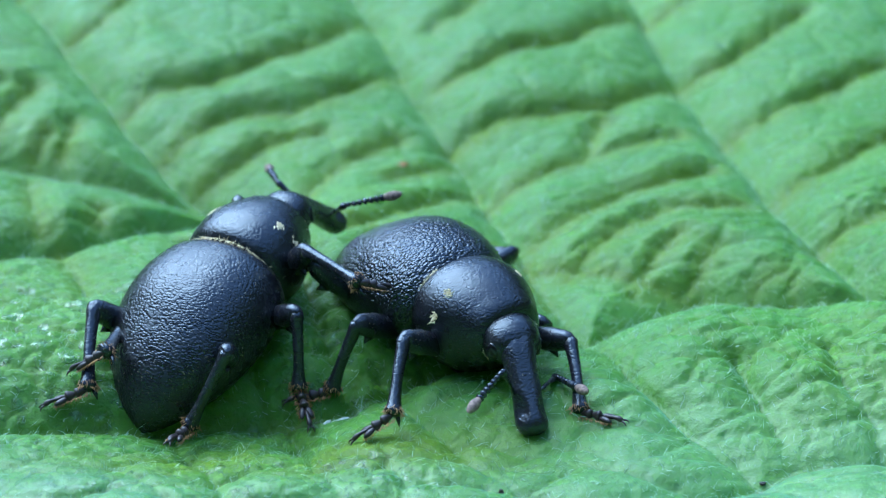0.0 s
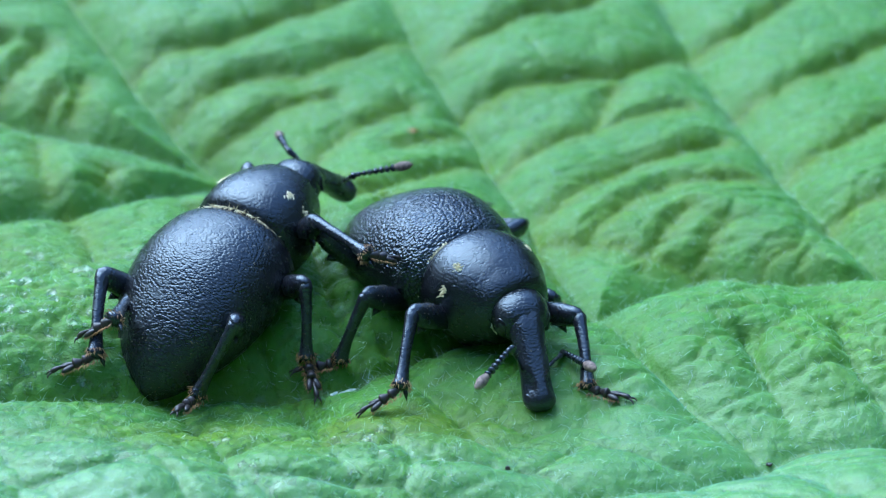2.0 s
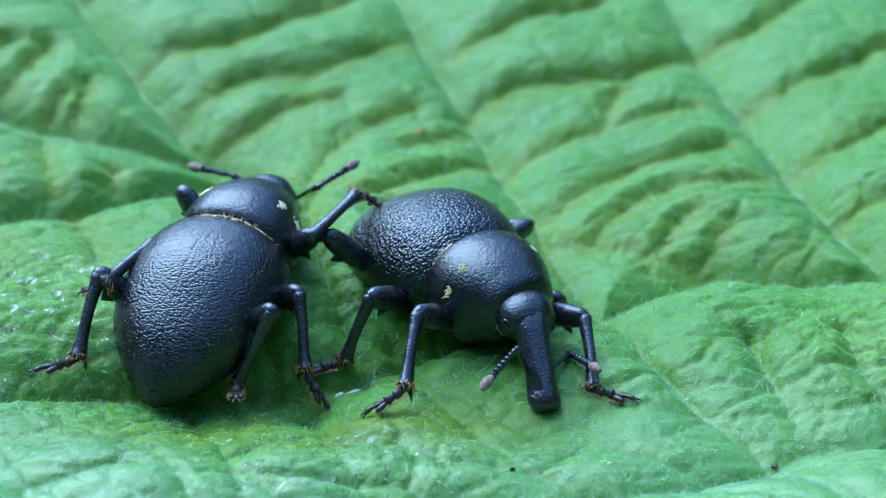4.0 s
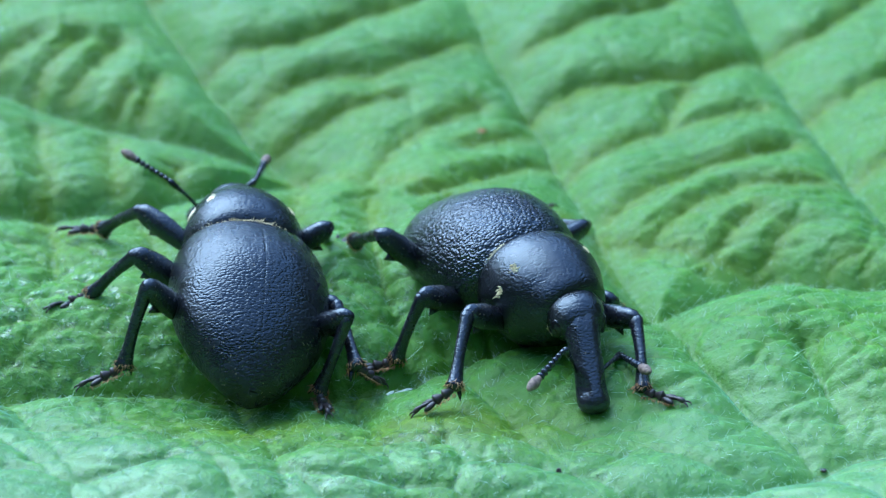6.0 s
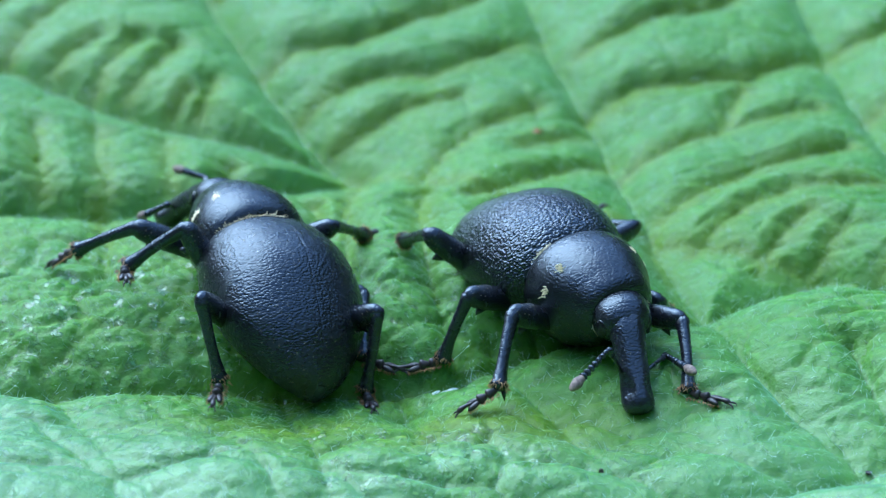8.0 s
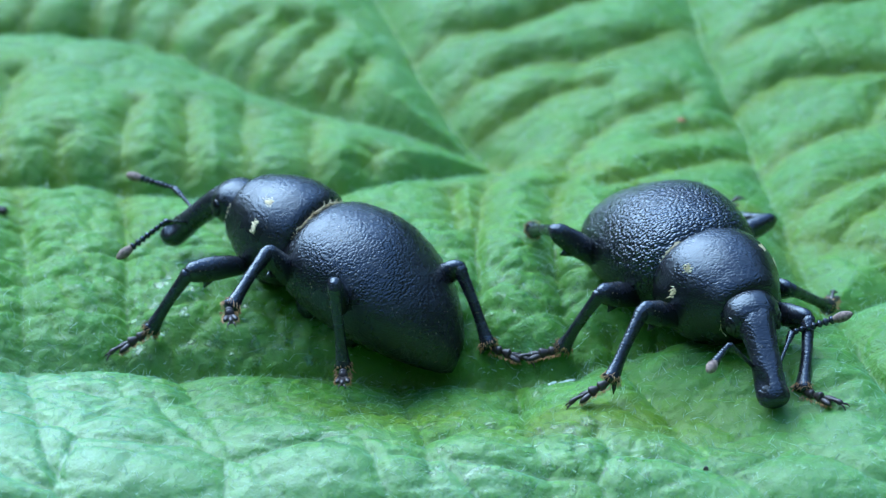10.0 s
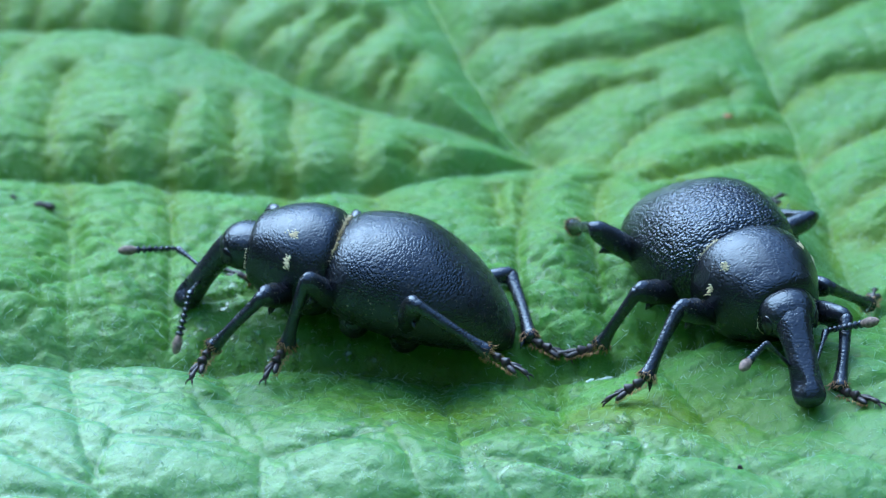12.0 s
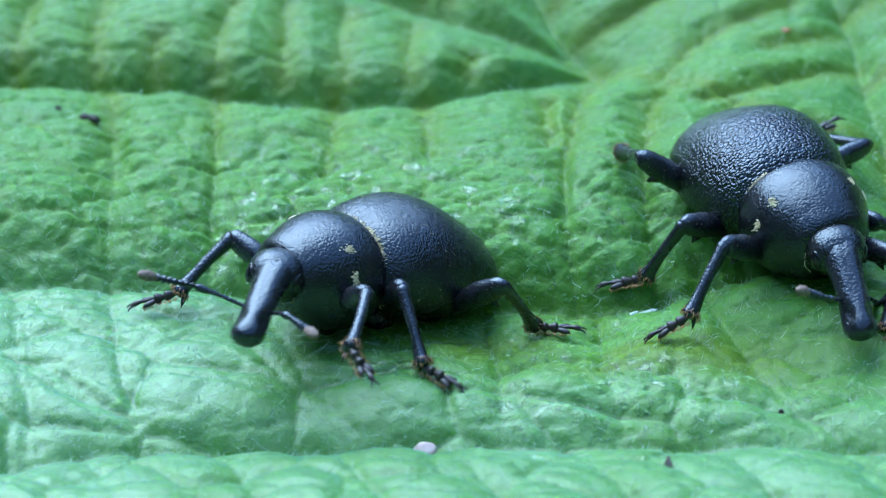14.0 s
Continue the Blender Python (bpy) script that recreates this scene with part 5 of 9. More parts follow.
    walk(turning.whips[1], [
        (0, pose(0.006764, -0.002204, 0.002476, -8.85, 3.58, -51.50)),
        (2.8, pose(0.006764, -0.002204, 0.002476, -8.85, 3.58, -51.50)),
        (3, pose(0.006774, -0.002186, 0.002476, -8.72, 3.51, -50.48)),
        (3.25, pose(0.006809, -0.002117, 0.002476, -8.21, 3.27, -46.54)),
        (3.5, pose(0.006866, -0.002009, 0.002480, -7.26, 2.87, -39.84)),
        (3.75, pose(0.006941, -0.001873, 0.002490, -5.81, 2.34, -30.81)),
        (4, pose(0.007029, -0.001721, 0.002508, -4.00, 1.77, -20.59)),
        (4.25, pose(0.007127, -0.001565, 0.002536, -2.18, 1.32, -11.00)),
        (4.5, pose(0.007232, -0.001416, 0.002575, -0.74, 1.14, -3.72)),
        (4.75, pose(0.007344, -0.001284, 0.002627, 0.05, 1.35, 0.24)),
        (5, pose(0.007464, -0.001177, 0.002695, 0.06, 2.03, 0.32)),
        (5.25, pose(0.007732, -0.001006, 0.002794, -0.97, 3.54, -4.91)),
        (5.5, pose(0.007929, -0.000869, 0.002833, -2.15, 3.74, -10.93)),
        (5.75, pose(0.007906, -0.000913, 0.002809, -2.81, 2.37, -14.32)),
        (6, pose(0.007856, -0.001008, 0.002753, -3.56, 0.20, -18.14)),
        (6.25, pose(0.007805, -0.001096, 0.002693, -4.20, -1.87, -21.38)),
        (6.5, pose(0.007781, -0.001135, 0.002665, -4.47, -2.80, -22.76)),
        (7, pose(0.007781, -0.001135, 0.002665, -4.47, -2.80, -22.76)),
        (7.25, pose(0.007484, -0.000925, 0.002904, -4.28, 4.88, -22.26)),
        (7.5, pose(0.006790, -0.000266, 0.003163, -4.17, 20.60, -21.40)),
        (7.75, pose(0.007916, -0.000903, 0.002821, 0.58, 32.90, 2.77)),
        (8, pose(0.008864, -0.001084, 0.001768, 2.32, 21.18, 11.71)),
        (8.25, pose(0.008978, -0.001062, 0.001719, 2.41, 12.97, 12.36)),
        (8.5, pose(0.009043, -0.001036, 0.001681, 2.40, 5.47, 12.28)),
        (8.75, pose(0.009079, -0.000924, 0.001315, 1.78, 7.92, 9.12)),
        (9, pose(0.009063, -0.000816, 0.000978, 1.06, 10.89, 5.42)),
        (9.25, pose(0.009062, -0.000816, 0.000991, 0.89, 11.04, 4.52)),
        (9.5, pose(0.009058, -0.000816, 0.001026, 0.71, 11.41, 3.64)),
        (9.75, pose(0.009050, -0.000815, 0.001078, 0.54, 11.95, 2.77)),
        (10, pose(0.009038, -0.000814, 0.001141, 0.37, 12.58, 1.91)),
        (10.25, pose(0.009020, -0.000812, 0.001209, 0.20, 13.24, 1.03)),
        (10.5, pose(0.008999, -0.000810, 0.001276, 0.03, 13.88, 0.15)),
        (10.75, pose(0.008975, -0.000807, 0.001337, -0.14, 14.46, -0.73)),
        (11, pose(0.008952, -0.000806, 0.001388, -0.31, 14.96, -1.58)),
        (11.25, pose(0.008933, -0.000807, 0.001424, -0.47, 15.37, -2.37)),
        (11.5, pose(0.008922, -0.000813, 0.001441, -0.61, 15.70, -3.08)),
        (11.75, pose(0.008772, -0.001275, 0.001315, 1.28, 13.46, 6.54)),
        (12, pose(0.008599, -0.001716, 0.001070, 3.04, 8.74, 15.70)),
        (12.25, pose(0.008792, -0.001159, 0.000829, 2.98, 7.50, 15.33)),
        (12.5, pose(0.008680, -0.000568, 0.000550, 2.45, 7.66, 12.57)),
        (12.75, pose(0.008505, -0.001008, 0.000345, -1.02, 15.49, -5.19)),
        (13, pose(0.008222, -0.001458, 0.000115, -4.87, 22.47, -25.04)),
        (13.25, pose(0.007834, -0.001424, -0.000345, -3.32, 21.65, -16.88)),
        (13.5, pose(0.007557, -0.001343, -0.000649, -1.19, 19.84, -5.99)),
        (13.75, pose(0.009056, -0.001043, 0.001216, 0.21, 8.38, 1.06)),
        (14, pose(0.008796, -0.000099, 0.002870, -2.61, -14.91, -12.05)),
    ])
    walk(turning.legs[0][0], [
        (0, pose(0.002343, 0.001146, 0.001197, 14.57, -21.84, 29.89)),
        (2.8, pose(0.002343, 0.001146, 0.001197, 14.57, -21.84, 29.89)),
        (3, pose(0.002316, 0.001130, 0.001182, 14.89, -24.37, 30.78)),
        (3.25, pose(0.002237, 0.001072, 0.001120, 15.56, -30.15, 34.63)),
        (3.5, pose(0.002174, 0.000989, 0.001014, 16.55, -38.03, 42.42)),
        (3.75, pose(0.002191, 0.000921, 0.000908, 17.31, -46.35, 55.25)),
        (4, pose(0.002275, 0.000913, 0.000874, 16.50, -52.68, 72.46)),
        (4.25, pose(0.002348, 0.000976, 0.000947, 14.01, -55.51, 89.29)),
        (4.5, pose(0.002363, 0.001078, 0.001094, 11.61, -55.28, 100.29)),
        (4.75, pose(0.002342, 0.001183, 0.001245, 10.20, -53.13, 104.25)),
        (5, pose(0.002325, 0.001262, 0.001335, 9.52, -49.79, 102.37)),
        (5.25, pose(0.002345, 0.001126, 0.001181, 3.87, -37.35, 78.38)),
        (5.5, pose(0.002404, 0.001243, 0.001234, -2.00, -17.61, 59.90)),
        (5.75, pose(0.002391, 0.001221, 0.001224, -2.73, -16.04, 59.90)),
        (6, pose(0.002381, 0.001203, 0.001216, -3.30, -14.86, 59.89)),
        (6.25, pose(0.002374, 0.001191, 0.001212, -3.67, -14.11, 59.88)),
        (6.5, pose(0.002371, 0.001187, 0.001210, -3.81, -13.85, 59.87)),
        (7, pose(0.002371, 0.001187, 0.001210, -3.81, -13.85, 59.87)),
        (7.25, pose(0.002349, 0.001149, 0.001200, -2.85, -21.20, 62.80)),
        (7.5, pose(0.002347, 0.001143, 0.001196, -0.41, -32.36, 67.98)),
        (7.75, pose(0.002341, 0.001117, 0.001183, 3.57, -25.92, 74.29)),
        (8, pose(0.002358, 0.001180, 0.001208, 5.36, -14.95, 75.39)),
        (8.25, pose(0.002342, 0.001131, 0.001192, 3.93, -20.89, 67.65)),
        (8.5, pose(0.002352, 0.001153, 0.001201, -1.37, -23.46, 56.91)),
        (8.75, pose(0.002325, 0.001087, 0.001182, 7.78, -14.54, 67.95)),
        (9, pose(0.002372, 0.001217, 0.001197, 9.99, 2.06, 71.98)),
        (9.25, pose(0.002371, 0.001213, 0.001197, 10.23, 2.36, 71.47)),
        (9.5, pose(0.002369, 0.001203, 0.001197, 10.22, 2.63, 70.15)),
        (9.75, pose(0.002366, 0.001191, 0.001198, 9.99, 2.86, 68.21)),
        (10, pose(0.002363, 0.001180, 0.001198, 9.61, 3.03, 65.85)),
        (10.25, pose(0.002361, 0.001172, 0.001199, 9.13, 3.15, 63.28)),
        (10.5, pose(0.002361, 0.001170, 0.001199, 8.61, 3.20, 60.69)),
        (10.75, pose(0.002364, 0.001173, 0.001199, 8.12, 3.14, 58.32)),
        (11, pose(0.002368, 0.001177, 0.001198, 7.75, 2.95, 56.35)),
        (11.25, pose(0.002372, 0.001182, 0.001198, 7.59, 2.58, 55.01)),
        (11.5, pose(0.002374, 0.001183, 0.001199, 7.70, 2.03, 54.53)),
        (11.75, pose(0.002280, 0.000986, 0.001159, 9.58, -12.95, 66.76)),
        (12, pose(0.002313, 0.000990, 0.001140, 9.53, -20.17, 77.02)),
        (12.25, pose(0.002277, 0.000957, 0.001127, 7.75, -19.51, 69.41)),
        (12.5, pose(0.002247, 0.000961, 0.001130, 5.17, -17.99, 61.46)),
        (12.75, pose(0.002312, 0.001040, 0.001146, 10.70, -24.81, 70.70)),
        (13, pose(0.002360, 0.001189, 0.001221, 13.89, -26.98, 75.72)),
        (13.25, pose(0.002359, 0.001182, 0.001219, 21.06, -30.04, 74.52)),
        (13.5, pose(0.002350, 0.001150, 0.001200, 27.50, -32.27, 72.09)),
        (13.75, pose(0.002344, 0.001129, 0.001183, 26.17, -38.10, 73.04)),
        (14, pose(0.002348, 0.001145, 0.001196, 21.56, -35.85, 68.81)),
    ])
    walk(turning.legs[0][1], [
        (0, pose(0.005481, 0.002950, 0.002648, 179.78, 82.81, -150.31)),
        (2.8, pose(0.005481, 0.002950, 0.002648, 179.78, 82.81, -150.31)),
        (3, pose(0.005368, 0.002948, 0.002791, -161.95, 84.26, -132.06)),
        (3.25, pose(0.005012, 0.002988, 0.003078, -105.59, 83.43, -74.75)),
        (3.5, pose(0.004442, 0.003061, 0.003416, -72.37, 76.50, -39.76)),
        (3.75, pose(0.003725, 0.003133, 0.003730, -58.14, 66.68, -22.63)),
        (4, pose(0.002987, 0.003167, 0.003975, -49.38, 56.94, -8.51)),
        (4.25, pose(0.002375, 0.003184, 0.004161, -44.34, 49.85, 5.24)),
        (4.5, pose(0.001966, 0.003263, 0.004300, -42.50, 46.35, 17.22)),
        (4.75, pose(0.001766, 0.003451, 0.004365, -42.38, 45.68, 25.73)),
        (5, pose(0.001786, 0.003721, 0.004314, -42.36, 46.81, 30.82)),
        (5.25, pose(0.002970, 0.004163, 0.003548, -29.72, 32.68, 40.73)),
        (5.5, pose(0.004268, 0.004459, 0.002414, -19.76, 44.31, 41.28)),
        (5.75, pose(0.004271, 0.004464, 0.002301, -24.28, 45.62, 37.08)),
        (6, pose(0.004272, 0.004464, 0.002217, -27.44, 46.99, 34.06)),
        (6.25, pose(0.004272, 0.004463, 0.002163, -29.30, 48.09, 32.22)),
        (6.5, pose(0.004272, 0.004461, 0.002144, -29.90, 48.55, 31.60)),
        (7, pose(0.004272, 0.004461, 0.002144, -29.90, 48.55, 31.60)),
        (7.25, pose(0.004011, 0.004383, 0.002610, -32.96, 26.75, 34.09)),
        (7.5, pose(0.003582, 0.004198, 0.003283, -33.87, 20.64, 31.89)),
        (7.75, pose(0.003291, 0.004493, 0.002888, -30.83, 18.83, 47.74)),
        (8, pose(0.003308, 0.004826, 0.002214, -28.07, 44.67, 49.41)),
        (8.25, pose(0.003728, 0.004501, 0.002582, -44.38, 34.34, 23.09)),
        (8.5, pose(0.004305, 0.004150, 0.002754, -58.02, 40.98, -10.71)),
        (8.75, pose(0.003742, 0.004586, 0.002162, -64.76, 47.51, -1.00)),
        (9, pose(0.003578, 0.004924, 0.001058, -18.46, 67.56, 55.08)),
        (9.25, pose(0.003610, 0.004908, 0.001037, -21.68, 67.63, 51.62)),
        (9.5, pose(0.003692, 0.004867, 0.001018, -21.59, 68.31, 50.32)),
        (9.75, pose(0.003812, 0.004807, 0.001004, -19.03, 69.48, 50.64)),
        (10, pose(0.003956, 0.004733, 0.000992, -14.66, 70.95, 52.22)),
        (10.25, pose(0.004112, 0.004651, 0.000984, -9.17, 72.52, 54.67)),
        (10.5, pose(0.004267, 0.004566, 0.000981, -3.40, 74.07, 57.48)),
        (10.75, pose(0.004409, 0.004486, 0.000985, 1.58, 75.49, 59.82)),
        (11, pose(0.004526, 0.004419, 0.000998, 4.32, 76.77, 60.51)),
        (11.25, pose(0.004606, 0.004374, 0.001022, 2.89, 77.86, 57.81)),
        (11.5, pose(0.004636, 0.004358, 0.001060, -5.19, 78.54, 49.47)),
        (11.75, pose(0.003779, 0.004479, 0.002033, -42.93, 57.74, 23.42)),
        (12, pose(0.003136, 0.004558, 0.002485, -58.04, 54.67, 12.49)),
        (12.25, pose(0.003570, 0.004398, 0.002430, -58.63, 58.92, 4.83)),
        (12.5, pose(0.004020, 0.004220, 0.002335, -63.35, 63.95, -7.32)),
        (12.75, pose(0.003482, 0.004381, 0.002783, -64.77, 53.51, -6.09)),
        (13, pose(0.003217, 0.004558, 0.002990, -68.15, 66.11, -2.51)),
        (13.25, pose(0.003260, 0.004436, 0.003172, -57.92, 70.59, 8.35)),
        (13.5, pose(0.003364, 0.004288, 0.003282, -44.39, 71.61, 20.99)),
        (13.75, pose(0.003239, 0.004064, 0.003589, -31.18, 29.85, 33.07)),
        (14, pose(0.003491, 0.004093, 0.003480, -25.17, 19.25, 41.53)),
    ])
    walk(turning.legs[0][2], [
        (0, pose(0.005112, 0.002739, -0.000726, 7.03, -5.01, 8.54)),
        (2.8, pose(0.005112, 0.002739, -0.000726, 7.03, -5.01, 8.54)),
        (3, pose(0.005140, 0.002695, -0.000592, 6.89, -8.67, 8.06)),
        (3.25, pose(0.005114, 0.002613, -0.000299, 5.78, -11.82, 6.08)),
        (3.5, pose(0.005052, 0.002554, 0.000110, 3.80, -12.70, 2.67)),
        (3.75, pose(0.004968, 0.002615, 0.000608, 0.87, -9.15, -4.31)),
        (4, pose(0.004822, 0.002893, 0.001126, -2.87, 3.18, -19.41)),
        (4.25, pose(0.004558, 0.003384, 0.001562, -5.91, 20.83, -39.05)),
        (4.5, pose(0.004208, 0.003958, 0.001839, -7.28, 32.65, -48.99)),
        (4.75, pose(0.003906, 0.004482, 0.001933, -8.48, 41.04, -47.97)),
        (5, pose(0.003784, 0.004914, 0.001835, -10.97, 48.08, -39.01)),
        (5.25, pose(0.005138, 0.006030, 0.001712, -5.69, 49.56, 36.54)),
        (5.5, pose(0.006096, 0.006064, 0.000039, 0.92, 16.83, 72.08)),
        (5.75, pose(0.006168, 0.005898, -0.000129, 1.01, 18.75, 73.52)),
        (6, pose(0.006193, 0.005763, -0.000270, 1.24, 20.95, 74.71)),
        (6.25, pose(0.006193, 0.005673, -0.000367, 1.48, 22.75, 75.51)),
        (6.5, pose(0.006189, 0.005641, -0.000404, 1.59, 23.50, 75.81)),
        (7, pose(0.006189, 0.005641, -0.000404, 1.59, 23.50, 75.81)),
        (7.25, pose(0.006526, 0.006085, 0.001079, 0.96, 19.05, 73.40)),
        (7.5, pose(0.006284, 0.005879, 0.002085, -4.98, 11.49, 51.84)),
        (7.75, pose(0.005455, 0.006875, 0.001790, -11.93, 32.47, 26.60)),
        (8, pose(0.004882, 0.006662, -0.000176, -16.49, 55.45, 21.74)),
        (8.25, pose(0.006310, 0.005602, 0.000665, 0.32, 49.04, 61.18)),
        (8.5, pose(0.006827, 0.003673, 0.000524, 8.54, 29.54, 78.82)),
        (8.75, pose(0.006038, 0.004546, -0.000345, 14.90, 19.15, 93.35)),
        (9, pose(0.004321, 0.005988, -0.002085, 11.51, 32.26, 76.93)),
        (9.25, pose(0.004413, 0.005923, -0.002107, 9.94, 34.69, 69.89)),
        (9.5, pose(0.004495, 0.005834, -0.002141, 8.55, 36.91, 63.80)),
        (9.75, pose(0.004568, 0.005729, -0.002181, 7.38, 38.90, 58.73)),
        (10, pose(0.004636, 0.005610, -0.002222, 6.39, 40.71, 54.48)),
        (10.25, pose(0.004703, 0.005484, -0.002259, 5.47, 42.39, 50.65)),
        (10.5, pose(0.004769, 0.005353, -0.002288, 4.42, 43.95, 46.66)),
        (10.75, pose(0.004837, 0.005223, -0.002307, 3.03, 45.32, 41.88)),
        (11, pose(0.004909, 0.005097, -0.002312, 1.06, 46.38, 35.60)),
        (11.25, pose(0.004987, 0.004979, -0.002302, -1.68, 46.85, 27.20)),
        (11.5, pose(0.005075, 0.004871, -0.002272, -5.18, 46.32, 16.32)),
        (11.75, pose(0.005445, 0.005200, -0.000842, 7.87, 34.31, 61.68)),
        (12, pose(0.005055, 0.004983, -0.000289, 9.14, 23.65, 80.77)),
        (12.25, pose(0.005319, 0.004546, -0.000482, 8.54, 22.08, 77.86)),
        (12.5, pose(0.005500, 0.004029, -0.000720, 7.70, 18.43, 73.65)),
        (12.75, pose(0.005492, 0.004167, 0.000049, 12.26, 2.06, 89.03)),
        (13, pose(0.004593, 0.004497, -0.000119, 12.70, 5.09, 86.20)),
        (13.25, pose(0.004378, 0.004600, -0.000035, 17.51, 5.96, 78.31)),
        (13.5, pose(0.004366, 0.004672, 0.000056, 21.48, 15.81, 69.95)),
        (13.75, pose(0.005710, 0.005673, 0.001897, 20.60, 15.74, 84.15)),
        (14, pose(0.005894, 0.006221, 0.002359, 17.69, 16.95, 80.91)),
    ])
    walk(turning.legs[1][0], [
        (0, pose(-0.000364, 0.001454, 0.000910, 1.18, -34.59, 162.74)),
        (2.8, pose(-0.000364, 0.001454, 0.000910, 1.18, -34.59, 162.74)),
        (3, pose(-0.000340, 0.001447, 0.000893, 1.56, -35.85, 161.66)),
        (3.25, pose(-0.000268, 0.001416, 0.000823, 3.02, -40.79, 157.43)),
        (3.5, pose(-0.000208, 0.001372, 0.000711, 5.28, -49.28, 151.28)),
        (3.75, pose(-0.000211, 0.001346, 0.000610, 8.76, -59.08, 143.01)),
        (4, pose(-0.000268, 0.001347, 0.000584, 15.03, -67.36, 128.45)),
        (4.25, pose(-0.000329, 0.001371, 0.000649, 22.97, -72.10, 104.69)),
        (4.5, pose(-0.000357, 0.001409, 0.000766, 22.11, -72.63, 79.80)),
        (4.75, pose(-0.000354, 0.001442, 0.000876, 11.47, -71.17, 64.99)),
        (5, pose(-0.000345, 0.001459, 0.000928, 4.96, -69.91, 61.90)),
        (5.25, pose(-0.000362, 0.001400, 0.000831, 5.20, -53.23, 76.77)),
        (5.5, pose(-0.000341, 0.001548, 0.000956, 4.92, -29.85, 84.93)),
        (5.75, pose(-0.000346, 0.001528, 0.000943, 5.84, -28.77, 87.12)),
        (6, pose(-0.000349, 0.001514, 0.000934, 7.11, -28.12, 89.34)),
        (6.25, pose(-0.000351, 0.001507, 0.000930, 8.27, -27.79, 91.06)),
        (6.5, pose(-0.000352, 0.001505, 0.000929, 8.79, -27.71, 91.75)),
        (7, pose(-0.000352, 0.001505, 0.000929, 8.79, -27.71, 91.75)),
        (7.25, pose(-0.000349, 0.001501, 0.000927, 7.92, -28.30, 89.20)),
        (7.5, pose(-0.000341, 0.001507, 0.000935, 5.08, -30.98, 80.55)),
        (7.75, pose(-0.000351, 0.001448, 0.000898, 2.42, -42.86, 69.75)),
        (8, pose(-0.000345, 0.001458, 0.000910, -1.83, -46.71, 60.11)),
        (8.25, pose(-0.000410, 0.001311, 0.000818, 3.89, -28.59, 66.59)),
        (8.5, pose(-0.000331, 0.001504, 0.000903, 5.70, -3.14, 70.53)),
        (8.75, pose(-0.000399, 0.001343, 0.000845, 7.77, -24.95, 65.37)),
        (9, pose(-0.000351, 0.001448, 0.000898, 14.09, -40.62, 64.62)),
        (9.25, pose(-0.000355, 0.001441, 0.000891, 14.50, -41.42, 63.42)),
        (9.5, pose(-0.000363, 0.001424, 0.000874, 14.85, -41.72, 62.58)),
        (9.75, pose(-0.000375, 0.001402, 0.000852, 15.22, -41.61, 62.23)),
        (10, pose(-0.000388, 0.001377, 0.000829, 15.65, -41.06, 62.54)),
        (10.25, pose(-0.000397, 0.001355, 0.000811, 16.06, -39.91, 63.54)),
        (10.5, pose(-0.000403, 0.001338, 0.000803, 16.26, -37.97, 64.95)),
        (10.75, pose(-0.000404, 0.001327, 0.000805, 16.11, -35.23, 66.35)),
        (11, pose(-0.000404, 0.001321, 0.000813, 15.71, -32.01, 67.41)),
        (11.25, pose(-0.000405, 0.001315, 0.000819, 15.24, -28.91, 67.98)),
        (11.5, pose(-0.000407, 0.001308, 0.000823, 14.88, -26.66, 68.07)),
        (11.75, pose(-0.000449, 0.001284, 0.000781, 9.75, -31.74, 59.23)),
        (12, pose(-0.000434, 0.001353, 0.000796, 3.97, -38.89, 49.26)),
        (12.25, pose(-0.000406, 0.001368, 0.000783, 7.22, -49.69, 55.86)),
        (12.5, pose(-0.000350, 0.001451, 0.000901, 14.13, -44.92, 70.93)),
        (12.75, pose(-0.000342, 0.001467, 0.000923, 16.46, -50.75, 65.35)),
        (13, pose(-0.000341, 0.001465, 0.000925, 20.81, -54.69, 60.65)),
        (13.25, pose(-0.000200, 0.002500, 0.001300, 46.35, -62.16, 42.05)),
        (13.5, pose(0.000000, 0.002900, 0.001750, 56.07, -56.24, 53.77)),
        (13.75, pose(-0.000300, 0.002200, 0.001100, 42.72, -53.14, 40.69)),
        (14, pose(-0.000371, 0.001421, 0.000870, 21.05, -39.27, 54.54)),
    ])
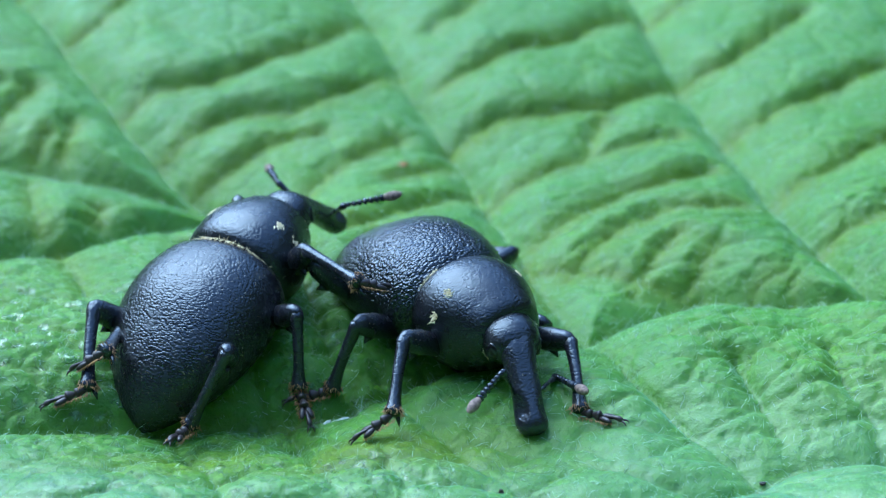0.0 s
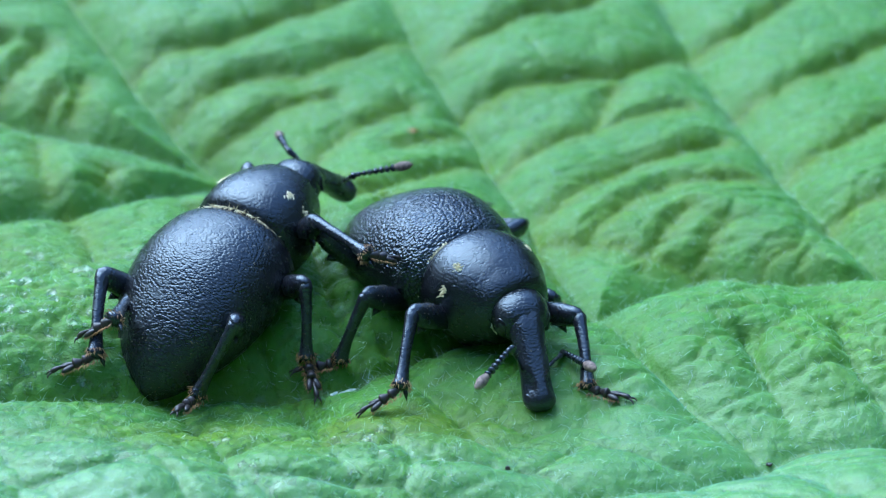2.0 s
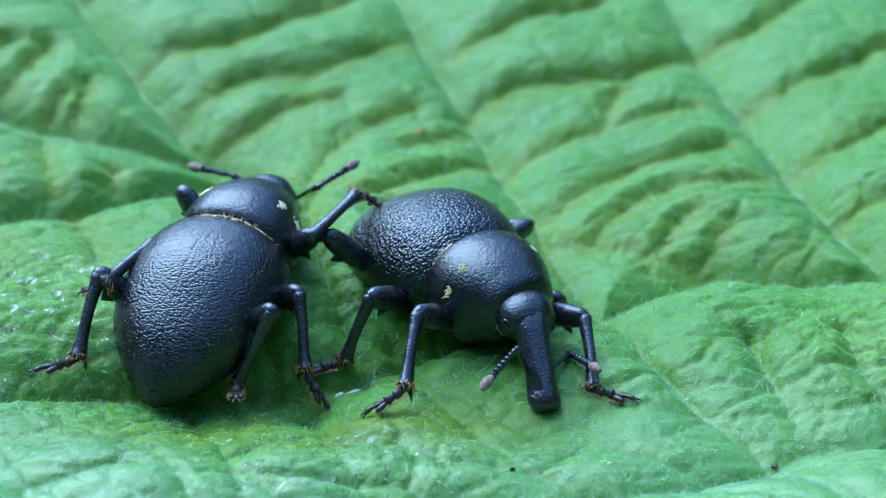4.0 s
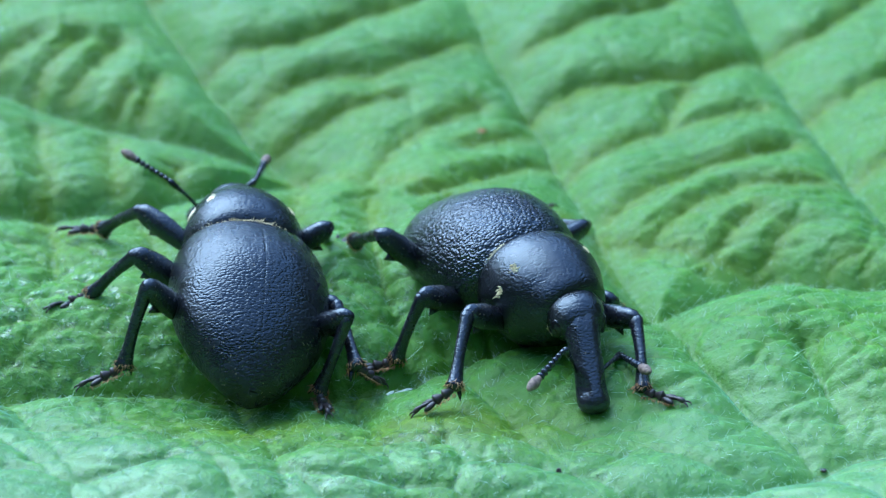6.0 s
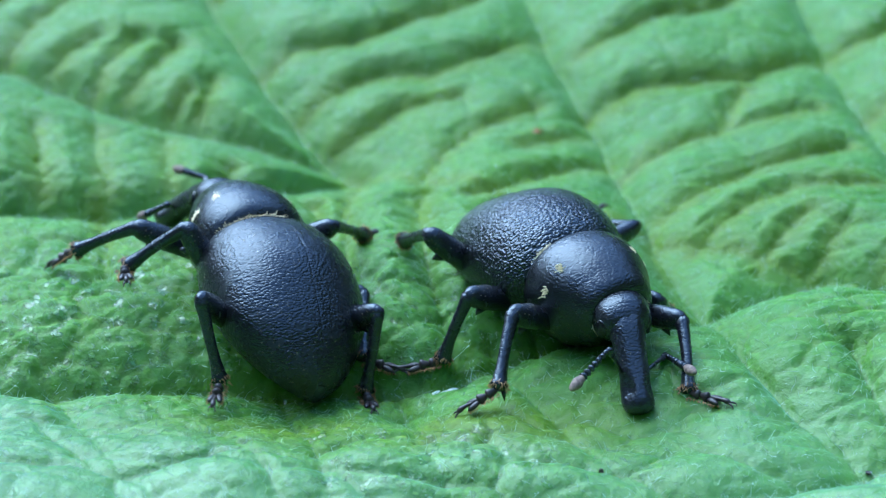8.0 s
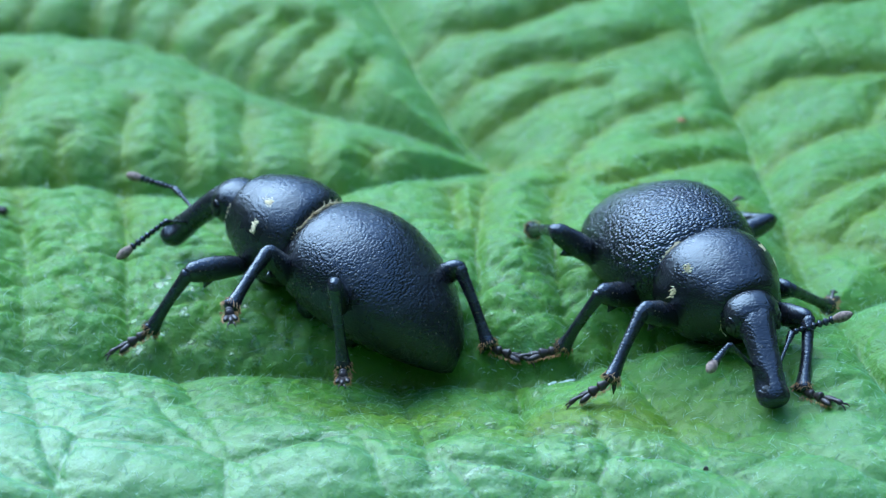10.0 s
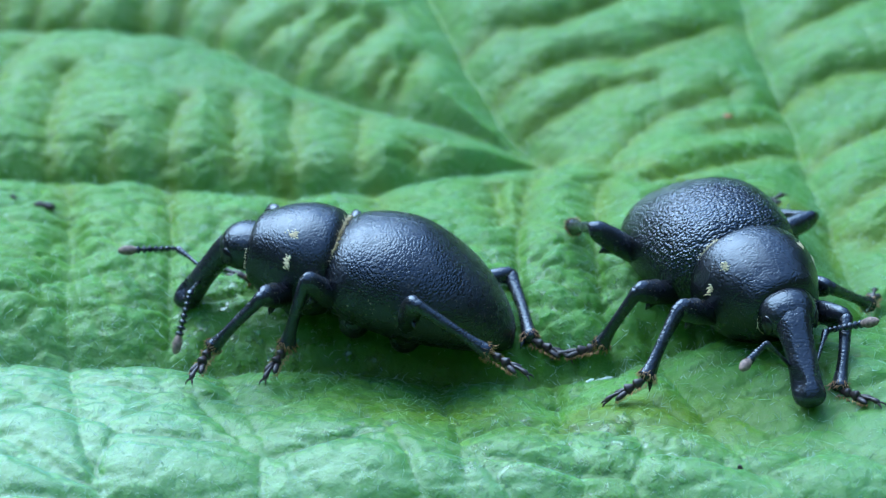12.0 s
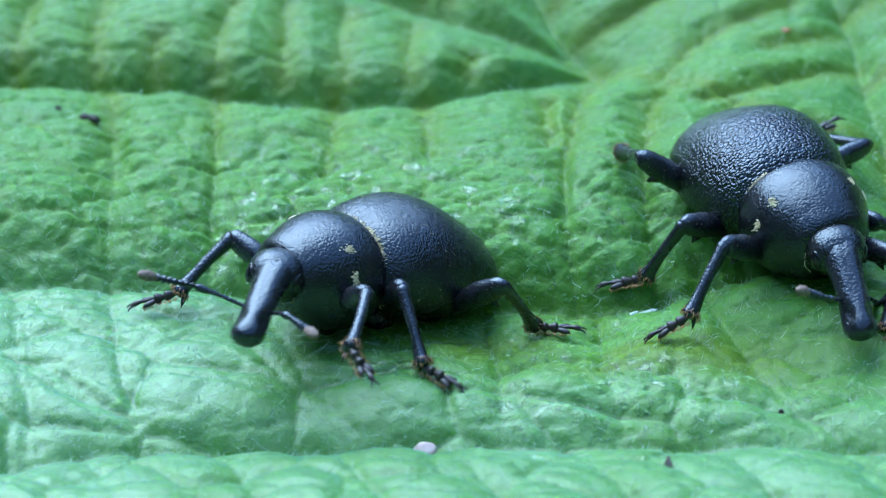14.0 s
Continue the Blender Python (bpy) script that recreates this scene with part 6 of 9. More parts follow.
    walk(turning.legs[1][1], [
        (0, pose(-0.003430, 0.002407, 0.003124, 53.61, -16.43, -161.35)),
        (2.8, pose(-0.003430, 0.002407, 0.003124, 53.61, -16.43, -161.35)),
        (3, pose(-0.003341, 0.002442, 0.003177, 54.99, -19.21, -161.68)),
        (3.25, pose(-0.002994, 0.002549, 0.003371, 47.16, -18.71, -165.26)),
        (3.5, pose(-0.002439, 0.002595, 0.003667, 31.91, -14.10, -173.43)),
        (3.75, pose(-0.001812, 0.002551, 0.003956, 18.94, -7.06, 175.20)),
        (4, pose(-0.001202, 0.002522, 0.004184, 13.49, 1.15, 163.83)),
        (4.25, pose(-0.000633, 0.002531, 0.004360, 13.40, 10.10, 153.61)),
        (4.5, pose(-0.000151, 0.002554, 0.004488, 15.92, 19.42, 144.09)),
        (4.75, pose(0.000179, 0.002583, 0.004567, 18.85, 29.00, 134.16)),
        (5, pose(0.000286, 0.002640, 0.004591, 19.59, 38.70, 122.31)),
        (5.25, pose(0.000172, 0.003672, 0.003955, 12.23, 37.02, 97.48)),
        (5.5, pose(-0.000042, 0.004917, 0.002898, -10.77, 57.89, 72.49)),
        (5.75, pose(-0.000175, 0.004942, 0.002820, -16.57, 59.66, 68.14)),
        (6, pose(-0.000310, 0.004954, 0.002772, -21.07, 60.77, 65.29)),
        (6.25, pose(-0.000415, 0.004956, 0.002748, -23.89, 61.32, 63.83)),
        (6.5, pose(-0.000457, 0.004956, 0.002742, -24.85, 61.46, 63.44)),
        (7, pose(-0.000457, 0.004956, 0.002742, -24.85, 61.46, 63.44)),
        (7.25, pose(-0.000301, 0.004935, 0.002776, -26.05, 62.30, 59.35)),
        (7.5, pose(0.000209, 0.004805, 0.002942, -27.24, 64.88, 48.72)),
        (7.75, pose(0.000639, 0.004130, 0.003551, -3.56, 46.35, 64.89)),
        (8, pose(0.000987, 0.003777, 0.003748, 4.17, 52.99, 66.11)),
        (8.25, pose(0.000951, 0.004454, 0.002684, -5.91, 55.19, 59.89)),
        (8.5, pose(0.000967, 0.005175, 0.001117, 19.55, 78.29, 89.92)),
        (8.75, pose(0.001074, 0.004557, 0.002490, 39.34, 31.92, 106.08)),
        (9, pose(0.000918, 0.004123, 0.003437, 35.79, 16.60, 111.73)),
        (9.25, pose(0.000954, 0.004056, 0.003471, 33.90, 15.38, 107.78)),
        (9.5, pose(0.000977, 0.004008, 0.003470, 32.12, 16.82, 104.69)),
        (9.75, pose(0.000983, 0.003982, 0.003441, 30.18, 21.29, 102.24)),
        (10, pose(0.000968, 0.003987, 0.003390, 28.09, 28.95, 100.23)),
        (10.25, pose(0.000936, 0.004033, 0.003313, 26.20, 39.43, 98.56)),
        (10.5, pose(0.000899, 0.004123, 0.003203, 25.00, 51.55, 97.28)),
        (10.75, pose(0.000874, 0.004245, 0.003055, 24.81, 63.58, 96.56)),
        (11, pose(0.000867, 0.004374, 0.002880, 25.48, 74.05, 96.29)),
        (11.25, pose(0.000875, 0.004479, 0.002705, 25.24, 82.36, 94.82)),
        (11.5, pose(0.000894, 0.004541, 0.002573, -4.29, 88.39, 63.73)),
        (11.75, pose(0.001248, 0.004134, 0.002832, -47.74, 83.91, 8.86)),
        (12, pose(0.001547, 0.003653, 0.003245, -41.14, 81.17, 3.76)),
        (12.25, pose(0.001010, 0.003456, 0.003757, 50.28, 67.86, 124.89)),
        (12.5, pose(0.000553, 0.004061, 0.003655, 51.84, 51.21, 150.07)),
        (12.75, pose(0.000687, 0.003710, 0.003943, 30.33, 36.52, 117.47)),
        (13, pose(0.000764, 0.003430, 0.004107, 22.38, 28.25, 101.84)),
        (13.25, pose(0.001152, 0.003720, 0.004749, 50.67, 46.05, 159.22)),
        (13.5, pose(0.001281, 0.004648, 0.004992, 47.46, 45.28, -173.07)),
        (13.75, pose(0.001474, 0.003725, 0.004220, 44.35, 44.14, 132.11)),
        (14, pose(0.001380, 0.003880, 0.003339, 20.43, 46.21, 81.34)),
    ])
    walk(turning.legs[1][2], [
        (0, pose(-0.006520, 0.001364, 0.004086, 16.90, 26.23, 116.13)),
        (2.8, pose(-0.006520, 0.001364, 0.004086, 16.90, 26.23, 116.13)),
        (3, pose(-0.006389, 0.001433, 0.004296, 17.12, 27.02, 114.12)),
        (3.25, pose(-0.006109, 0.001730, 0.004462, 17.68, 29.92, 106.24)),
        (3.5, pose(-0.005715, 0.002217, 0.004495, 17.25, 33.50, 93.97)),
        (3.75, pose(-0.005175, 0.002834, 0.004374, 14.95, 36.41, 80.03)),
        (4, pose(-0.004466, 0.003469, 0.004116, 11.24, 38.31, 66.70)),
        (4.25, pose(-0.003632, 0.004019, 0.003764, 7.04, 39.66, 54.89)),
        (4.5, pose(-0.002748, 0.004435, 0.003357, 2.96, 41.24, 44.61)),
        (4.75, pose(-0.001893, 0.004716, 0.002918, -0.74, 44.05, 35.79)),
        (5, pose(-0.001133, 0.004883, 0.002465, -4.11, 49.83, 29.04)),
        (5.25, pose(-0.000181, 0.006364, 0.001908, 5.45, 40.12, 91.06)),
        (5.5, pose(0.000501, 0.006640, 0.000018, 9.74, 7.72, 118.79)),
        (5.75, pose(0.000465, 0.006536, -0.000115, 10.68, 10.18, 117.81)),
        (6, pose(0.000384, 0.006462, -0.000195, 11.55, 13.42, 116.70)),
        (6.25, pose(0.000305, 0.006421, -0.000234, 12.20, 16.28, 115.82)),
        (6.5, pose(0.000269, 0.006409, -0.000245, 12.45, 17.51, 115.47)),
        (7, pose(0.000269, 0.006409, -0.000245, 12.45, 17.51, 115.47)),
        (7.25, pose(0.000504, 0.006294, -0.000234, 11.91, 18.48, 113.22)),
        (7.5, pose(0.001161, 0.005890, -0.000136, 10.39, 22.26, 106.12)),
        (7.75, pose(0.001635, 0.006255, 0.001091, 17.43, 0.02, 140.19)),
        (8, pose(0.001816, 0.005648, 0.001033, 19.83, -10.16, 160.14)),
        (8.25, pose(0.001925, 0.006133, -0.000107, 23.18, -1.85, 146.59)),
        (8.5, pose(0.000968, 0.005865, -0.002212, 21.59, 28.47, 114.60)),
        (8.75, pose(0.000275, 0.007330, 0.000693, 21.20, 3.56, 121.03)),
        (9, pose(-0.000288, 0.007150, 0.002466, 19.85, -11.22, 125.79)),
        (9.25, pose(-0.000047, 0.007178, 0.002570, 19.79, -12.72, 125.71)),
        (9.5, pose(0.000152, 0.007156, 0.002486, 19.68, -12.83, 125.97)),
        (9.75, pose(0.000312, 0.007078, 0.002207, 19.57, -12.31, 126.26)),
        (10, pose(0.000439, 0.006914, 0.001744, 19.50, -11.62, 125.88)),
        (10.25, pose(0.000545, 0.006629, 0.001153, 19.42, -10.12, 123.85)),
        (10.5, pose(0.000631, 0.006220, 0.000540, 19.22, -6.10, 120.11)),
        (10.75, pose(0.000701, 0.005748, 0.000010, 18.93, 1.01, 115.99)),
        (11, pose(0.000764, 0.005303, -0.000389, 18.82, 9.62, 112.64)),
        (11.25, pose(0.000837, 0.004930, -0.000665, 18.99, 17.47, 110.20)),
        (11.5, pose(0.000937, 0.004627, -0.000826, 19.19, 22.83, 108.29)),
        (11.75, pose(0.001604, 0.004190, -0.000549, 14.71, 26.03, 95.64)),
        (12, pose(0.002068, 0.003687, -0.000115, 8.53, 27.55, 76.68)),
        (12.25, pose(0.000278, 0.004507, 0.000608, 11.04, 4.53, 90.36)),
        (12.5, pose(-0.001293, 0.005124, 0.001005, 16.88, 19.64, 117.26)),
        (12.75, pose(-0.000573, 0.006134, 0.001920, 22.57, 46.25, 152.83)),
        (13, pose(0.000149, 0.006362, 0.002498, 11.79, 53.98, 179.97)),
        (13.25, pose(-0.001054, 0.004557, 0.002301, 4.01, -7.94, 173.45)),
        (13.5, pose(-0.001094, 0.004359, 0.002577, -0.89, -6.45, -177.33)),
        (13.75, pose(-0.000162, 0.005536, 0.001853, 19.78, -28.02, 114.57)),
        (14, pose(0.001735, 0.006206, 0.000885, 17.54, 9.37, 106.40)),
    ])
    walk(turning.legs[2][0], [
        (0, pose(-0.002695, 0.001746, 0.000790, 10.23, -56.84, 140.05)),
        (2.8, pose(-0.002695, 0.001746, 0.000790, 10.23, -56.84, 140.05)),
        (3, pose(-0.002694, 0.001745, 0.000788, 10.69, -57.09, 138.70)),
        (3.25, pose(-0.002691, 0.001742, 0.000781, 11.44, -57.22, 135.83)),
        (3.5, pose(-0.002687, 0.001736, 0.000771, 12.07, -57.15, 132.25)),
        (3.75, pose(-0.002684, 0.001730, 0.000760, 12.26, -56.82, 128.76)),
        (4, pose(-0.002682, 0.001725, 0.000753, 11.90, -55.98, 125.87)),
        (4.25, pose(-0.002682, 0.001722, 0.000754, 11.12, -54.37, 123.56)),
        (4.5, pose(-0.002683, 0.001723, 0.000759, 10.29, -51.95, 121.42)),
        (4.75, pose(-0.002685, 0.001724, 0.000765, 9.80, -48.99, 119.15)),
        (5, pose(-0.002687, 0.001724, 0.000769, 10.02, -45.99, 116.85)),
        (5.25, pose(-0.002683, 0.001710, 0.000759, 11.61, -43.27, 113.36)),
        (5.5, pose(-0.002681, 0.001700, 0.000754, 13.24, -40.86, 111.09)),
        (5.75, pose(-0.002684, 0.001710, 0.000764, 14.99, -40.25, 111.54)),
        (6, pose(-0.002691, 0.001727, 0.000779, 17.09, -39.94, 112.71)),
        (6.25, pose(-0.002697, 0.001744, 0.000794, 18.86, -39.77, 113.88)),
        (6.5, pose(-0.002700, 0.001751, 0.000801, 19.61, -39.72, 114.41)),
        (7, pose(-0.002700, 0.001751, 0.000801, 19.61, -39.72, 114.41)),
        (7.25, pose(-0.002698, 0.001746, 0.000796, 19.06, -40.20, 112.22)),
        (7.5, pose(-0.002700, 0.001749, 0.000799, 17.78, -40.89, 107.23)),
        (7.75, pose(-0.002687, 0.001708, 0.000757, 21.28, -44.09, 106.61)),
        (8, pose(-0.002695, 0.001739, 0.000791, 22.51, -36.05, 112.73)),
        (8.25, pose(-0.002696, 0.001735, 0.000788, 26.16, -36.43, 106.49)),
        (8.5, pose(-0.002697, 0.001731, 0.000786, 27.70, -36.28, 98.36)),
        (8.75, pose(-0.002699, 0.001728, 0.000782, 26.19, -40.13, 93.18)),
        (9, pose(-0.002700, 0.001737, 0.000788, 25.34, -43.90, 90.07)),
        (9.25, pose(-0.002700, 0.001731, 0.000781, 26.27, -45.60, 89.17)),
        (9.5, pose(-0.002700, 0.001719, 0.000767, 27.33, -46.96, 89.40)),
        (9.75, pose(-0.002700, 0.001706, 0.000752, 28.22, -47.76, 90.64)),
        (10, pose(-0.002697, 0.001697, 0.000741, 28.71, -47.93, 92.73)),
        (10.25, pose(-0.002695, 0.001694, 0.000739, 28.73, -47.47, 95.44)),
        (10.5, pose(-0.002692, 0.001698, 0.000745, 28.34, -46.52, 98.52)),
        (10.75, pose(-0.002691, 0.001707, 0.000756, 27.66, -45.22, 101.69)),
        (11, pose(-0.002691, 0.001717, 0.000768, 26.82, -43.76, 104.68)),
        (11.25, pose(-0.002693, 0.001726, 0.000777, 25.92, -42.31, 107.25)),
        (11.5, pose(-0.002693, 0.001729, 0.000780, 25.05, -41.06, 109.23)),
        (11.75, pose(-0.002696, 0.001727, 0.000778, 21.79, -43.01, 100.44)),
        (12, pose(-0.002662, 0.002219, 0.000989, 16.11, -42.30, 102.66)),
        (12.25, pose(-0.002592, 0.002604, 0.001084, 20.46, -46.32, 115.70)),
        (12.5, pose(-0.002555, 0.002847, 0.001174, 24.54, -46.12, 132.32)),
        (12.75, pose(-0.002578, 0.002866, 0.001195, 25.75, -53.24, 123.03)),
        (13, pose(-0.002624, 0.002941, 0.001307, 22.50, -52.19, 116.56)),
        (13.25, pose(-0.002634, 0.002958, 0.001354, 30.04, -60.02, 114.43)),
        (13.5, pose(-0.002649, 0.002962, 0.001389, 36.56, -63.84, 115.84)),
        (13.75, pose(-0.002615, 0.002650, 0.001135, 37.57, -52.41, 92.21)),
        (14, pose(-0.002642, 0.002462, 0.001086, 27.17, -37.08, 84.25)),
    ])
    walk(turning.legs[2][1], [
        (0, pose(-0.004526, 0.003280, 0.004447, 29.59, 25.81, -156.64)),
        (2.8, pose(-0.004526, 0.003280, 0.004447, 29.59, 25.81, -156.64)),
        (3, pose(-0.004477, 0.003311, 0.004455, 29.60, 24.46, -157.01)),
        (3.25, pose(-0.004388, 0.003390, 0.004454, 29.56, 25.15, -159.83)),
        (3.5, pose(-0.004280, 0.003490, 0.004440, 29.34, 28.50, -165.09)),
        (3.75, pose(-0.004180, 0.003594, 0.004416, 28.83, 34.44, -172.43)),
        (4, pose(-0.004113, 0.003705, 0.004374, 27.98, 42.41, 178.73)),
        (4.25, pose(-0.004088, 0.003843, 0.004304, 26.80, 51.34, 169.26)),
        (4.5, pose(-0.004087, 0.004021, 0.004199, 25.48, 59.99, 160.19)),
        (4.75, pose(-0.004081, 0.004227, 0.004062, 24.63, 67.46, 152.83)),
        (5, pose(-0.004057, 0.004431, 0.003911, 25.90, 73.20, 149.35)),
        (5.25, pose(-0.003944, 0.004630, 0.003753, 25.99, 77.13, 144.07)),
        (5.5, pose(-0.003869, 0.004782, 0.003611, 31.76, 78.65, 147.52)),
        (5.75, pose(-0.003908, 0.004811, 0.003586, 39.30, 76.58, 157.28)),
        (6, pose(-0.003984, 0.004817, 0.003583, 40.41, 73.96, 160.77)),
        (6.25, pose(-0.004056, 0.004813, 0.003589, 39.18, 71.72, 161.30)),
        (6.5, pose(-0.004089, 0.004810, 0.003592, 38.34, 70.77, 161.14)),
        (7, pose(-0.004089, 0.004810, 0.003592, 38.34, 70.77, 161.14)),
        (7.25, pose(-0.003960, 0.004835, 0.003616, 40.65, 73.84, 160.70)),
        (7.5, pose(-0.003678, 0.004903, 0.003659, 45.84, 82.34, 157.58)),
        (7.75, pose(-0.003584, 0.004714, 0.003796, 69.28, 70.14, -166.35)),
        (8, pose(-0.004060, 0.004996, 0.003362, 83.75, 58.06, -137.87)),
        (8.25, pose(-0.003693, 0.005105, 0.003383, 87.90, 64.35, -145.09)),
        (8.5, pose(-0.003209, 0.005214, 0.003371, 97.39, 68.81, -147.35)),
        (8.75, pose(-0.002884, 0.005063, 0.003597, 91.98, 68.29, -155.10)),
        (9, pose(-0.002704, 0.004885, 0.003817, 85.75, 67.38, -160.97)),
        (9.25, pose(-0.002656, 0.004787, 0.003902, 84.03, 68.16, -163.27)),
        (9.5, pose(-0.002669, 0.004700, 0.003959, 78.87, 68.16, -167.75)),
        (9.75, pose(-0.002732, 0.004642, 0.003986, 72.24, 67.23, -172.63)),
        (10, pose(-0.002837, 0.004621, 0.003984, 66.13, 65.45, -176.15)),
        (10.25, pose(-0.002975, 0.004634, 0.003958, 61.67, 63.14, -177.50)),
        (10.5, pose(-0.003138, 0.004671, 0.003915, 59.01, 60.61, -176.78)),
        (10.75, pose(-0.003314, 0.004720, 0.003856, 57.87, 58.06, -174.48)),
        (11, pose(-0.003491, 0.004769, 0.003789, 57.82, 55.50, -171.15)),
        (11.25, pose(-0.003650, 0.004811, 0.003717, 58.46, 52.84, -167.22)),
        (11.5, pose(-0.003777, 0.004839, 0.003649, 59.41, 49.91, -163.00)),
        (11.75, pose(-0.003275, 0.004868, 0.003758, 47.86, 23.62, -175.95)),
        (12, pose(-0.003370, 0.005371, 0.003928, 47.78, 23.39, -179.49)),
        (12.25, pose(-0.003900, 0.005322, 0.004243, 27.31, 20.07, 152.96)),
        (12.5, pose(-0.004593, 0.005086, 0.004322, 2.22, 32.46, 133.62)),
        (12.75, pose(-0.004003, 0.005058, 0.004694, 26.69, 47.27, 165.13)),
        (13, pose(-0.003822, 0.005336, 0.004758, 45.59, 55.43, -168.49)),
        (13.25, pose(-0.003537, 0.004945, 0.005137, 35.81, 42.56, -166.02)),
        (13.5, pose(-0.003488, 0.004695, 0.005310, 27.84, 43.17, -173.20)),
        (13.75, pose(-0.002718, 0.005313, 0.004597, 42.45, 40.07, -177.50)),
        (14, pose(-0.002293, 0.005929, 0.003719, 62.55, 39.97, -173.16)),
    ])
    walk(turning.legs[2][2], [
        (0, pose(-0.007673, 0.001921, 0.002789, 8.61, 1.30, 138.27)),
        (2.8, pose(-0.007673, 0.001921, 0.002789, 8.61, 1.30, 138.27)),
        (3, pose(-0.007668, 0.001957, 0.002878, 8.83, 0.33, 136.86)),
        (3.25, pose(-0.007623, 0.002201, 0.002835, 8.58, -1.31, 135.81)),
        (3.5, pose(-0.007514, 0.002628, 0.002623, 7.82, -3.59, 136.08)),
        (3.75, pose(-0.007293, 0.003180, 0.002262, 6.72, -6.24, 138.34)),
        (4, pose(-0.006924, 0.003767, 0.001806, 5.69, -7.96, 142.25)),
        (4.25, pose(-0.006426, 0.004286, 0.001331, 5.24, -7.23, 145.63)),
        (4.5, pose(-0.005879, 0.004666, 0.000901, 5.50, -3.99, 146.39)),
        (4.75, pose(-0.005380, 0.004894, 0.000545, 6.27, 0.76, 144.17)),
        (5, pose(-0.005004, 0.004992, 0.000266, 7.36, 6.11, 139.25)),
        (5.25, pose(-0.004631, 0.005128, 0.000041, 8.96, 10.87, 127.53)),
        (5.5, pose(-0.004502, 0.005184, -0.000122, 9.56, 17.14, 116.78)),
        (5.75, pose(-0.004723, 0.005152, -0.000118, 9.81, 22.31, 111.80)),
        (6, pose(-0.004977, 0.005163, -0.000076, 9.72, 28.11, 106.48)),
        (6.25, pose(-0.005188, 0.005196, -0.000027, 9.34, 32.93, 101.91)),
        (6.5, pose(-0.005276, 0.005216, -0.000003, 9.09, 34.94, 99.93)),
        (7, pose(-0.005276, 0.005216, -0.000003, 9.09, 34.94, 99.93)),
        (7.25, pose(-0.004961, 0.005185, -0.000042, 9.24, 34.78, 100.43)),
        (7.5, pose(-0.004147, 0.005096, -0.000115, 9.08, 34.89, 99.12)),
        (7.75, pose(-0.004841, 0.004409, 0.000215, 15.19, 0.54, 122.42)),
        (8, pose(-0.005554, 0.003645, 0.000130, 19.82, 2.32, 147.85)),
        (8.25, pose(-0.005045, 0.004161, -0.000050, 23.10, 6.49, 144.22)),
        (8.5, pose(-0.004368, 0.004472, -0.000180, 25.98, 13.20, 142.40)),
        (8.75, pose(-0.004162, 0.004470, 0.000059, 22.47, 11.67, 131.79)),
        (9, pose(-0.004088, 0.004407, 0.000302, 19.33, 7.74, 123.64)),
        (9.25, pose(-0.004013, 0.004379, 0.000367, 18.96, 3.11, 119.66)),
        (9.5, pose(-0.004053, 0.004400, 0.000424, 18.90, -1.77, 117.51)),
        (9.75, pose(-0.004194, 0.004453, 0.000474, 19.08, -6.40, 116.99)),
        (10, pose(-0.004415, 0.004515, 0.000520, 19.38, -10.20, 117.97)),
        (10.25, pose(-0.004694, 0.004559, 0.000561, 19.63, -12.75, 120.42)),
        (10.5, pose(-0.005003, 0.004566, 0.000596, 19.65, -13.79, 124.26)),
        (10.75, pose(-0.005319, 0.004526, 0.000625, 19.35, -13.32, 129.22)),
        (11, pose(-0.005622, 0.004438, 0.000650, 18.73, -11.60, 134.81)),
        (11.25, pose(-0.005894, 0.004302, 0.000683, 17.90, -9.09, 140.39)),
        (11.5, pose(-0.006122, 0.004122, 0.000736, 16.95, -6.30, 145.38)),
        (11.75, pose(-0.006755, 0.004622, 0.002232, 14.92, -4.96, 143.65)),
        (12, pose(-0.006865, 0.005340, 0.002417, 12.13, 9.03, 156.56)),
        (12.25, pose(-0.007086, 0.006948, 0.002936, 13.62, 15.81, 169.15)),
        (12.5, pose(-0.006810, 0.007412, 0.002278, 15.05, 24.29, -176.91)),
        (12.75, pose(-0.006500, 0.005721, 0.001897, 10.34, 3.03, 177.08)),
        (13, pose(-0.005939, 0.004905, 0.001622, 10.36, -2.96, 151.54)),
        (13.25, pose(-0.006259, 0.004268, 0.002562, 12.69, -12.63, 142.01)),
        (13.5, pose(-0.006246, 0.004366, 0.002705, 14.71, -9.55, 141.50)),
        (13.75, pose(-0.005629, 0.005186, 0.002145, 15.93, -13.01, 129.64)),
        (14, pose(-0.005190, 0.005581, 0.001273, 14.06, -7.83, 129.06)),
    ])
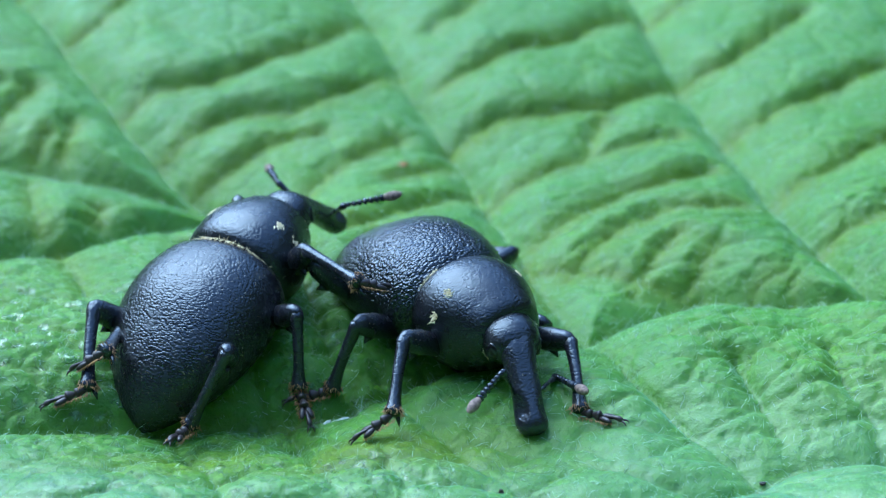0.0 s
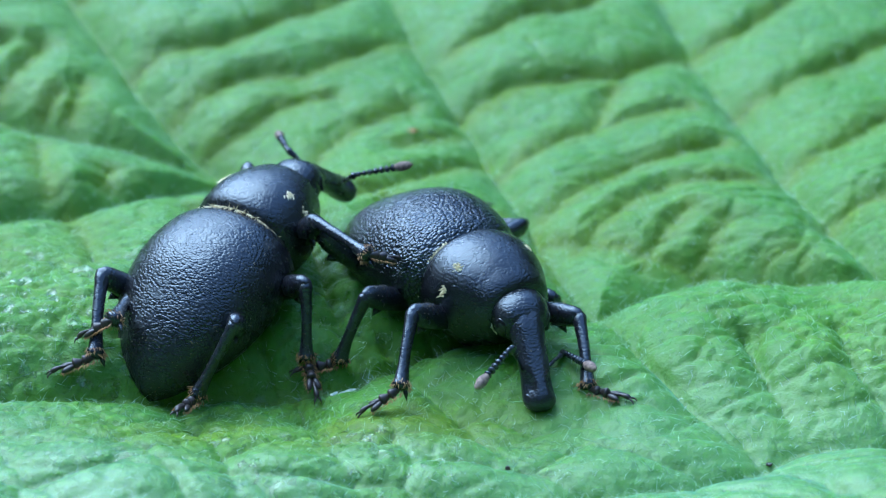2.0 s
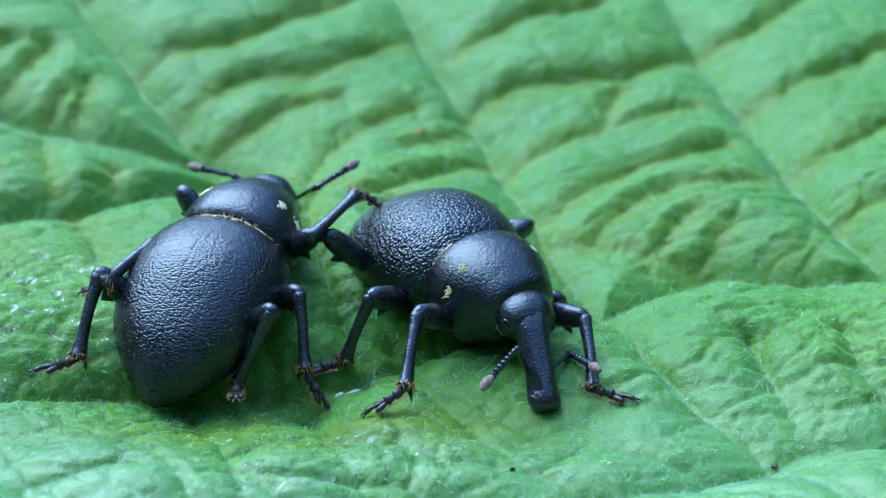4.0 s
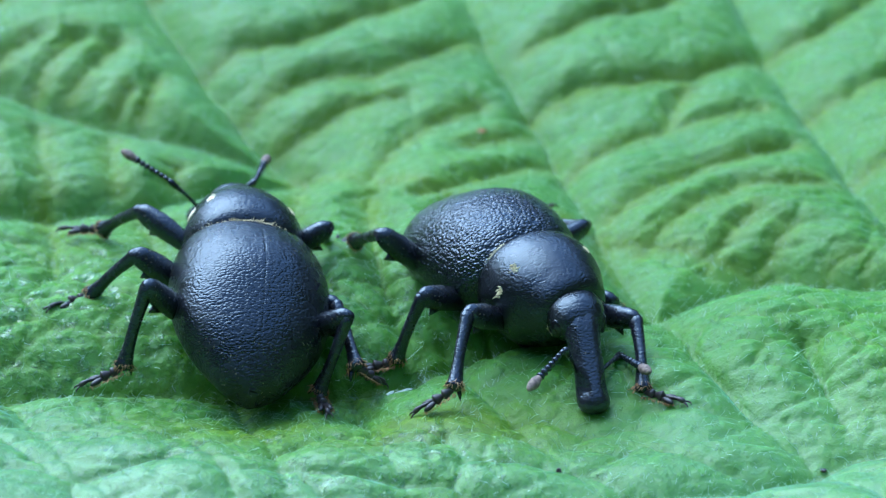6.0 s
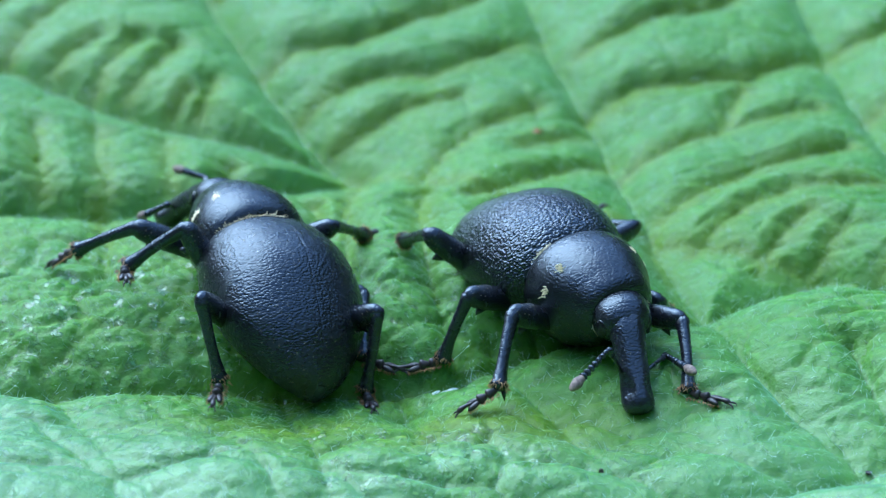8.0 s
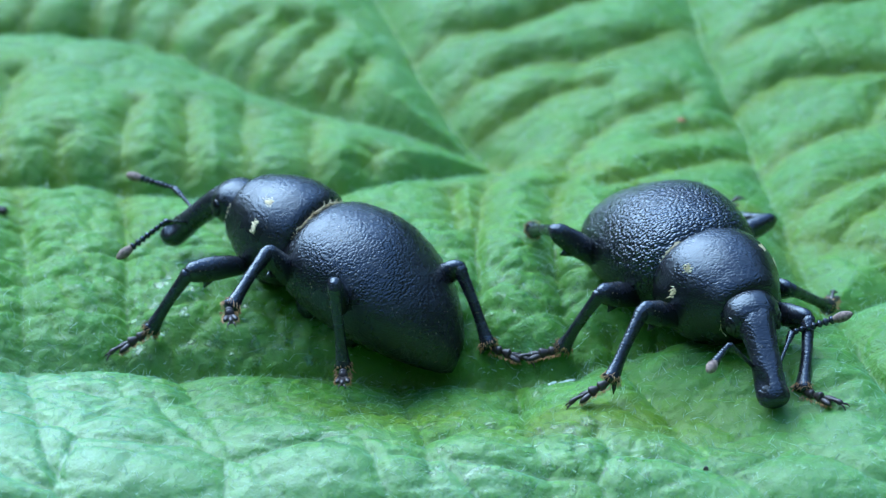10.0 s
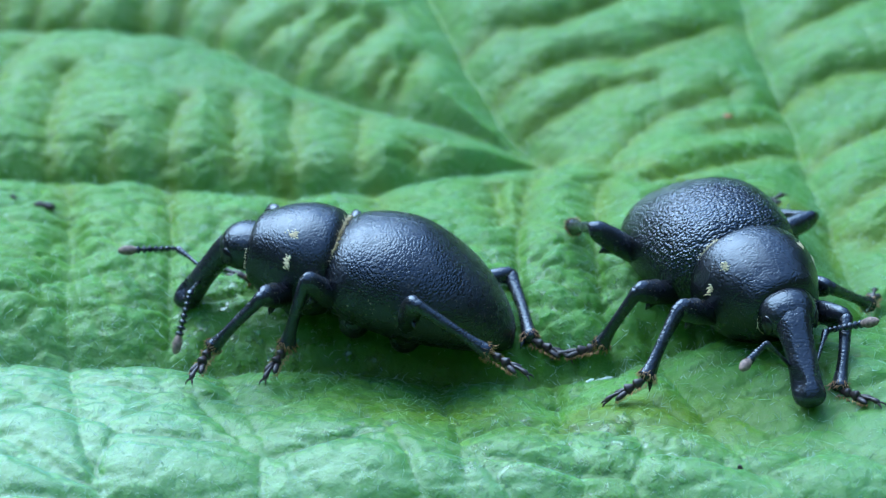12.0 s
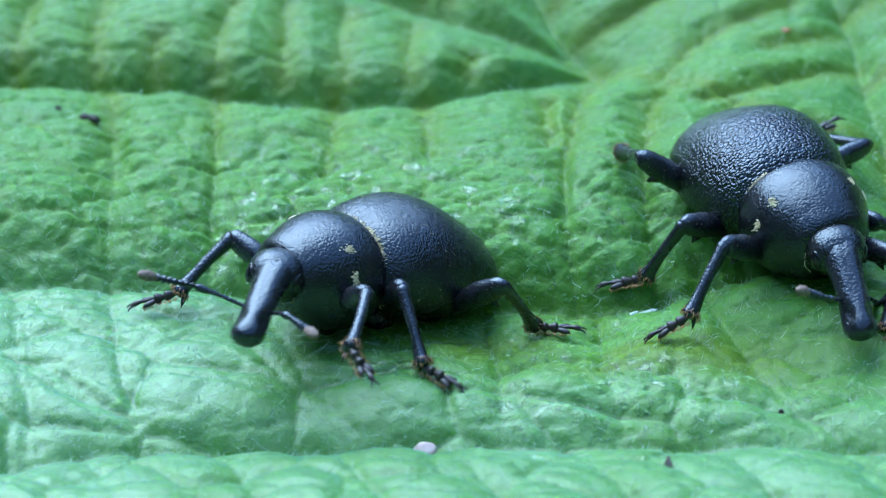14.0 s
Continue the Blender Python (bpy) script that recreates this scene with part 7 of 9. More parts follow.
    walk(turning.legs[3][0], [
        (0, pose(0.002352, -0.001138, 0.001187, -25.62, -47.45, -100.35)),
        (2.8, pose(0.002352, -0.001138, 0.001187, -25.62, -47.45, -100.35)),
        (3, pose(0.002352, -0.001137, 0.001185, -25.68, -48.51, -99.96)),
        (3.25, pose(0.002354, -0.001123, 0.001166, -25.49, -51.62, -99.33)),
        (3.5, pose(0.002363, -0.001092, 0.001117, -23.61, -54.44, -102.45)),
        (3.75, pose(0.002381, -0.001063, 0.001087, -17.61, -50.62, -109.57)),
        (4, pose(0.002371, -0.001075, 0.001121, -13.12, -45.50, -105.94)),
        (4.25, pose(0.002356, -0.001112, 0.001163, -10.19, -44.42, -98.85)),
        (4.5, pose(0.002351, -0.001134, 0.001184, -7.91, -44.19, -92.44)),
        (4.75, pose(0.002350, -0.001139, 0.001190, -6.43, -43.80, -88.49)),
        (5, pose(0.002350, -0.001140, 0.001190, -5.80, -43.65, -88.09)),
        (5.25, pose(0.002356, -0.001114, 0.001158, -3.77, -49.54, -100.17)),
        (5.5, pose(0.002356, -0.001131, 0.001172, -1.31, -54.85, -107.68)),
        (5.75, pose(0.002357, -0.001120, 0.001157, -2.39, -54.17, -103.13)),
        (6, pose(0.002353, -0.001103, 0.001141, -5.63, -51.73, -93.11)),
        (6.25, pose(0.002345, -0.001103, 0.001146, -8.64, -48.49, -84.18)),
        (6.5, pose(0.002343, -0.001108, 0.001155, -9.88, -46.78, -80.47)),
        (7, pose(0.002343, -0.001108, 0.001155, -9.88, -46.78, -80.47)),
        (7.25, pose(0.002330, -0.001057, 0.001105, -10.53, -44.90, -77.91)),
        (7.5, pose(0.002280, -0.000988, 0.001071, -13.02, -36.16, -66.53)),
        (7.75, pose(0.002367, -0.001055, 0.001084, -5.04, -50.25, -100.25)),
        (8, pose(0.002188, -0.001324, 0.001499, 6.05, -51.49, -132.98)),
        (8.25, pose(0.002378, -0.001047, 0.001022, -6.92, -58.99, -105.28)),
        (8.5, pose(0.002346, -0.001145, 0.001195, -26.43, -38.10, -53.35)),
        (8.75, pose(0.002340, -0.001123, 0.001178, -21.23, -37.18, -69.06)),
        (9, pose(0.002348, -0.001140, 0.001193, -18.28, -33.43, -77.80)),
        (9.25, pose(0.002337, -0.001095, 0.001164, -18.60, -31.96, -76.41)),
        (9.5, pose(0.002316, -0.001037, 0.001129, -19.27, -30.94, -73.23)),
        (9.75, pose(0.002285, -0.000984, 0.001096, -20.12, -30.21, -68.52)),
        (10, pose(0.002246, -0.000951, 0.001072, -20.96, -29.58, -62.40)),
        (10.25, pose(0.002211, -0.000951, 0.001067, -21.55, -28.71, -55.13)),
        (10.5, pose(0.002197, -0.000984, 0.001084, -21.58, -27.14, -47.44)),
        (10.75, pose(0.002218, -0.001037, 0.001120, -20.95, -24.65, -40.57)),
        (11, pose(0.002267, -0.001091, 0.001160, -19.92, -21.54, -35.42)),
        (11.25, pose(0.002318, -0.001130, 0.001188, -18.83, -18.34, -32.16)),
        (11.5, pose(0.002341, -0.001145, 0.001197, -17.90, -15.54, -30.70)),
        (11.75, pose(0.002305, -0.001113, 0.001171, -17.71, -26.99, -39.54)),
        (12, pose(0.002348, -0.001148, 0.001198, -15.44, -30.28, -42.83)),
        (12.25, pose(0.002297, -0.001103, 0.001173, -16.38, -21.23, -41.51)),
        (12.5, pose(0.002342, -0.001144, 0.001198, -17.77, -9.95, -36.12)),
        (12.75, pose(0.002348, -0.001149, 0.001200, -15.11, -13.03, -29.62)),
        (13, pose(0.002339, -0.001145, 0.001197, -10.53, -16.08, -23.59)),
        (13.25, pose(0.001900, -0.000900, 0.001000, -9.02, -6.71, -38.49)),
        (13.5, pose(0.001400, -0.000600, 0.000900, -18.24, -12.83, -17.93)),
        (13.75, pose(0.002274, -0.001039, 0.001150, -19.75, -20.38, -55.38)),
        (14, pose(0.002346, -0.001138, 0.001195, -18.58, -20.00, -72.52)),
    ])
    walk(turning.legs[3][1], [
        (0, pose(0.001878, -0.003733, 0.004060, -3.63, 5.14, -104.63)),
        (2.8, pose(0.001878, -0.003733, 0.004060, -3.63, 5.14, -104.63)),
        (3, pose(0.001906, -0.003682, 0.004107, -2.25, 2.30, -102.59)),
        (3.25, pose(0.001962, -0.003512, 0.004223, 1.87, 1.12, -96.92)),
        (3.5, pose(0.001874, -0.003306, 0.004289, 13.99, 0.92, -81.82)),
        (3.75, pose(0.001552, -0.003395, 0.004102, 36.55, -3.24, -47.71)),
        (4, pose(0.001621, -0.003704, 0.003903, 44.56, -4.62, -15.14)),
        (4.25, pose(0.001927, -0.003865, 0.003892, 45.24, 0.60, 0.65)),
        (4.5, pose(0.002232, -0.003928, 0.003903, 46.13, 6.06, 5.78)),
        (4.75, pose(0.002424, -0.003953, 0.003889, 47.15, 11.44, 5.84)),
        (5, pose(0.002444, -0.003960, 0.003882, 48.18, 18.56, 3.71)),
        (5.25, pose(0.001909, -0.003605, 0.004125, 42.66, 16.81, 3.18)),
        (5.5, pose(0.001674, -0.003270, 0.004360, 48.47, 42.85, -1.33)),
        (5.75, pose(0.001838, -0.003343, 0.004318, 46.45, 42.62, -6.84)),
        (6, pose(0.002221, -0.003515, 0.004203, 41.70, 38.60, -13.55)),
        (6.25, pose(0.002607, -0.003674, 0.004067, 37.82, 33.60, -18.78)),
        (6.5, pose(0.002785, -0.003742, 0.003997, 36.36, 31.15, -20.82)),
        (7, pose(0.002785, -0.003742, 0.003997, 36.36, 31.15, -20.82)),
        (7.25, pose(0.002909, -0.003758, 0.003858, 37.07, 19.53, -20.27)),
        (7.5, pose(0.003534, -0.003876, 0.003372, 19.93, 31.07, -43.05)),
        (7.75, pose(0.001923, -0.003510, 0.004083, 30.15, 16.29, -49.57)),
        (8, pose(0.000532, -0.003101, 0.004550, 35.91, 20.96, -63.10)),
        (8.25, pose(0.001849, -0.002985, 0.004365, 35.09, 37.13, -23.21)),
        (8.5, pose(0.004178, -0.003607, 0.003601, 56.29, 60.19, 19.96)),
        (8.75, pose(0.003450, -0.004024, 0.003535, 52.04, 34.39, 7.39)),
        (9, pose(0.003035, -0.004321, 0.003342, 52.26, 40.79, -8.07)),
        (9.25, pose(0.003114, -0.004311, 0.003229, 51.52, 36.62, -9.28)),
        (9.5, pose(0.003281, -0.004240, 0.003134, 50.18, 35.34, -9.68)),
        (9.75, pose(0.003519, -0.004120, 0.003058, 47.96, 36.91, -9.39)),
        (10, pose(0.003817, -0.003957, 0.002998, 44.72, 41.67, -8.50)),
        (10.25, pose(0.004167, -0.003757, 0.002941, 40.85, 49.87, -6.91)),
        (10.5, pose(0.004545, -0.003540, 0.002863, 38.35, 60.95, -3.45)),
        (10.75, pose(0.004910, -0.003342, 0.002746, 43.70, 72.76, 7.32)),
        (11, pose(0.005223, -0.003193, 0.002591, 78.46, 80.61, 46.55)),
        (11.25, pose(0.005452, -0.003101, 0.002415, 124.97, 78.36, 96.56)),
        (11.5, pose(0.005572, -0.003063, 0.002242, 135.44, 72.97, 109.37)),
        (11.75, pose(0.004986, -0.003326, 0.002940, 100.48, 57.68, 81.16)),
        (12, pose(0.004818, -0.003438, 0.003165, 106.80, 57.11, 87.75)),
        (12.25, pose(0.005020, -0.003512, 0.002585, 93.57, 36.18, 86.42)),
        (12.5, pose(0.005445, -0.003408, 0.001872, 100.25, 30.21, 90.13)),
        (12.75, pose(0.005651, -0.003027, 0.002079, 79.76, 19.69, 66.93)),
        (13, pose(0.005774, -0.002645, 0.002277, 64.22, 39.47, 45.37)),
        (13.25, pose(0.004931, -0.003311, 0.001456, 66.39, 27.59, 45.26)),
        (13.5, pose(0.005018, -0.001771, 0.001766, -9.99, 58.19, -44.06)),
        (13.75, pose(0.004351, -0.004048, 0.002508, 61.10, 38.54, 13.51)),
        (14, pose(0.003447, -0.004633, 0.002529, 53.90, 47.50, -13.49)),
    ])
    walk(turning.legs[3][2], [
        (0, pose(0.001023, -0.007009, 0.003756, -1.32, 43.40, -17.45)),
        (2.8, pose(0.001023, -0.007009, 0.003756, -1.32, 43.40, -17.45)),
        (3, pose(0.001165, -0.006997, 0.003970, -0.26, 42.77, -14.18)),
        (3.25, pose(0.001552, -0.006887, 0.004156, 2.63, 40.80, -4.09)),
        (3.5, pose(0.002357, -0.006671, 0.004235, 5.45, 40.56, 8.79)),
        (3.75, pose(0.003836, -0.005906, 0.004294, 3.21, 57.28, 2.62)),
        (4, pose(0.004892, -0.004589, 0.004177, -10.32, 44.69, -57.17)),
        (4.25, pose(0.005327, -0.003826, 0.003857, -7.40, 21.57, -55.96)),
        (4.5, pose(0.005596, -0.003587, 0.003544, -6.40, 10.44, -50.82)),
        (4.75, pose(0.005739, -0.003614, 0.003215, -6.45, 3.95, -50.18)),
        (5, pose(0.005660, -0.003752, 0.002800, -6.98, -1.78, -54.90)),
        (5.25, pose(0.005159, -0.003425, 0.003142, -5.88, -5.90, -80.53)),
        (5.5, pose(0.004166, -0.003328, 0.002048, -4.66, -7.68, -90.26)),
        (5.75, pose(0.004322, -0.003641, 0.002016, -2.48, -15.94, -100.50)),
        (6, pose(0.004805, -0.004138, 0.002082, 4.45, -21.39, -126.01)),
        (6.25, pose(0.005289, -0.004586, 0.002185, 11.22, -20.62, -150.07)),
        (6.5, pose(0.005505, -0.004776, 0.002238, 13.44, -19.13, -158.62)),
        (7, pose(0.005505, -0.004776, 0.002238, 13.44, -19.13, -158.62)),
        (7.25, pose(0.005915, -0.004869, 0.002721, 13.26, -3.69, -158.72)),
        (7.5, pose(0.005662, -0.005864, 0.001618, -20.83, 44.13, -4.69)),
        (7.75, pose(0.004040, -0.005994, 0.003129, -22.13, 34.59, -35.17)),
        (8, pose(0.001969, -0.005932, 0.003334, -16.40, 10.07, -67.53)),
        (8.25, pose(0.004340, -0.004054, 0.002312, -5.97, -33.30, -104.53)),
        (8.5, pose(0.005767, -0.003030, 0.000651, -16.85, -31.56, -80.25)),
        (8.75, pose(0.006233, -0.003663, 0.001614, -19.42, -12.52, -68.75)),
        (9, pose(0.005584, -0.004682, 0.001120, -20.13, 14.46, -52.24)),
        (9.25, pose(0.005807, -0.004751, 0.001200, -19.91, 15.06, -49.89)),
        (9.5, pose(0.006015, -0.004706, 0.001168, -19.61, 13.68, -48.95)),
        (9.75, pose(0.006201, -0.004564, 0.001017, -19.32, 10.39, -49.07)),
        (10, pose(0.006329, -0.004332, 0.000737, -19.09, 4.76, -49.56)),
        (10.25, pose(0.006342, -0.004020, 0.000341, -19.09, -2.97, -49.21)),
        (10.5, pose(0.006193, -0.003639, -0.000109, -19.35, -10.01, -46.81)),
        (10.75, pose(0.005910, -0.003214, -0.000501, -19.35, -12.61, -42.91)),
        (11, pose(0.005604, -0.002790, -0.000763, -18.74, -10.22, -39.05)),
        (11.25, pose(0.005374, -0.002419, -0.000916, -17.76, -4.55, -35.62)),
        (11.5, pose(0.005242, -0.002124, -0.001009, -16.63, 2.93, -31.98)),
        (11.75, pose(0.005265, -0.001529, 0.000067, -14.88, -5.40, -33.13)),
        (12, pose(0.004890, -0.001593, 0.000310, -12.15, 5.98, -27.75)),
        (12.25, pose(0.005191, -0.000773, 0.000578, -15.29, -5.16, -42.05)),
        (12.5, pose(0.005438, -0.000470, 0.000161, -17.59, -12.69, -51.07)),
        (12.75, pose(0.006906, -0.000082, 0.000933, -15.36, -7.14, -62.81)),
        (13, pose(0.007617, -0.000777, 0.000116, -13.88, 2.93, -68.66)),
        (13.25, pose(0.007052, -0.001170, -0.000119, -18.02, 6.88, -71.96)),
        (13.5, pose(0.006306, -0.003017, -0.001123, -30.85, -18.20, 34.95)),
        (13.75, pose(0.006936, -0.003427, 0.000390, -18.25, 15.51, -61.92)),
        (14, pose(0.005681, -0.005169, 0.000022, -9.25, 22.72, -29.39)),
    ])
    walk(turning.legs[4][0], [
        (0, pose(-0.000347, -0.001433, 0.000889, -21.06, -32.91, -98.35)),
        (2.8, pose(-0.000347, -0.001433, 0.000889, -21.06, -32.91, -98.35)),
        (3, pose(-0.000347, -0.001430, 0.000887, -20.70, -33.09, -98.76)),
        (3.25, pose(-0.000345, -0.001420, 0.000880, -19.36, -33.73, -100.37)),
        (3.5, pose(-0.000340, -0.001407, 0.000870, -17.21, -34.66, -103.07)),
        (3.75, pose(-0.000334, -0.001397, 0.000860, -14.41, -35.62, -106.76)),
        (4, pose(-0.000328, -0.001392, 0.000854, -11.18, -36.43, -111.28)),
        (4.25, pose(-0.000323, -0.001396, 0.000855, -7.77, -36.94, -116.38)),
        (4.5, pose(-0.000324, -0.001408, 0.000863, -4.46, -37.11, -121.73)),
        (4.75, pose(-0.000330, -0.001424, 0.000876, -1.55, -37.00, -126.94)),
        (5, pose(-0.000342, -0.001441, 0.000891, 0.71, -36.81, -131.61)),
        (5.25, pose(-0.000356, -0.001456, 0.000907, 3.71, -38.67, -136.58)),
        (5.5, pose(-0.000372, -0.001468, 0.000922, 6.72, -38.03, -140.78)),
        (5.75, pose(-0.000380, -0.001476, 0.000931, 7.67, -38.15, -139.66)),
        (6, pose(-0.000395, -0.001491, 0.000947, 8.00, -37.90, -137.32)),
        (6.25, pose(-0.000409, -0.001508, 0.000963, 7.95, -37.45, -135.17)),
        (6.5, pose(-0.000415, -0.001517, 0.000971, 7.88, -37.20, -134.26)),
        (7, pose(-0.000415, -0.001517, 0.000971, 7.88, -37.20, -134.26)),
        (7.25, pose(-0.000412, -0.001512, 0.000967, 7.89, -37.11, -134.97)),
        (7.5, pose(-0.000400, -0.001496, 0.000948, 7.94, -35.64, -137.23)),
        (7.75, pose(-0.000373, -0.001473, 0.000923, 6.85, -36.10, -135.36)),
        (8, pose(-0.000342, -0.001443, 0.000893, 6.24, -34.13, -135.72)),
        (8.25, pose(-0.000328, -0.001432, 0.000883, 8.56, -30.37, -141.51)),
        (8.5, pose(-0.000347, -0.001448, 0.000898, 11.26, -27.01, -147.63)),
        (8.75, pose(-0.000343, -0.001445, 0.000894, 6.16, -33.06, -144.46)),
        (9, pose(-0.000349, -0.001449, 0.000899, -1.25, -38.97, -134.72)),
        (9.25, pose(-0.000330, -0.001424, 0.000873, -4.35, -39.05, -127.54)),
        (9.5, pose(-0.000321, -0.001401, 0.000856, -7.12, -37.49, -120.64)),
        (9.75, pose(-0.000319, -0.001382, 0.000848, -9.31, -34.67, -114.67)),
        (10, pose(-0.000321, -0.001370, 0.000849, -10.91, -31.12, -109.88)),
        (10.25, pose(-0.000327, -0.001370, 0.000857, -12.06, -27.43, -106.20)),
        (10.5, pose(-0.000333, -0.001382, 0.000868, -12.85, -24.21, -103.60)),
        (10.75, pose(-0.000341, -0.001409, 0.000882, -13.35, -23.00, -102.20)),
        (11, pose(-0.000347, -0.001412, 0.000883, -15.53, -24.30, -93.86)),
        (11.25, pose(-0.000350, -0.001421, 0.000890, -16.08, -19.96, -90.61)),
        (11.5, pose(-0.000350, -0.001438, 0.000896, -16.58, -20.21, -88.20)),
        (11.75, pose(-0.000354, -0.001435, 0.000890, -16.80, -33.55, -76.25)),
        (12, pose(-0.000313, -0.001522, 0.000965, -15.94, -38.58, -62.80)),
        (12.25, pose(-0.000417, -0.001297, 0.000842, -14.68, -19.10, -66.29)),
        (12.5, pose(-0.000353, -0.001431, 0.000893, -13.58, -20.26, -82.34)),
        (12.75, pose(-0.000356, -0.001420, 0.000888, -14.41, -20.91, -78.27)),
        (13, pose(-0.000354, -0.001431, 0.000893, -14.31, -18.56, -78.34)),
        (13.25, pose(-0.000349, -0.001386, 0.000877, -19.10, -19.57, -90.64)),
        (13.5, pose(-0.000348, -0.001440, 0.000896, -22.96, -20.53, -102.68)),
        (13.75, pose(-0.000311, -0.001310, 0.000830, -20.44, -25.66, -105.38)),
        (14, pose(-0.000351, -0.001440, 0.000895, -19.85, -27.65, -84.35)),
    ])
    walk(turning.legs[4][1], [
        (0, pose(-0.000823, -0.004672, 0.003008, -56.46, 60.43, -168.01)),
        (2.8, pose(-0.000823, -0.004672, 0.003008, -56.46, 60.43, -168.01)),
        (3, pose(-0.000845, -0.004659, 0.003016, -55.26, 60.02, -167.14)),
        (3.25, pose(-0.000928, -0.004610, 0.003046, -51.05, 58.36, -164.21)),
        (3.5, pose(-0.001066, -0.004532, 0.003087, -45.25, 55.41, -160.50)),
        (3.75, pose(-0.001248, -0.004432, 0.003132, -39.27, 51.28, -157.29)),
        (4, pose(-0.001466, -0.004316, 0.003171, -34.02, 46.36, -155.31)),
        (4.25, pose(-0.001708, -0.004189, 0.003199, -29.79, 41.17, -154.68)),
        (4.5, pose(-0.001960, -0.004053, 0.003215, -26.53, 36.18, -155.15)),
        (4.75, pose(-0.002202, -0.003914, 0.003223, -24.08, 31.70, -156.35)),
        (5, pose(-0.002416, -0.003775, 0.003227, -22.29, 27.80, -157.89)),
        (5.25, pose(-0.002568, -0.003549, 0.003344, -19.78, 21.92, -159.57)),
        (5.5, pose(-0.002752, -0.003410, 0.003324, -14.19, 27.66, -157.49)),
        (5.75, pose(-0.002718, -0.003461, 0.003340, -16.88, 23.70, -159.12)),
        (6, pose(-0.002657, -0.003577, 0.003343, -22.35, 19.07, -162.41)),
        (6.25, pose(-0.002604, -0.003691, 0.003335, -27.64, 15.16, -165.52)),
        (6.5, pose(-0.002583, -0.003741, 0.003329, -29.96, 13.51, -166.87)),
        (7, pose(-0.002583, -0.003741, 0.003329, -29.96, 13.51, -166.87)),
        (7.25, pose(-0.002610, -0.003713, 0.003320, -28.47, 14.84, -166.01)),
        (7.5, pose(-0.002726, -0.003648, 0.003221, -27.02, 16.11, -165.63)),
        (7.75, pose(-0.002615, -0.003687, 0.003221, -38.75, 18.01, 178.01)),
        (8, pose(-0.002653, -0.003696, 0.003081, -46.07, 26.96, 164.50)),
        (8.25, pose(-0.002961, -0.003526, 0.002855, -50.37, 16.54, 159.62)),
        (8.5, pose(-0.003282, -0.003309, 0.002670, -55.88, 6.92, 154.94)),
        (8.75, pose(-0.003002, -0.003345, 0.003022, -61.10, -17.04, 148.22)),
        (9, pose(-0.002483, -0.003604, 0.003352, -52.18, -10.85, 154.95)),
        (9.25, pose(-0.002176, -0.003825, 0.003331, -52.03, -11.60, 147.38)),
        (9.5, pose(-0.001898, -0.004063, 0.003230, -50.92, -11.78, 137.23)),
        (9.75, pose(-0.001658, -0.004297, 0.003066, -48.07, -10.76, 124.85)),
        (10, pose(-0.001456, -0.004510, 0.002864, -43.24, -7.90, 111.38)),
        (10.25, pose(-0.001293, -0.004694, 0.002653, -36.33, -3.09, 98.45)),
        (10.5, pose(-0.001170, -0.004839, 0.002468, -25.64, 3.33, 87.24)),
        (10.75, pose(-0.001100, -0.004918, 0.002406, -0.29, 12.03, 77.86)),
        (11, pose(-0.000587, -0.004958, 0.002487, 77.88, 23.02, 78.71)),
        (11.25, pose(-0.000388, -0.005087, 0.002221, 120.30, 27.18, 77.21)),
        (11.5, pose(-0.000236, -0.005097, 0.002243, 138.89, 35.95, 78.05)),
        (11.75, pose(0.000419, -0.004592, 0.003045, -174.02, 52.77, 106.12)),
        (12, pose(0.001081, -0.004234, 0.003397, -106.73, 48.49, 144.39)),
        (12.25, pose(0.001065, -0.004671, 0.002119, -33.49, 5.68, 123.11)),
        (12.5, pose(0.000135, -0.005057, 0.002243, 25.81, 11.83, 93.31)),
        (12.75, pose(0.000384, -0.004987, 0.002280, 43.88, 0.29, 80.45)),
        (13, pose(0.000393, -0.005052, 0.002135, 79.78, 15.61, 71.17)),
        (13.25, pose(-0.000390, -0.005060, 0.002184, 71.81, 11.32, 54.57)),
        (13.5, pose(-0.001150, -0.005003, 0.002263, 79.83, 17.96, 44.10)),
        (13.75, pose(-0.001244, -0.004699, 0.002519, 79.63, 23.69, 45.34)),
        (14, pose(-0.000011, -0.004878, 0.002705, -151.99, 55.36, 110.94)),
    ])
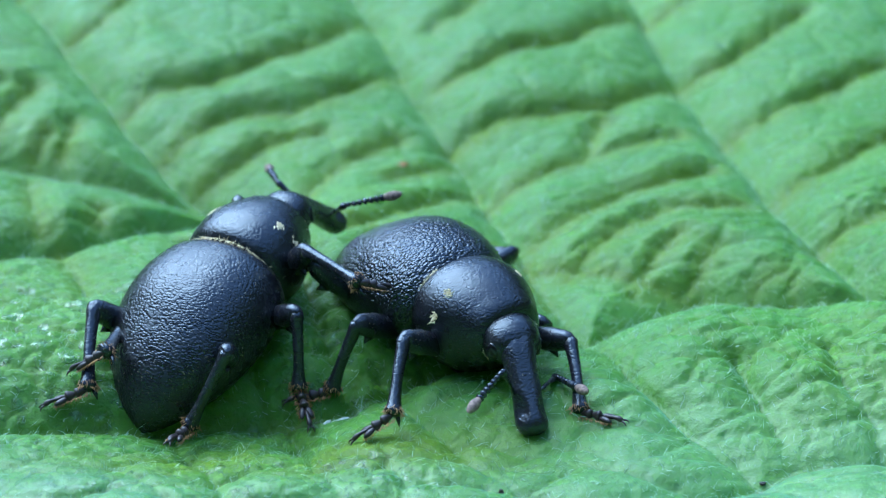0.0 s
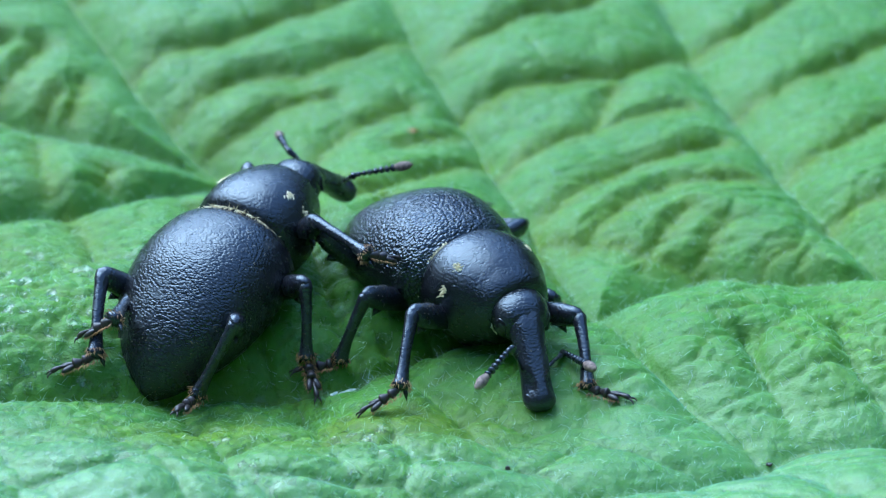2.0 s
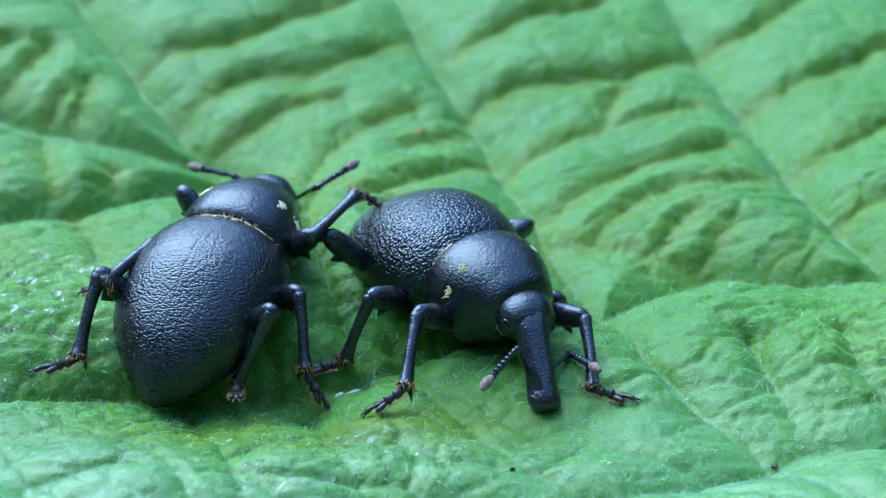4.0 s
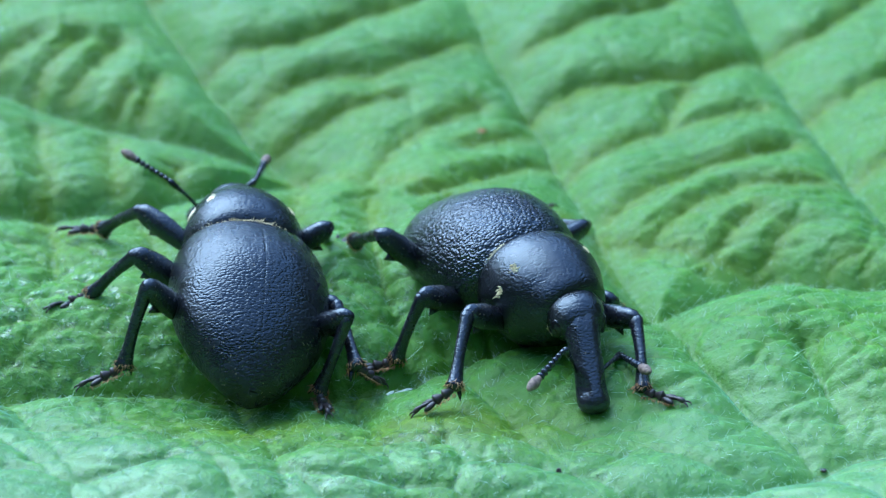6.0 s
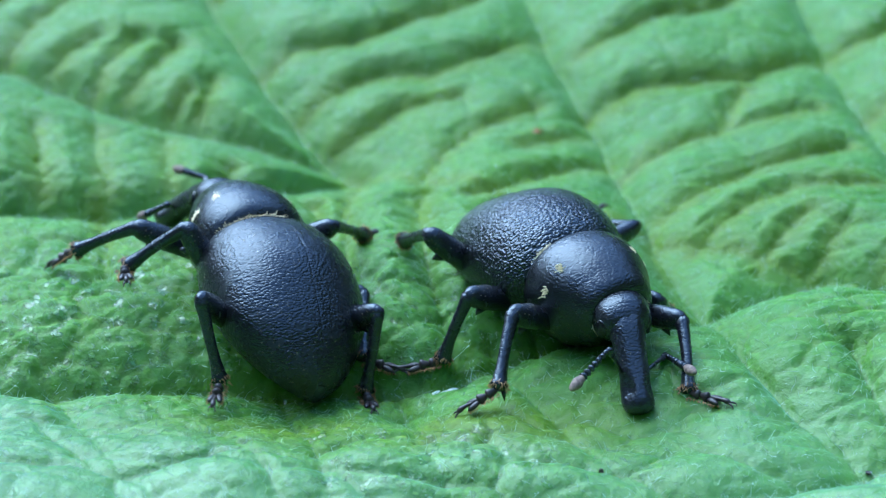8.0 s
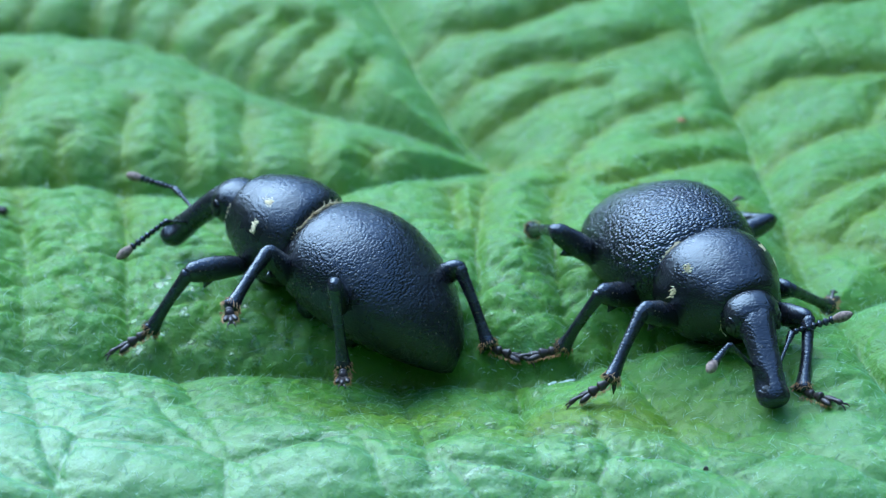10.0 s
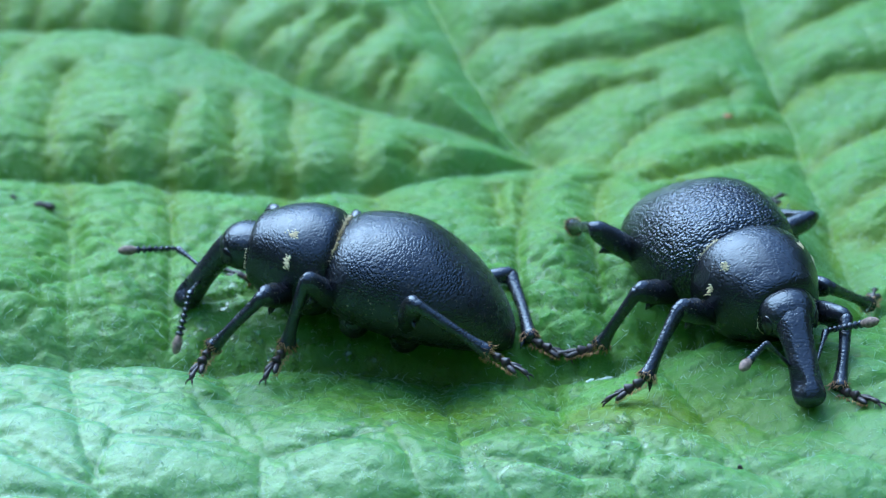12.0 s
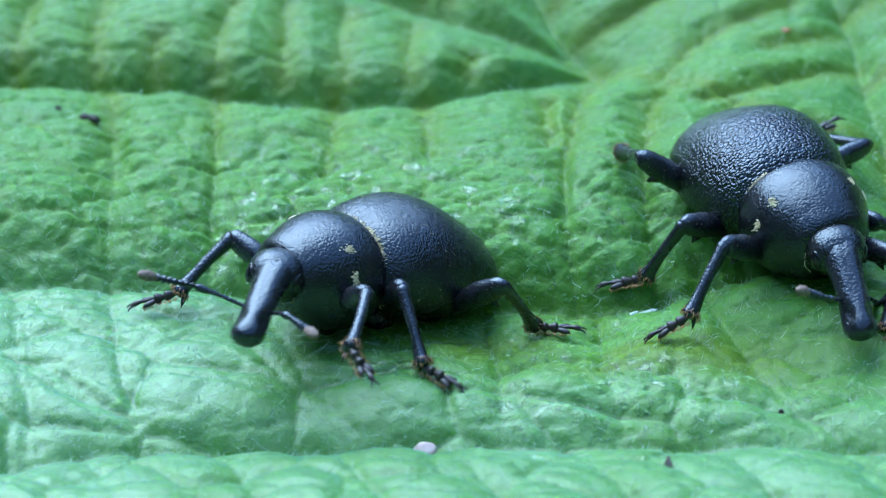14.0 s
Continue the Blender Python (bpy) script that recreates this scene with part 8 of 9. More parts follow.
    walk(turning.legs[4][2], [
        (0, pose(-0.002464, -0.005021, 0.000050, -16.71, 19.40, -137.00)),
        (2.8, pose(-0.002464, -0.005021, 0.000050, -16.71, 19.40, -137.00)),
        (3, pose(-0.002501, -0.005037, 0.000071, -16.56, 20.49, -136.81)),
        (3.25, pose(-0.002644, -0.005096, 0.000151, -16.13, 24.90, -135.83)),
        (3.5, pose(-0.002885, -0.005177, 0.000288, -15.94, 33.14, -132.87)),
        (3.75, pose(-0.003210, -0.005253, 0.000479, -16.82, 45.05, -125.13)),
        (4, pose(-0.003598, -0.005296, 0.000710, -18.30, 56.73, -107.93)),
        (4.25, pose(-0.004022, -0.005283, 0.000961, -16.24, 61.52, -83.15)),
        (4.5, pose(-0.004450, -0.005207, 0.001208, -12.90, 59.76, -66.25)),
        (4.75, pose(-0.004852, -0.005074, 0.001436, -11.70, 56.51, -61.34)),
        (5, pose(-0.005202, -0.004907, 0.001642, -11.97, 54.09, -64.49)),
        (5.25, pose(-0.005524, -0.004650, 0.002075, -12.12, 41.01, -57.66)),
        (5.5, pose(-0.005534, -0.004563, 0.001746, -12.43, 31.78, -62.27)),
        (5.75, pose(-0.005627, -0.004571, 0.001973, -13.57, 31.49, -64.81)),
        (6, pose(-0.005720, -0.004548, 0.002232, -14.73, 31.86, -67.31)),
        (6.25, pose(-0.005782, -0.004511, 0.002446, -15.56, 32.43, -69.52)),
        (6.5, pose(-0.005803, -0.004492, 0.002534, -15.86, 32.72, -70.51)),
        (7, pose(-0.005803, -0.004492, 0.002534, -15.86, 32.72, -70.51)),
        (7.25, pose(-0.005799, -0.004508, 0.002449, -16.03, 32.08, -68.85)),
        (7.5, pose(-0.005890, -0.004459, 0.002278, -15.15, 30.40, -70.39)),
        (7.75, pose(-0.005846, -0.003575, 0.002170, -6.81, 11.59, -94.42)),
        (8, pose(-0.005574, -0.002887, 0.001540, 4.86, -8.36, -131.90)),
        (8.25, pose(-0.006017, -0.002391, 0.001887, 9.33, -8.19, -143.19)),
        (8.5, pose(-0.006340, -0.001879, 0.002260, 14.68, -3.10, -154.57)),
        (8.75, pose(-0.005766, -0.001633, 0.004018, 1.37, -0.38, -131.88)),
        (9, pose(-0.005508, -0.002190, 0.003992, -14.96, 4.39, -90.50)),
        (9.25, pose(-0.004981, -0.002030, 0.004014, -17.28, 7.72, -80.70)),
        (9.5, pose(-0.004341, -0.001803, 0.003924, -18.58, 9.51, -72.52)),
        (9.75, pose(-0.003566, -0.001555, 0.003701, -19.04, 9.76, -67.87)),
        (10, pose(-0.002684, -0.001374, 0.003332, -19.14, 8.82, -65.90)),
        (10.25, pose(-0.001792, -0.001336, 0.002836, -19.13, 7.08, -64.46)),
        (10.5, pose(-0.001007, -0.001449, 0.002271, -19.14, 5.03, -61.74)),
        (10.75, pose(-0.000400, -0.001667, 0.001697, -19.12, 3.14, -57.33)),
        (11, pose(0.000026, -0.001889, 0.001158, -18.98, 1.50, -53.46)),
        (11.25, pose(0.000281, -0.002137, 0.000668, -18.78, -0.42, -51.34)),
        (11.5, pose(0.000334, -0.002404, 0.000247, -18.61, -3.31, -51.53)),
        (11.75, pose(-0.000152, -0.002616, 0.000338, -16.27, -12.57, -55.90)),
        (12, pose(-0.000752, -0.002922, 0.000851, -13.44, -13.98, -59.51)),
        (12.25, pose(-0.000784, -0.001838, 0.001782, -15.12, -11.66, -57.14)),
        (12.5, pose(-0.000057, -0.001735, 0.001546, -17.48, -11.76, -52.13)),
        (12.75, pose(0.000948, -0.001635, 0.002263, -15.53, -5.65, -58.15)),
        (13, pose(0.001450, -0.001953, 0.001220, -13.85, 0.82, -73.87)),
        (13.25, pose(0.001543, -0.002344, 0.001516, -18.52, -6.10, -80.87)),
        (13.5, pose(0.001173, -0.002752, 0.001215, -23.61, -12.73, -79.73)),
        (13.75, pose(0.000944, -0.002485, 0.001153, -20.38, -5.65, -82.36)),
        (14, pose(-0.000702, -0.003073, -0.000093, -14.18, 17.34, -51.16)),
    ])
    walk(turning.legs[5][0], [
        (0, pose(-0.002678, -0.001726, 0.000766, -19.18, -46.46, -132.51)),
        (2.8, pose(-0.002678, -0.001726, 0.000766, -19.18, -46.46, -132.51)),
        (3, pose(-0.002678, -0.001724, 0.000763, -19.44, -47.20, -130.85)),
        (3.25, pose(-0.002675, -0.001718, 0.000755, -19.07, -48.05, -127.80)),
        (3.5, pose(-0.002672, -0.001709, 0.000744, -17.83, -48.79, -124.10)),
        (3.75, pose(-0.002672, -0.001702, 0.000735, -15.69, -49.41, -120.30)),
        (4, pose(-0.002674, -0.001699, 0.000732, -12.79, -49.79, -117.08)),
        (4.25, pose(-0.002677, -0.001701, 0.000737, -9.46, -49.58, -114.85)),
        (4.5, pose(-0.002681, -0.001706, 0.000746, -6.28, -48.57, -113.40)),
        (4.75, pose(-0.002683, -0.001710, 0.000753, -3.79, -47.05, -112.56)),
        (5, pose(-0.002682, -0.001708, 0.000753, -2.24, -45.49, -112.87)),
        (5.25, pose(-0.002678, -0.001720, 0.000759, 1.91, -47.37, -126.21)),
        (5.5, pose(-0.002718, -0.001765, 0.000826, 7.11, -48.12, -139.25)),
        (5.75, pose(-0.002728, -0.001774, 0.000842, 8.44, -49.21, -139.05)),
        (6, pose(-0.002736, -0.001782, 0.000858, 9.47, -50.29, -138.68)),
        (6.25, pose(-0.002742, -0.001787, 0.000869, 10.12, -51.12, -138.31)),
        (6.5, pose(-0.002744, -0.001789, 0.000874, 10.35, -51.45, -138.14)),
        (7, pose(-0.002744, -0.001789, 0.000874, 10.35, -51.45, -138.14)),
        (7.25, pose(-0.002740, -0.001784, 0.000865, 10.60, -51.21, -139.62)),
        (7.5, pose(-0.002736, -0.001774, 0.000852, 11.83, -50.32, -145.58)),
        (7.75, pose(-0.002772, -0.001780, 0.000893, 15.13, -50.15, -157.09)),
        (8, pose(-0.002842, -0.001788, 0.000957, 17.06, -46.87, -164.87)),
        (8.25, pose(-0.002650, -0.001710, 0.000685, 10.64, -60.81, -141.06)),
        (8.5, pose(-0.002662, -0.001684, 0.000652, -0.48, -62.83, -120.15)),
        (8.75, pose(-0.002622, -0.001711, 0.000644, 11.94, -60.75, -153.16)),
        (9, pose(-0.002694, -0.001750, 0.000792, 14.97, -54.25, -176.06)),
        (9.25, pose(-0.002703, -0.001750, 0.000804, 14.71, -53.74, -177.69)),
        (9.5, pose(-0.002709, -0.001750, 0.000813, 14.57, -53.38, -179.15)),
        (9.75, pose(-0.002715, -0.001750, 0.000819, 14.51, -53.12, 179.55)),
        (10, pose(-0.002719, -0.001749, 0.000825, 14.49, -52.88, 178.38)),
        (10.25, pose(-0.002723, -0.001749, 0.000830, 14.47, -52.63, 177.38)),
        (10.5, pose(-0.002727, -0.001748, 0.000835, 14.40, -52.34, 176.55)),
        (10.75, pose(-0.002731, -0.001748, 0.000840, 14.25, -51.97, 175.92)),
        (11, pose(-0.002737, -0.001747, 0.000847, 13.99, -51.53, 175.49)),
        (11.25, pose(-0.002745, -0.001746, 0.000855, 13.59, -51.01, 175.25)),
        (11.5, pose(-0.002755, -0.001745, 0.000867, 13.03, -50.41, 175.19)),
        (11.75, pose(-0.002642, -0.001738, 0.000750, 6.59, -39.97, -168.62)),
        (12, pose(-0.002689, -0.001746, 0.000795, 4.21, -24.04, -159.67)),
        (12.25, pose(-0.002681, -0.001743, 0.000790, 6.13, -25.70, -159.45)),
        (12.5, pose(-0.002688, -0.001746, 0.000793, 7.89, -28.04, -159.23)),
        (12.75, pose(-0.002688, -0.001747, 0.000793, 6.14, -28.92, -165.34)),
        (13, pose(-0.002690, -0.001750, 0.000794, 4.28, -30.28, -177.61)),
        (13.25, pose(-0.002601, -0.001877, 0.000523, 23.35, -59.85, 127.97)),
        (13.5, pose(-0.002559, -0.001392, 0.001233, 35.94, -48.40, 68.51)),
        (13.75, pose(-0.002503, -0.001487, 0.001122, 27.59, -44.38, 53.12)),
        (14, pose(-0.002488, -0.001469, 0.001122, 22.14, -42.41, 52.97)),
    ])
    walk(turning.legs[5][1], [
        (0, pose(-0.004711, -0.003944, 0.003932, -47.02, 44.68, 150.59)),
        (2.8, pose(-0.004711, -0.003944, 0.003932, -47.02, 44.68, 150.59)),
        (3, pose(-0.004619, -0.003969, 0.003968, -47.12, 43.49, 149.94)),
        (3.25, pose(-0.004465, -0.004025, 0.004003, -49.25, 44.46, 147.44)),
        (3.5, pose(-0.004285, -0.004092, 0.004030, -53.42, 47.78, 143.92)),
        (3.75, pose(-0.004106, -0.004155, 0.004052, -59.82, 52.97, 140.39)),
        (4, pose(-0.003957, -0.004210, 0.004067, -68.69, 59.37, 137.67)),
        (4.25, pose(-0.003867, -0.004271, 0.004062, -79.12, 65.84, 136.03)),
        (4.5, pose(-0.003829, -0.004359, 0.004021, -87.76, 70.86, 135.84)),
        (4.75, pose(-0.003825, -0.004458, 0.003950, -91.01, 73.40, 137.71)),
        (5, pose(-0.003872, -0.004529, 0.003868, -89.97, 73.31, 139.39)),
        (5.25, pose(-0.004425, -0.004107, 0.003973, -81.42, 76.18, 137.31)),
        (5.5, pose(-0.004926, -0.003669, 0.004078, -73.82, 79.94, 136.23)),
        (5.75, pose(-0.004883, -0.003644, 0.004149, -63.61, 79.12, 146.28)),
        (6, pose(-0.004832, -0.003624, 0.004218, -55.11, 77.75, 154.55)),
        (6.25, pose(-0.004789, -0.003611, 0.004270, -49.91, 76.44, 159.51)),
        (6.5, pose(-0.004771, -0.003606, 0.004290, -48.13, 75.86, 161.18)),
        (7, pose(-0.004771, -0.003606, 0.004290, -48.13, 75.86, 161.18)),
        (7.25, pose(-0.004825, -0.003557, 0.004270, -50.82, 78.45, 158.87)),
        (7.5, pose(-0.005036, -0.003351, 0.004214, -49.81, 83.65, 158.92)),
        (7.75, pose(-0.005350, -0.002870, 0.004247, -8.01, 79.74, -166.68)),
        (8, pose(-0.005725, -0.002568, 0.004145, 6.74, 75.58, -156.55)),
        (8.25, pose(-0.004307, -0.003049, 0.004499, -24.96, 41.18, 165.06)),
        (8.5, pose(-0.003664, -0.003409, 0.004538, -27.73, 26.48, 163.47)),
        (8.75, pose(-0.004527, -0.002675, 0.004455, -19.40, 30.42, 164.47)),
        (9, pose(-0.005240, -0.001925, 0.004337, -9.88, 36.25, 166.86)),
        (9.25, pose(-0.005284, -0.001854, 0.004326, -8.54, 37.97, 167.79)),
        (9.5, pose(-0.005314, -0.001789, 0.004319, -6.62, 39.87, 169.74)),
        (9.75, pose(-0.005336, -0.001729, 0.004313, -4.20, 41.86, 172.57)),
        (10, pose(-0.005354, -0.001675, 0.004308, -1.39, 43.81, 176.10)),
        (10.25, pose(-0.005371, -0.001628, 0.004301, 1.66, 45.63, -179.92)),
        (10.5, pose(-0.005391, -0.001588, 0.004292, 4.75, 47.23, -175.78)),
        (10.75, pose(-0.005415, -0.001556, 0.004281, 7.67, 48.58, -171.81)),
        (11, pose(-0.005446, -0.001533, 0.004266, 10.20, 49.68, -168.36)),
        (11.25, pose(-0.005483, -0.001519, 0.004250, 12.11, 50.53, -165.77)),
        (11.5, pose(-0.005529, -0.001512, 0.004233, 13.17, 51.17, -164.43)),
        (11.75, pose(-0.005924, -0.002399, 0.003556, -30.23, 45.45, 150.37)),
        (12, pose(-0.006429, -0.003132, 0.002574, -64.45, 24.86, 119.51)),
        (12.25, pose(-0.006367, -0.003124, 0.002685, -63.70, 22.81, 117.50)),
        (12.5, pose(-0.006293, -0.003113, 0.002847, -62.15, 21.16, 115.52)),
        (12.75, pose(-0.006387, -0.002714, 0.002905, -59.49, 16.45, 114.86)),
        (13, pose(-0.006459, -0.001907, 0.002996, -54.75, 12.02, 115.16)),
        (13.25, pose(-0.003951, -0.000147, 0.004300, 7.70, 23.59, 143.36)),
        (13.5, pose(-0.001497, 0.001306, 0.004499, 64.49, 43.84, -161.07)),
        (13.75, pose(-0.000629, 0.001010, 0.004177, 61.37, 35.50, -171.60)),
        (14, pose(-0.000546, 0.001106, 0.004068, 72.25, 40.67, -170.60)),
    ])
    walk(turning.legs[5][2], [
        (0, pose(-0.007070, -0.002615, 0.001254, -8.70, -26.43, -164.23)),
        (2.8, pose(-0.007070, -0.002615, 0.001254, -8.70, -26.43, -164.23)),
        (3, pose(-0.007010, -0.002585, 0.001347, -9.19, -28.92, -162.02)),
        (3.25, pose(-0.006755, -0.002562, 0.001336, -9.21, -30.04, -159.20)),
        (3.5, pose(-0.006353, -0.002585, 0.001209, -8.44, -29.13, -156.73)),
        (3.75, pose(-0.005873, -0.002693, 0.001012, -6.88, -26.30, -155.11)),
        (4, pose(-0.005392, -0.002903, 0.000791, -4.77, -21.67, -154.55)),
        (4.25, pose(-0.004989, -0.003189, 0.000588, -2.43, -15.52, -154.91)),
        (4.5, pose(-0.004725, -0.003489, 0.000423, -0.10, -8.64, -156.08)),
        (4.75, pose(-0.004630, -0.003726, 0.000301, 2.16, -2.40, -158.59)),
        (5, pose(-0.004703, -0.003817, 0.000221, 4.41, 1.94, -163.37)),
        (5.25, pose(-0.005094, -0.003490, 0.000275, 7.68, -3.13, -168.67)),
        (5.5, pose(-0.005407, -0.003209, 0.000329, 10.97, -6.99, -172.94)),
        (5.75, pose(-0.005481, -0.003245, 0.000410, 12.90, -9.27, -174.61)),
        (6, pose(-0.005561, -0.003277, 0.000497, 14.71, -11.30, -176.25)),
        (6.25, pose(-0.005626, -0.003298, 0.000568, 16.05, -12.72, -177.49)),
        (6.5, pose(-0.005652, -0.003306, 0.000597, 16.58, -13.26, -177.98)),
        (7, pose(-0.005652, -0.003306, 0.000597, 16.58, -13.26, -177.98)),
        (7.25, pose(-0.005536, -0.003282, 0.000539, 16.34, -12.74, -178.00)),
        (7.5, pose(-0.005429, -0.003199, 0.000429, 16.04, -11.31, 179.95)),
        (7.75, pose(-0.006009, -0.003026, 0.000499, 17.66, -15.54, 171.58)),
        (8, pose(-0.006595, -0.002945, 0.000457, 19.79, -10.93, 161.21)),
        (8.25, pose(-0.007076, -0.002310, 0.001991, 18.89, -24.51, -173.66)),
        (8.5, pose(-0.006931, -0.002439, 0.002840, 18.13, 8.38, -160.29)),
        (8.75, pose(-0.007690, -0.001795, 0.002527, 13.95, 4.73, -163.85)),
        (9, pose(-0.008231, -0.001227, 0.002086, 7.78, -2.01, -161.24)),
        (9.25, pose(-0.008218, -0.001219, 0.001983, 7.52, -2.71, -162.51)),
        (9.5, pose(-0.008190, -0.001268, 0.001877, 7.46, -3.38, -164.01)),
        (9.75, pose(-0.008149, -0.001363, 0.001772, 7.57, -3.95, -165.75)),
        (10, pose(-0.008095, -0.001488, 0.001672, 7.82, -4.33, -167.70)),
        (10.25, pose(-0.008034, -0.001632, 0.001580, 8.16, -4.50, -169.78)),
        (10.5, pose(-0.007970, -0.001778, 0.001497, 8.55, -4.46, -171.90)),
        (10.75, pose(-0.007909, -0.001915, 0.001425, 8.91, -4.28, -173.98)),
        (11, pose(-0.007859, -0.002031, 0.001363, 9.23, -4.05, -175.98)),
        (11.25, pose(-0.007830, -0.002113, 0.001311, 9.46, -3.91, -177.90)),
        (11.5, pose(-0.007829, -0.002153, 0.001267, 9.57, -4.02, -179.76)),
        (11.75, pose(-0.008246, -0.001078, 0.000843, 9.60, -4.24, 176.65)),
        (12, pose(-0.008131, -0.000125, 0.000974, 11.11, 9.36, 165.32)),
        (12.25, pose(-0.007988, -0.000011, 0.001209, 13.90, 9.52, 162.79)),
        (12.5, pose(-0.007823, 0.000092, 0.001472, 16.66, 8.84, 160.60)),
        (12.75, pose(-0.007922, 0.000600, 0.001827, 14.08, 6.92, 155.76)),
        (13, pose(-0.008042, 0.001464, 0.002203, 10.53, 2.48, 151.42)),
        (13.25, pose(-0.006751, 0.001935, 0.002776, 14.86, -44.14, 141.36)),
        (13.5, pose(-0.004095, 0.000415, 0.001862, 21.62, -30.86, 118.34)),
        (13.75, pose(-0.003696, 0.000558, 0.001966, 15.82, -24.06, 131.32)),
        (14, pose(-0.003395, 0.000634, 0.001586, -1.74, 19.86, -173.02)),
    ])
    walk(sitting.root, [
        (0, pose(0.005083, 0.005133, -0.000966, -0.64, 0.71, -60.96)),
        (8.5, pose(0.005083, 0.005133, -0.000966, -0.64, 0.71, -60.96)),
        (8.6, pose(0.005121, 0.005137, -0.000965, -0.47, 0.92, -60.71)),
        (8.7, pose(0.005210, 0.005146, -0.000963, -0.04, 1.42, -60.13)),
        (8.8, pose(0.005316, 0.005158, -0.000960, 0.46, 2.02, -59.44)),
        (8.9, pose(0.005406, 0.005168, -0.000958, 0.88, 2.52, -58.86)),
        (9, pose(0.005443, 0.005172, -0.000957, 1.06, 2.73, -58.61)),
        (14, pose(0.005443, 0.005172, -0.000957, 1.06, 2.73, -58.61)),
    ])
    walk(sitting.head, [
        (0, pose(0.004500, 0.000000, 0.002800, 0.00, -4.03, -16.81)),
        (8.5, pose(0.004500, 0.000000, 0.002800, 0.00, -4.03, -16.81)),
        (8.6, pose(0.004500, 0.000000, 0.002800, 0.00, -5.13, -16.58)),
        (8.7, pose(0.004500, 0.000000, 0.002800, 0.00, -7.76, -16.03)),
        (8.8, pose(0.004500, 0.000000, 0.002800, 0.00, -10.90, -15.36)),
        (8.9, pose(0.004500, 0.000000, 0.002800, 0.00, -13.53, -14.79)),
        (9, pose(0.004500, 0.000000, 0.002800, 0.00, -14.63, -14.53)),
        (9.5, pose(0.004500, 0.000000, 0.002800, 0.00, -14.57, -14.36)),
        (10.5, pose(0.004500, 0.000000, 0.002800, 0.00, -14.24, -14.16)),
        (11.5, pose(0.004500, 0.000000, 0.002800, 0.00, -13.83, -14.03)),
        (12.5, pose(0.004500, 0.000000, 0.002800, 0.00, -13.64, -13.78)),
        (13, pose(0.004500, 0.000000, 0.002800, 0.00, -15.70, -13.28)),
        (13.5, pose(0.004500, 0.000000, 0.002800, 0.00, -19.54, -12.53)),
        (14, pose(0.004500, 0.000000, 0.002800, 0.00, -21.60, -12.15)),
    ])
    walk(sitting.scapes[0], [
        (0, pose(0.007393, -0.000299, 0.001397, 9.84, 8.85, 122.57)),
        (8.5, pose(0.007393, -0.000299, 0.001397, 9.84, 8.85, 122.57)),
        (8.6, pose(0.007419, -0.000295, 0.001452, 9.67, 7.11, 123.52)),
        (8.7, pose(0.007478, -0.000283, 0.001586, 9.29, 2.99, 125.74)),
        (8.8, pose(0.007541, -0.000265, 0.001749, 8.89, -1.86, 128.30)),
        (8.9, pose(0.007587, -0.000246, 0.001888, 8.59, -5.83, 130.44)),
        (9, pose(0.007605, -0.000236, 0.001946, 8.45, -7.48, 131.49)),
        (9.5, pose(0.007605, -0.000227, 0.001944, 8.26, -7.54, 132.87)),
        (10.5, pose(0.007601, -0.000215, 0.001926, 7.97, -7.71, 135.04)),
        (11.5, pose(0.007595, -0.000206, 0.001904, 7.74, -7.73, 136.66)),
        (12.5, pose(0.007593, -0.000192, 0.001893, 7.53, -7.31, 138.06)),
        (13, pose(0.007624, -0.000172, 0.002004, 7.99, 5.39, 136.44)),
        (13.5, pose(0.007672, -0.000141, 0.002212, 10.74, 31.01, 131.61)),
        (14, pose(0.007691, -0.000124, 0.002325, 13.76, 43.35, 128.11)),
    ])
    walk(sitting.whips[0], [
        (0, pose(0.006276, 0.001449, 0.001074, -1.58, -12.93, -7.37)),
        (8.5, pose(0.006276, 0.001449, 0.001074, -1.58, -12.93, -7.37)),
        (8.6, pose(0.006268, 0.001442, 0.001192, -0.37, -14.47, -1.71)),
        (8.7, pose(0.006253, 0.001419, 0.001477, 3.30, -18.04, 14.88)),
        (8.8, pose(0.006240, 0.001382, 0.001817, 7.99, -20.50, 38.21)),
        (8.9, pose(0.006232, 0.001344, 0.002101, 10.47, -20.40, 56.12)),
        (9, pose(0.006226, 0.001323, 0.002220, 11.05, -20.14, 62.35)),
        (9.5, pose(0.006189, 0.001299, 0.002219, 11.07, -21.93, 60.69)),
        (10.5, pose(0.006128, 0.001255, 0.002207, 10.52, -25.77, 51.86)),
        (11.5, pose(0.006082, 0.001222, 0.002186, 8.80, -28.91, 38.20)),
        (12.5, pose(0.006044, 0.001200, 0.002161, 6.08, -30.40, 24.21)),
        (13, pose(0.006109, 0.001269, 0.001807, 4.06, -36.14, 14.23)),
        (13.5, pose(0.006476, 0.001204, 0.001130, 2.75, -48.58, 7.09)),
        (14, pose(0.006749, 0.001077, 0.000883, 3.08, -54.52, 6.47)),
    ])
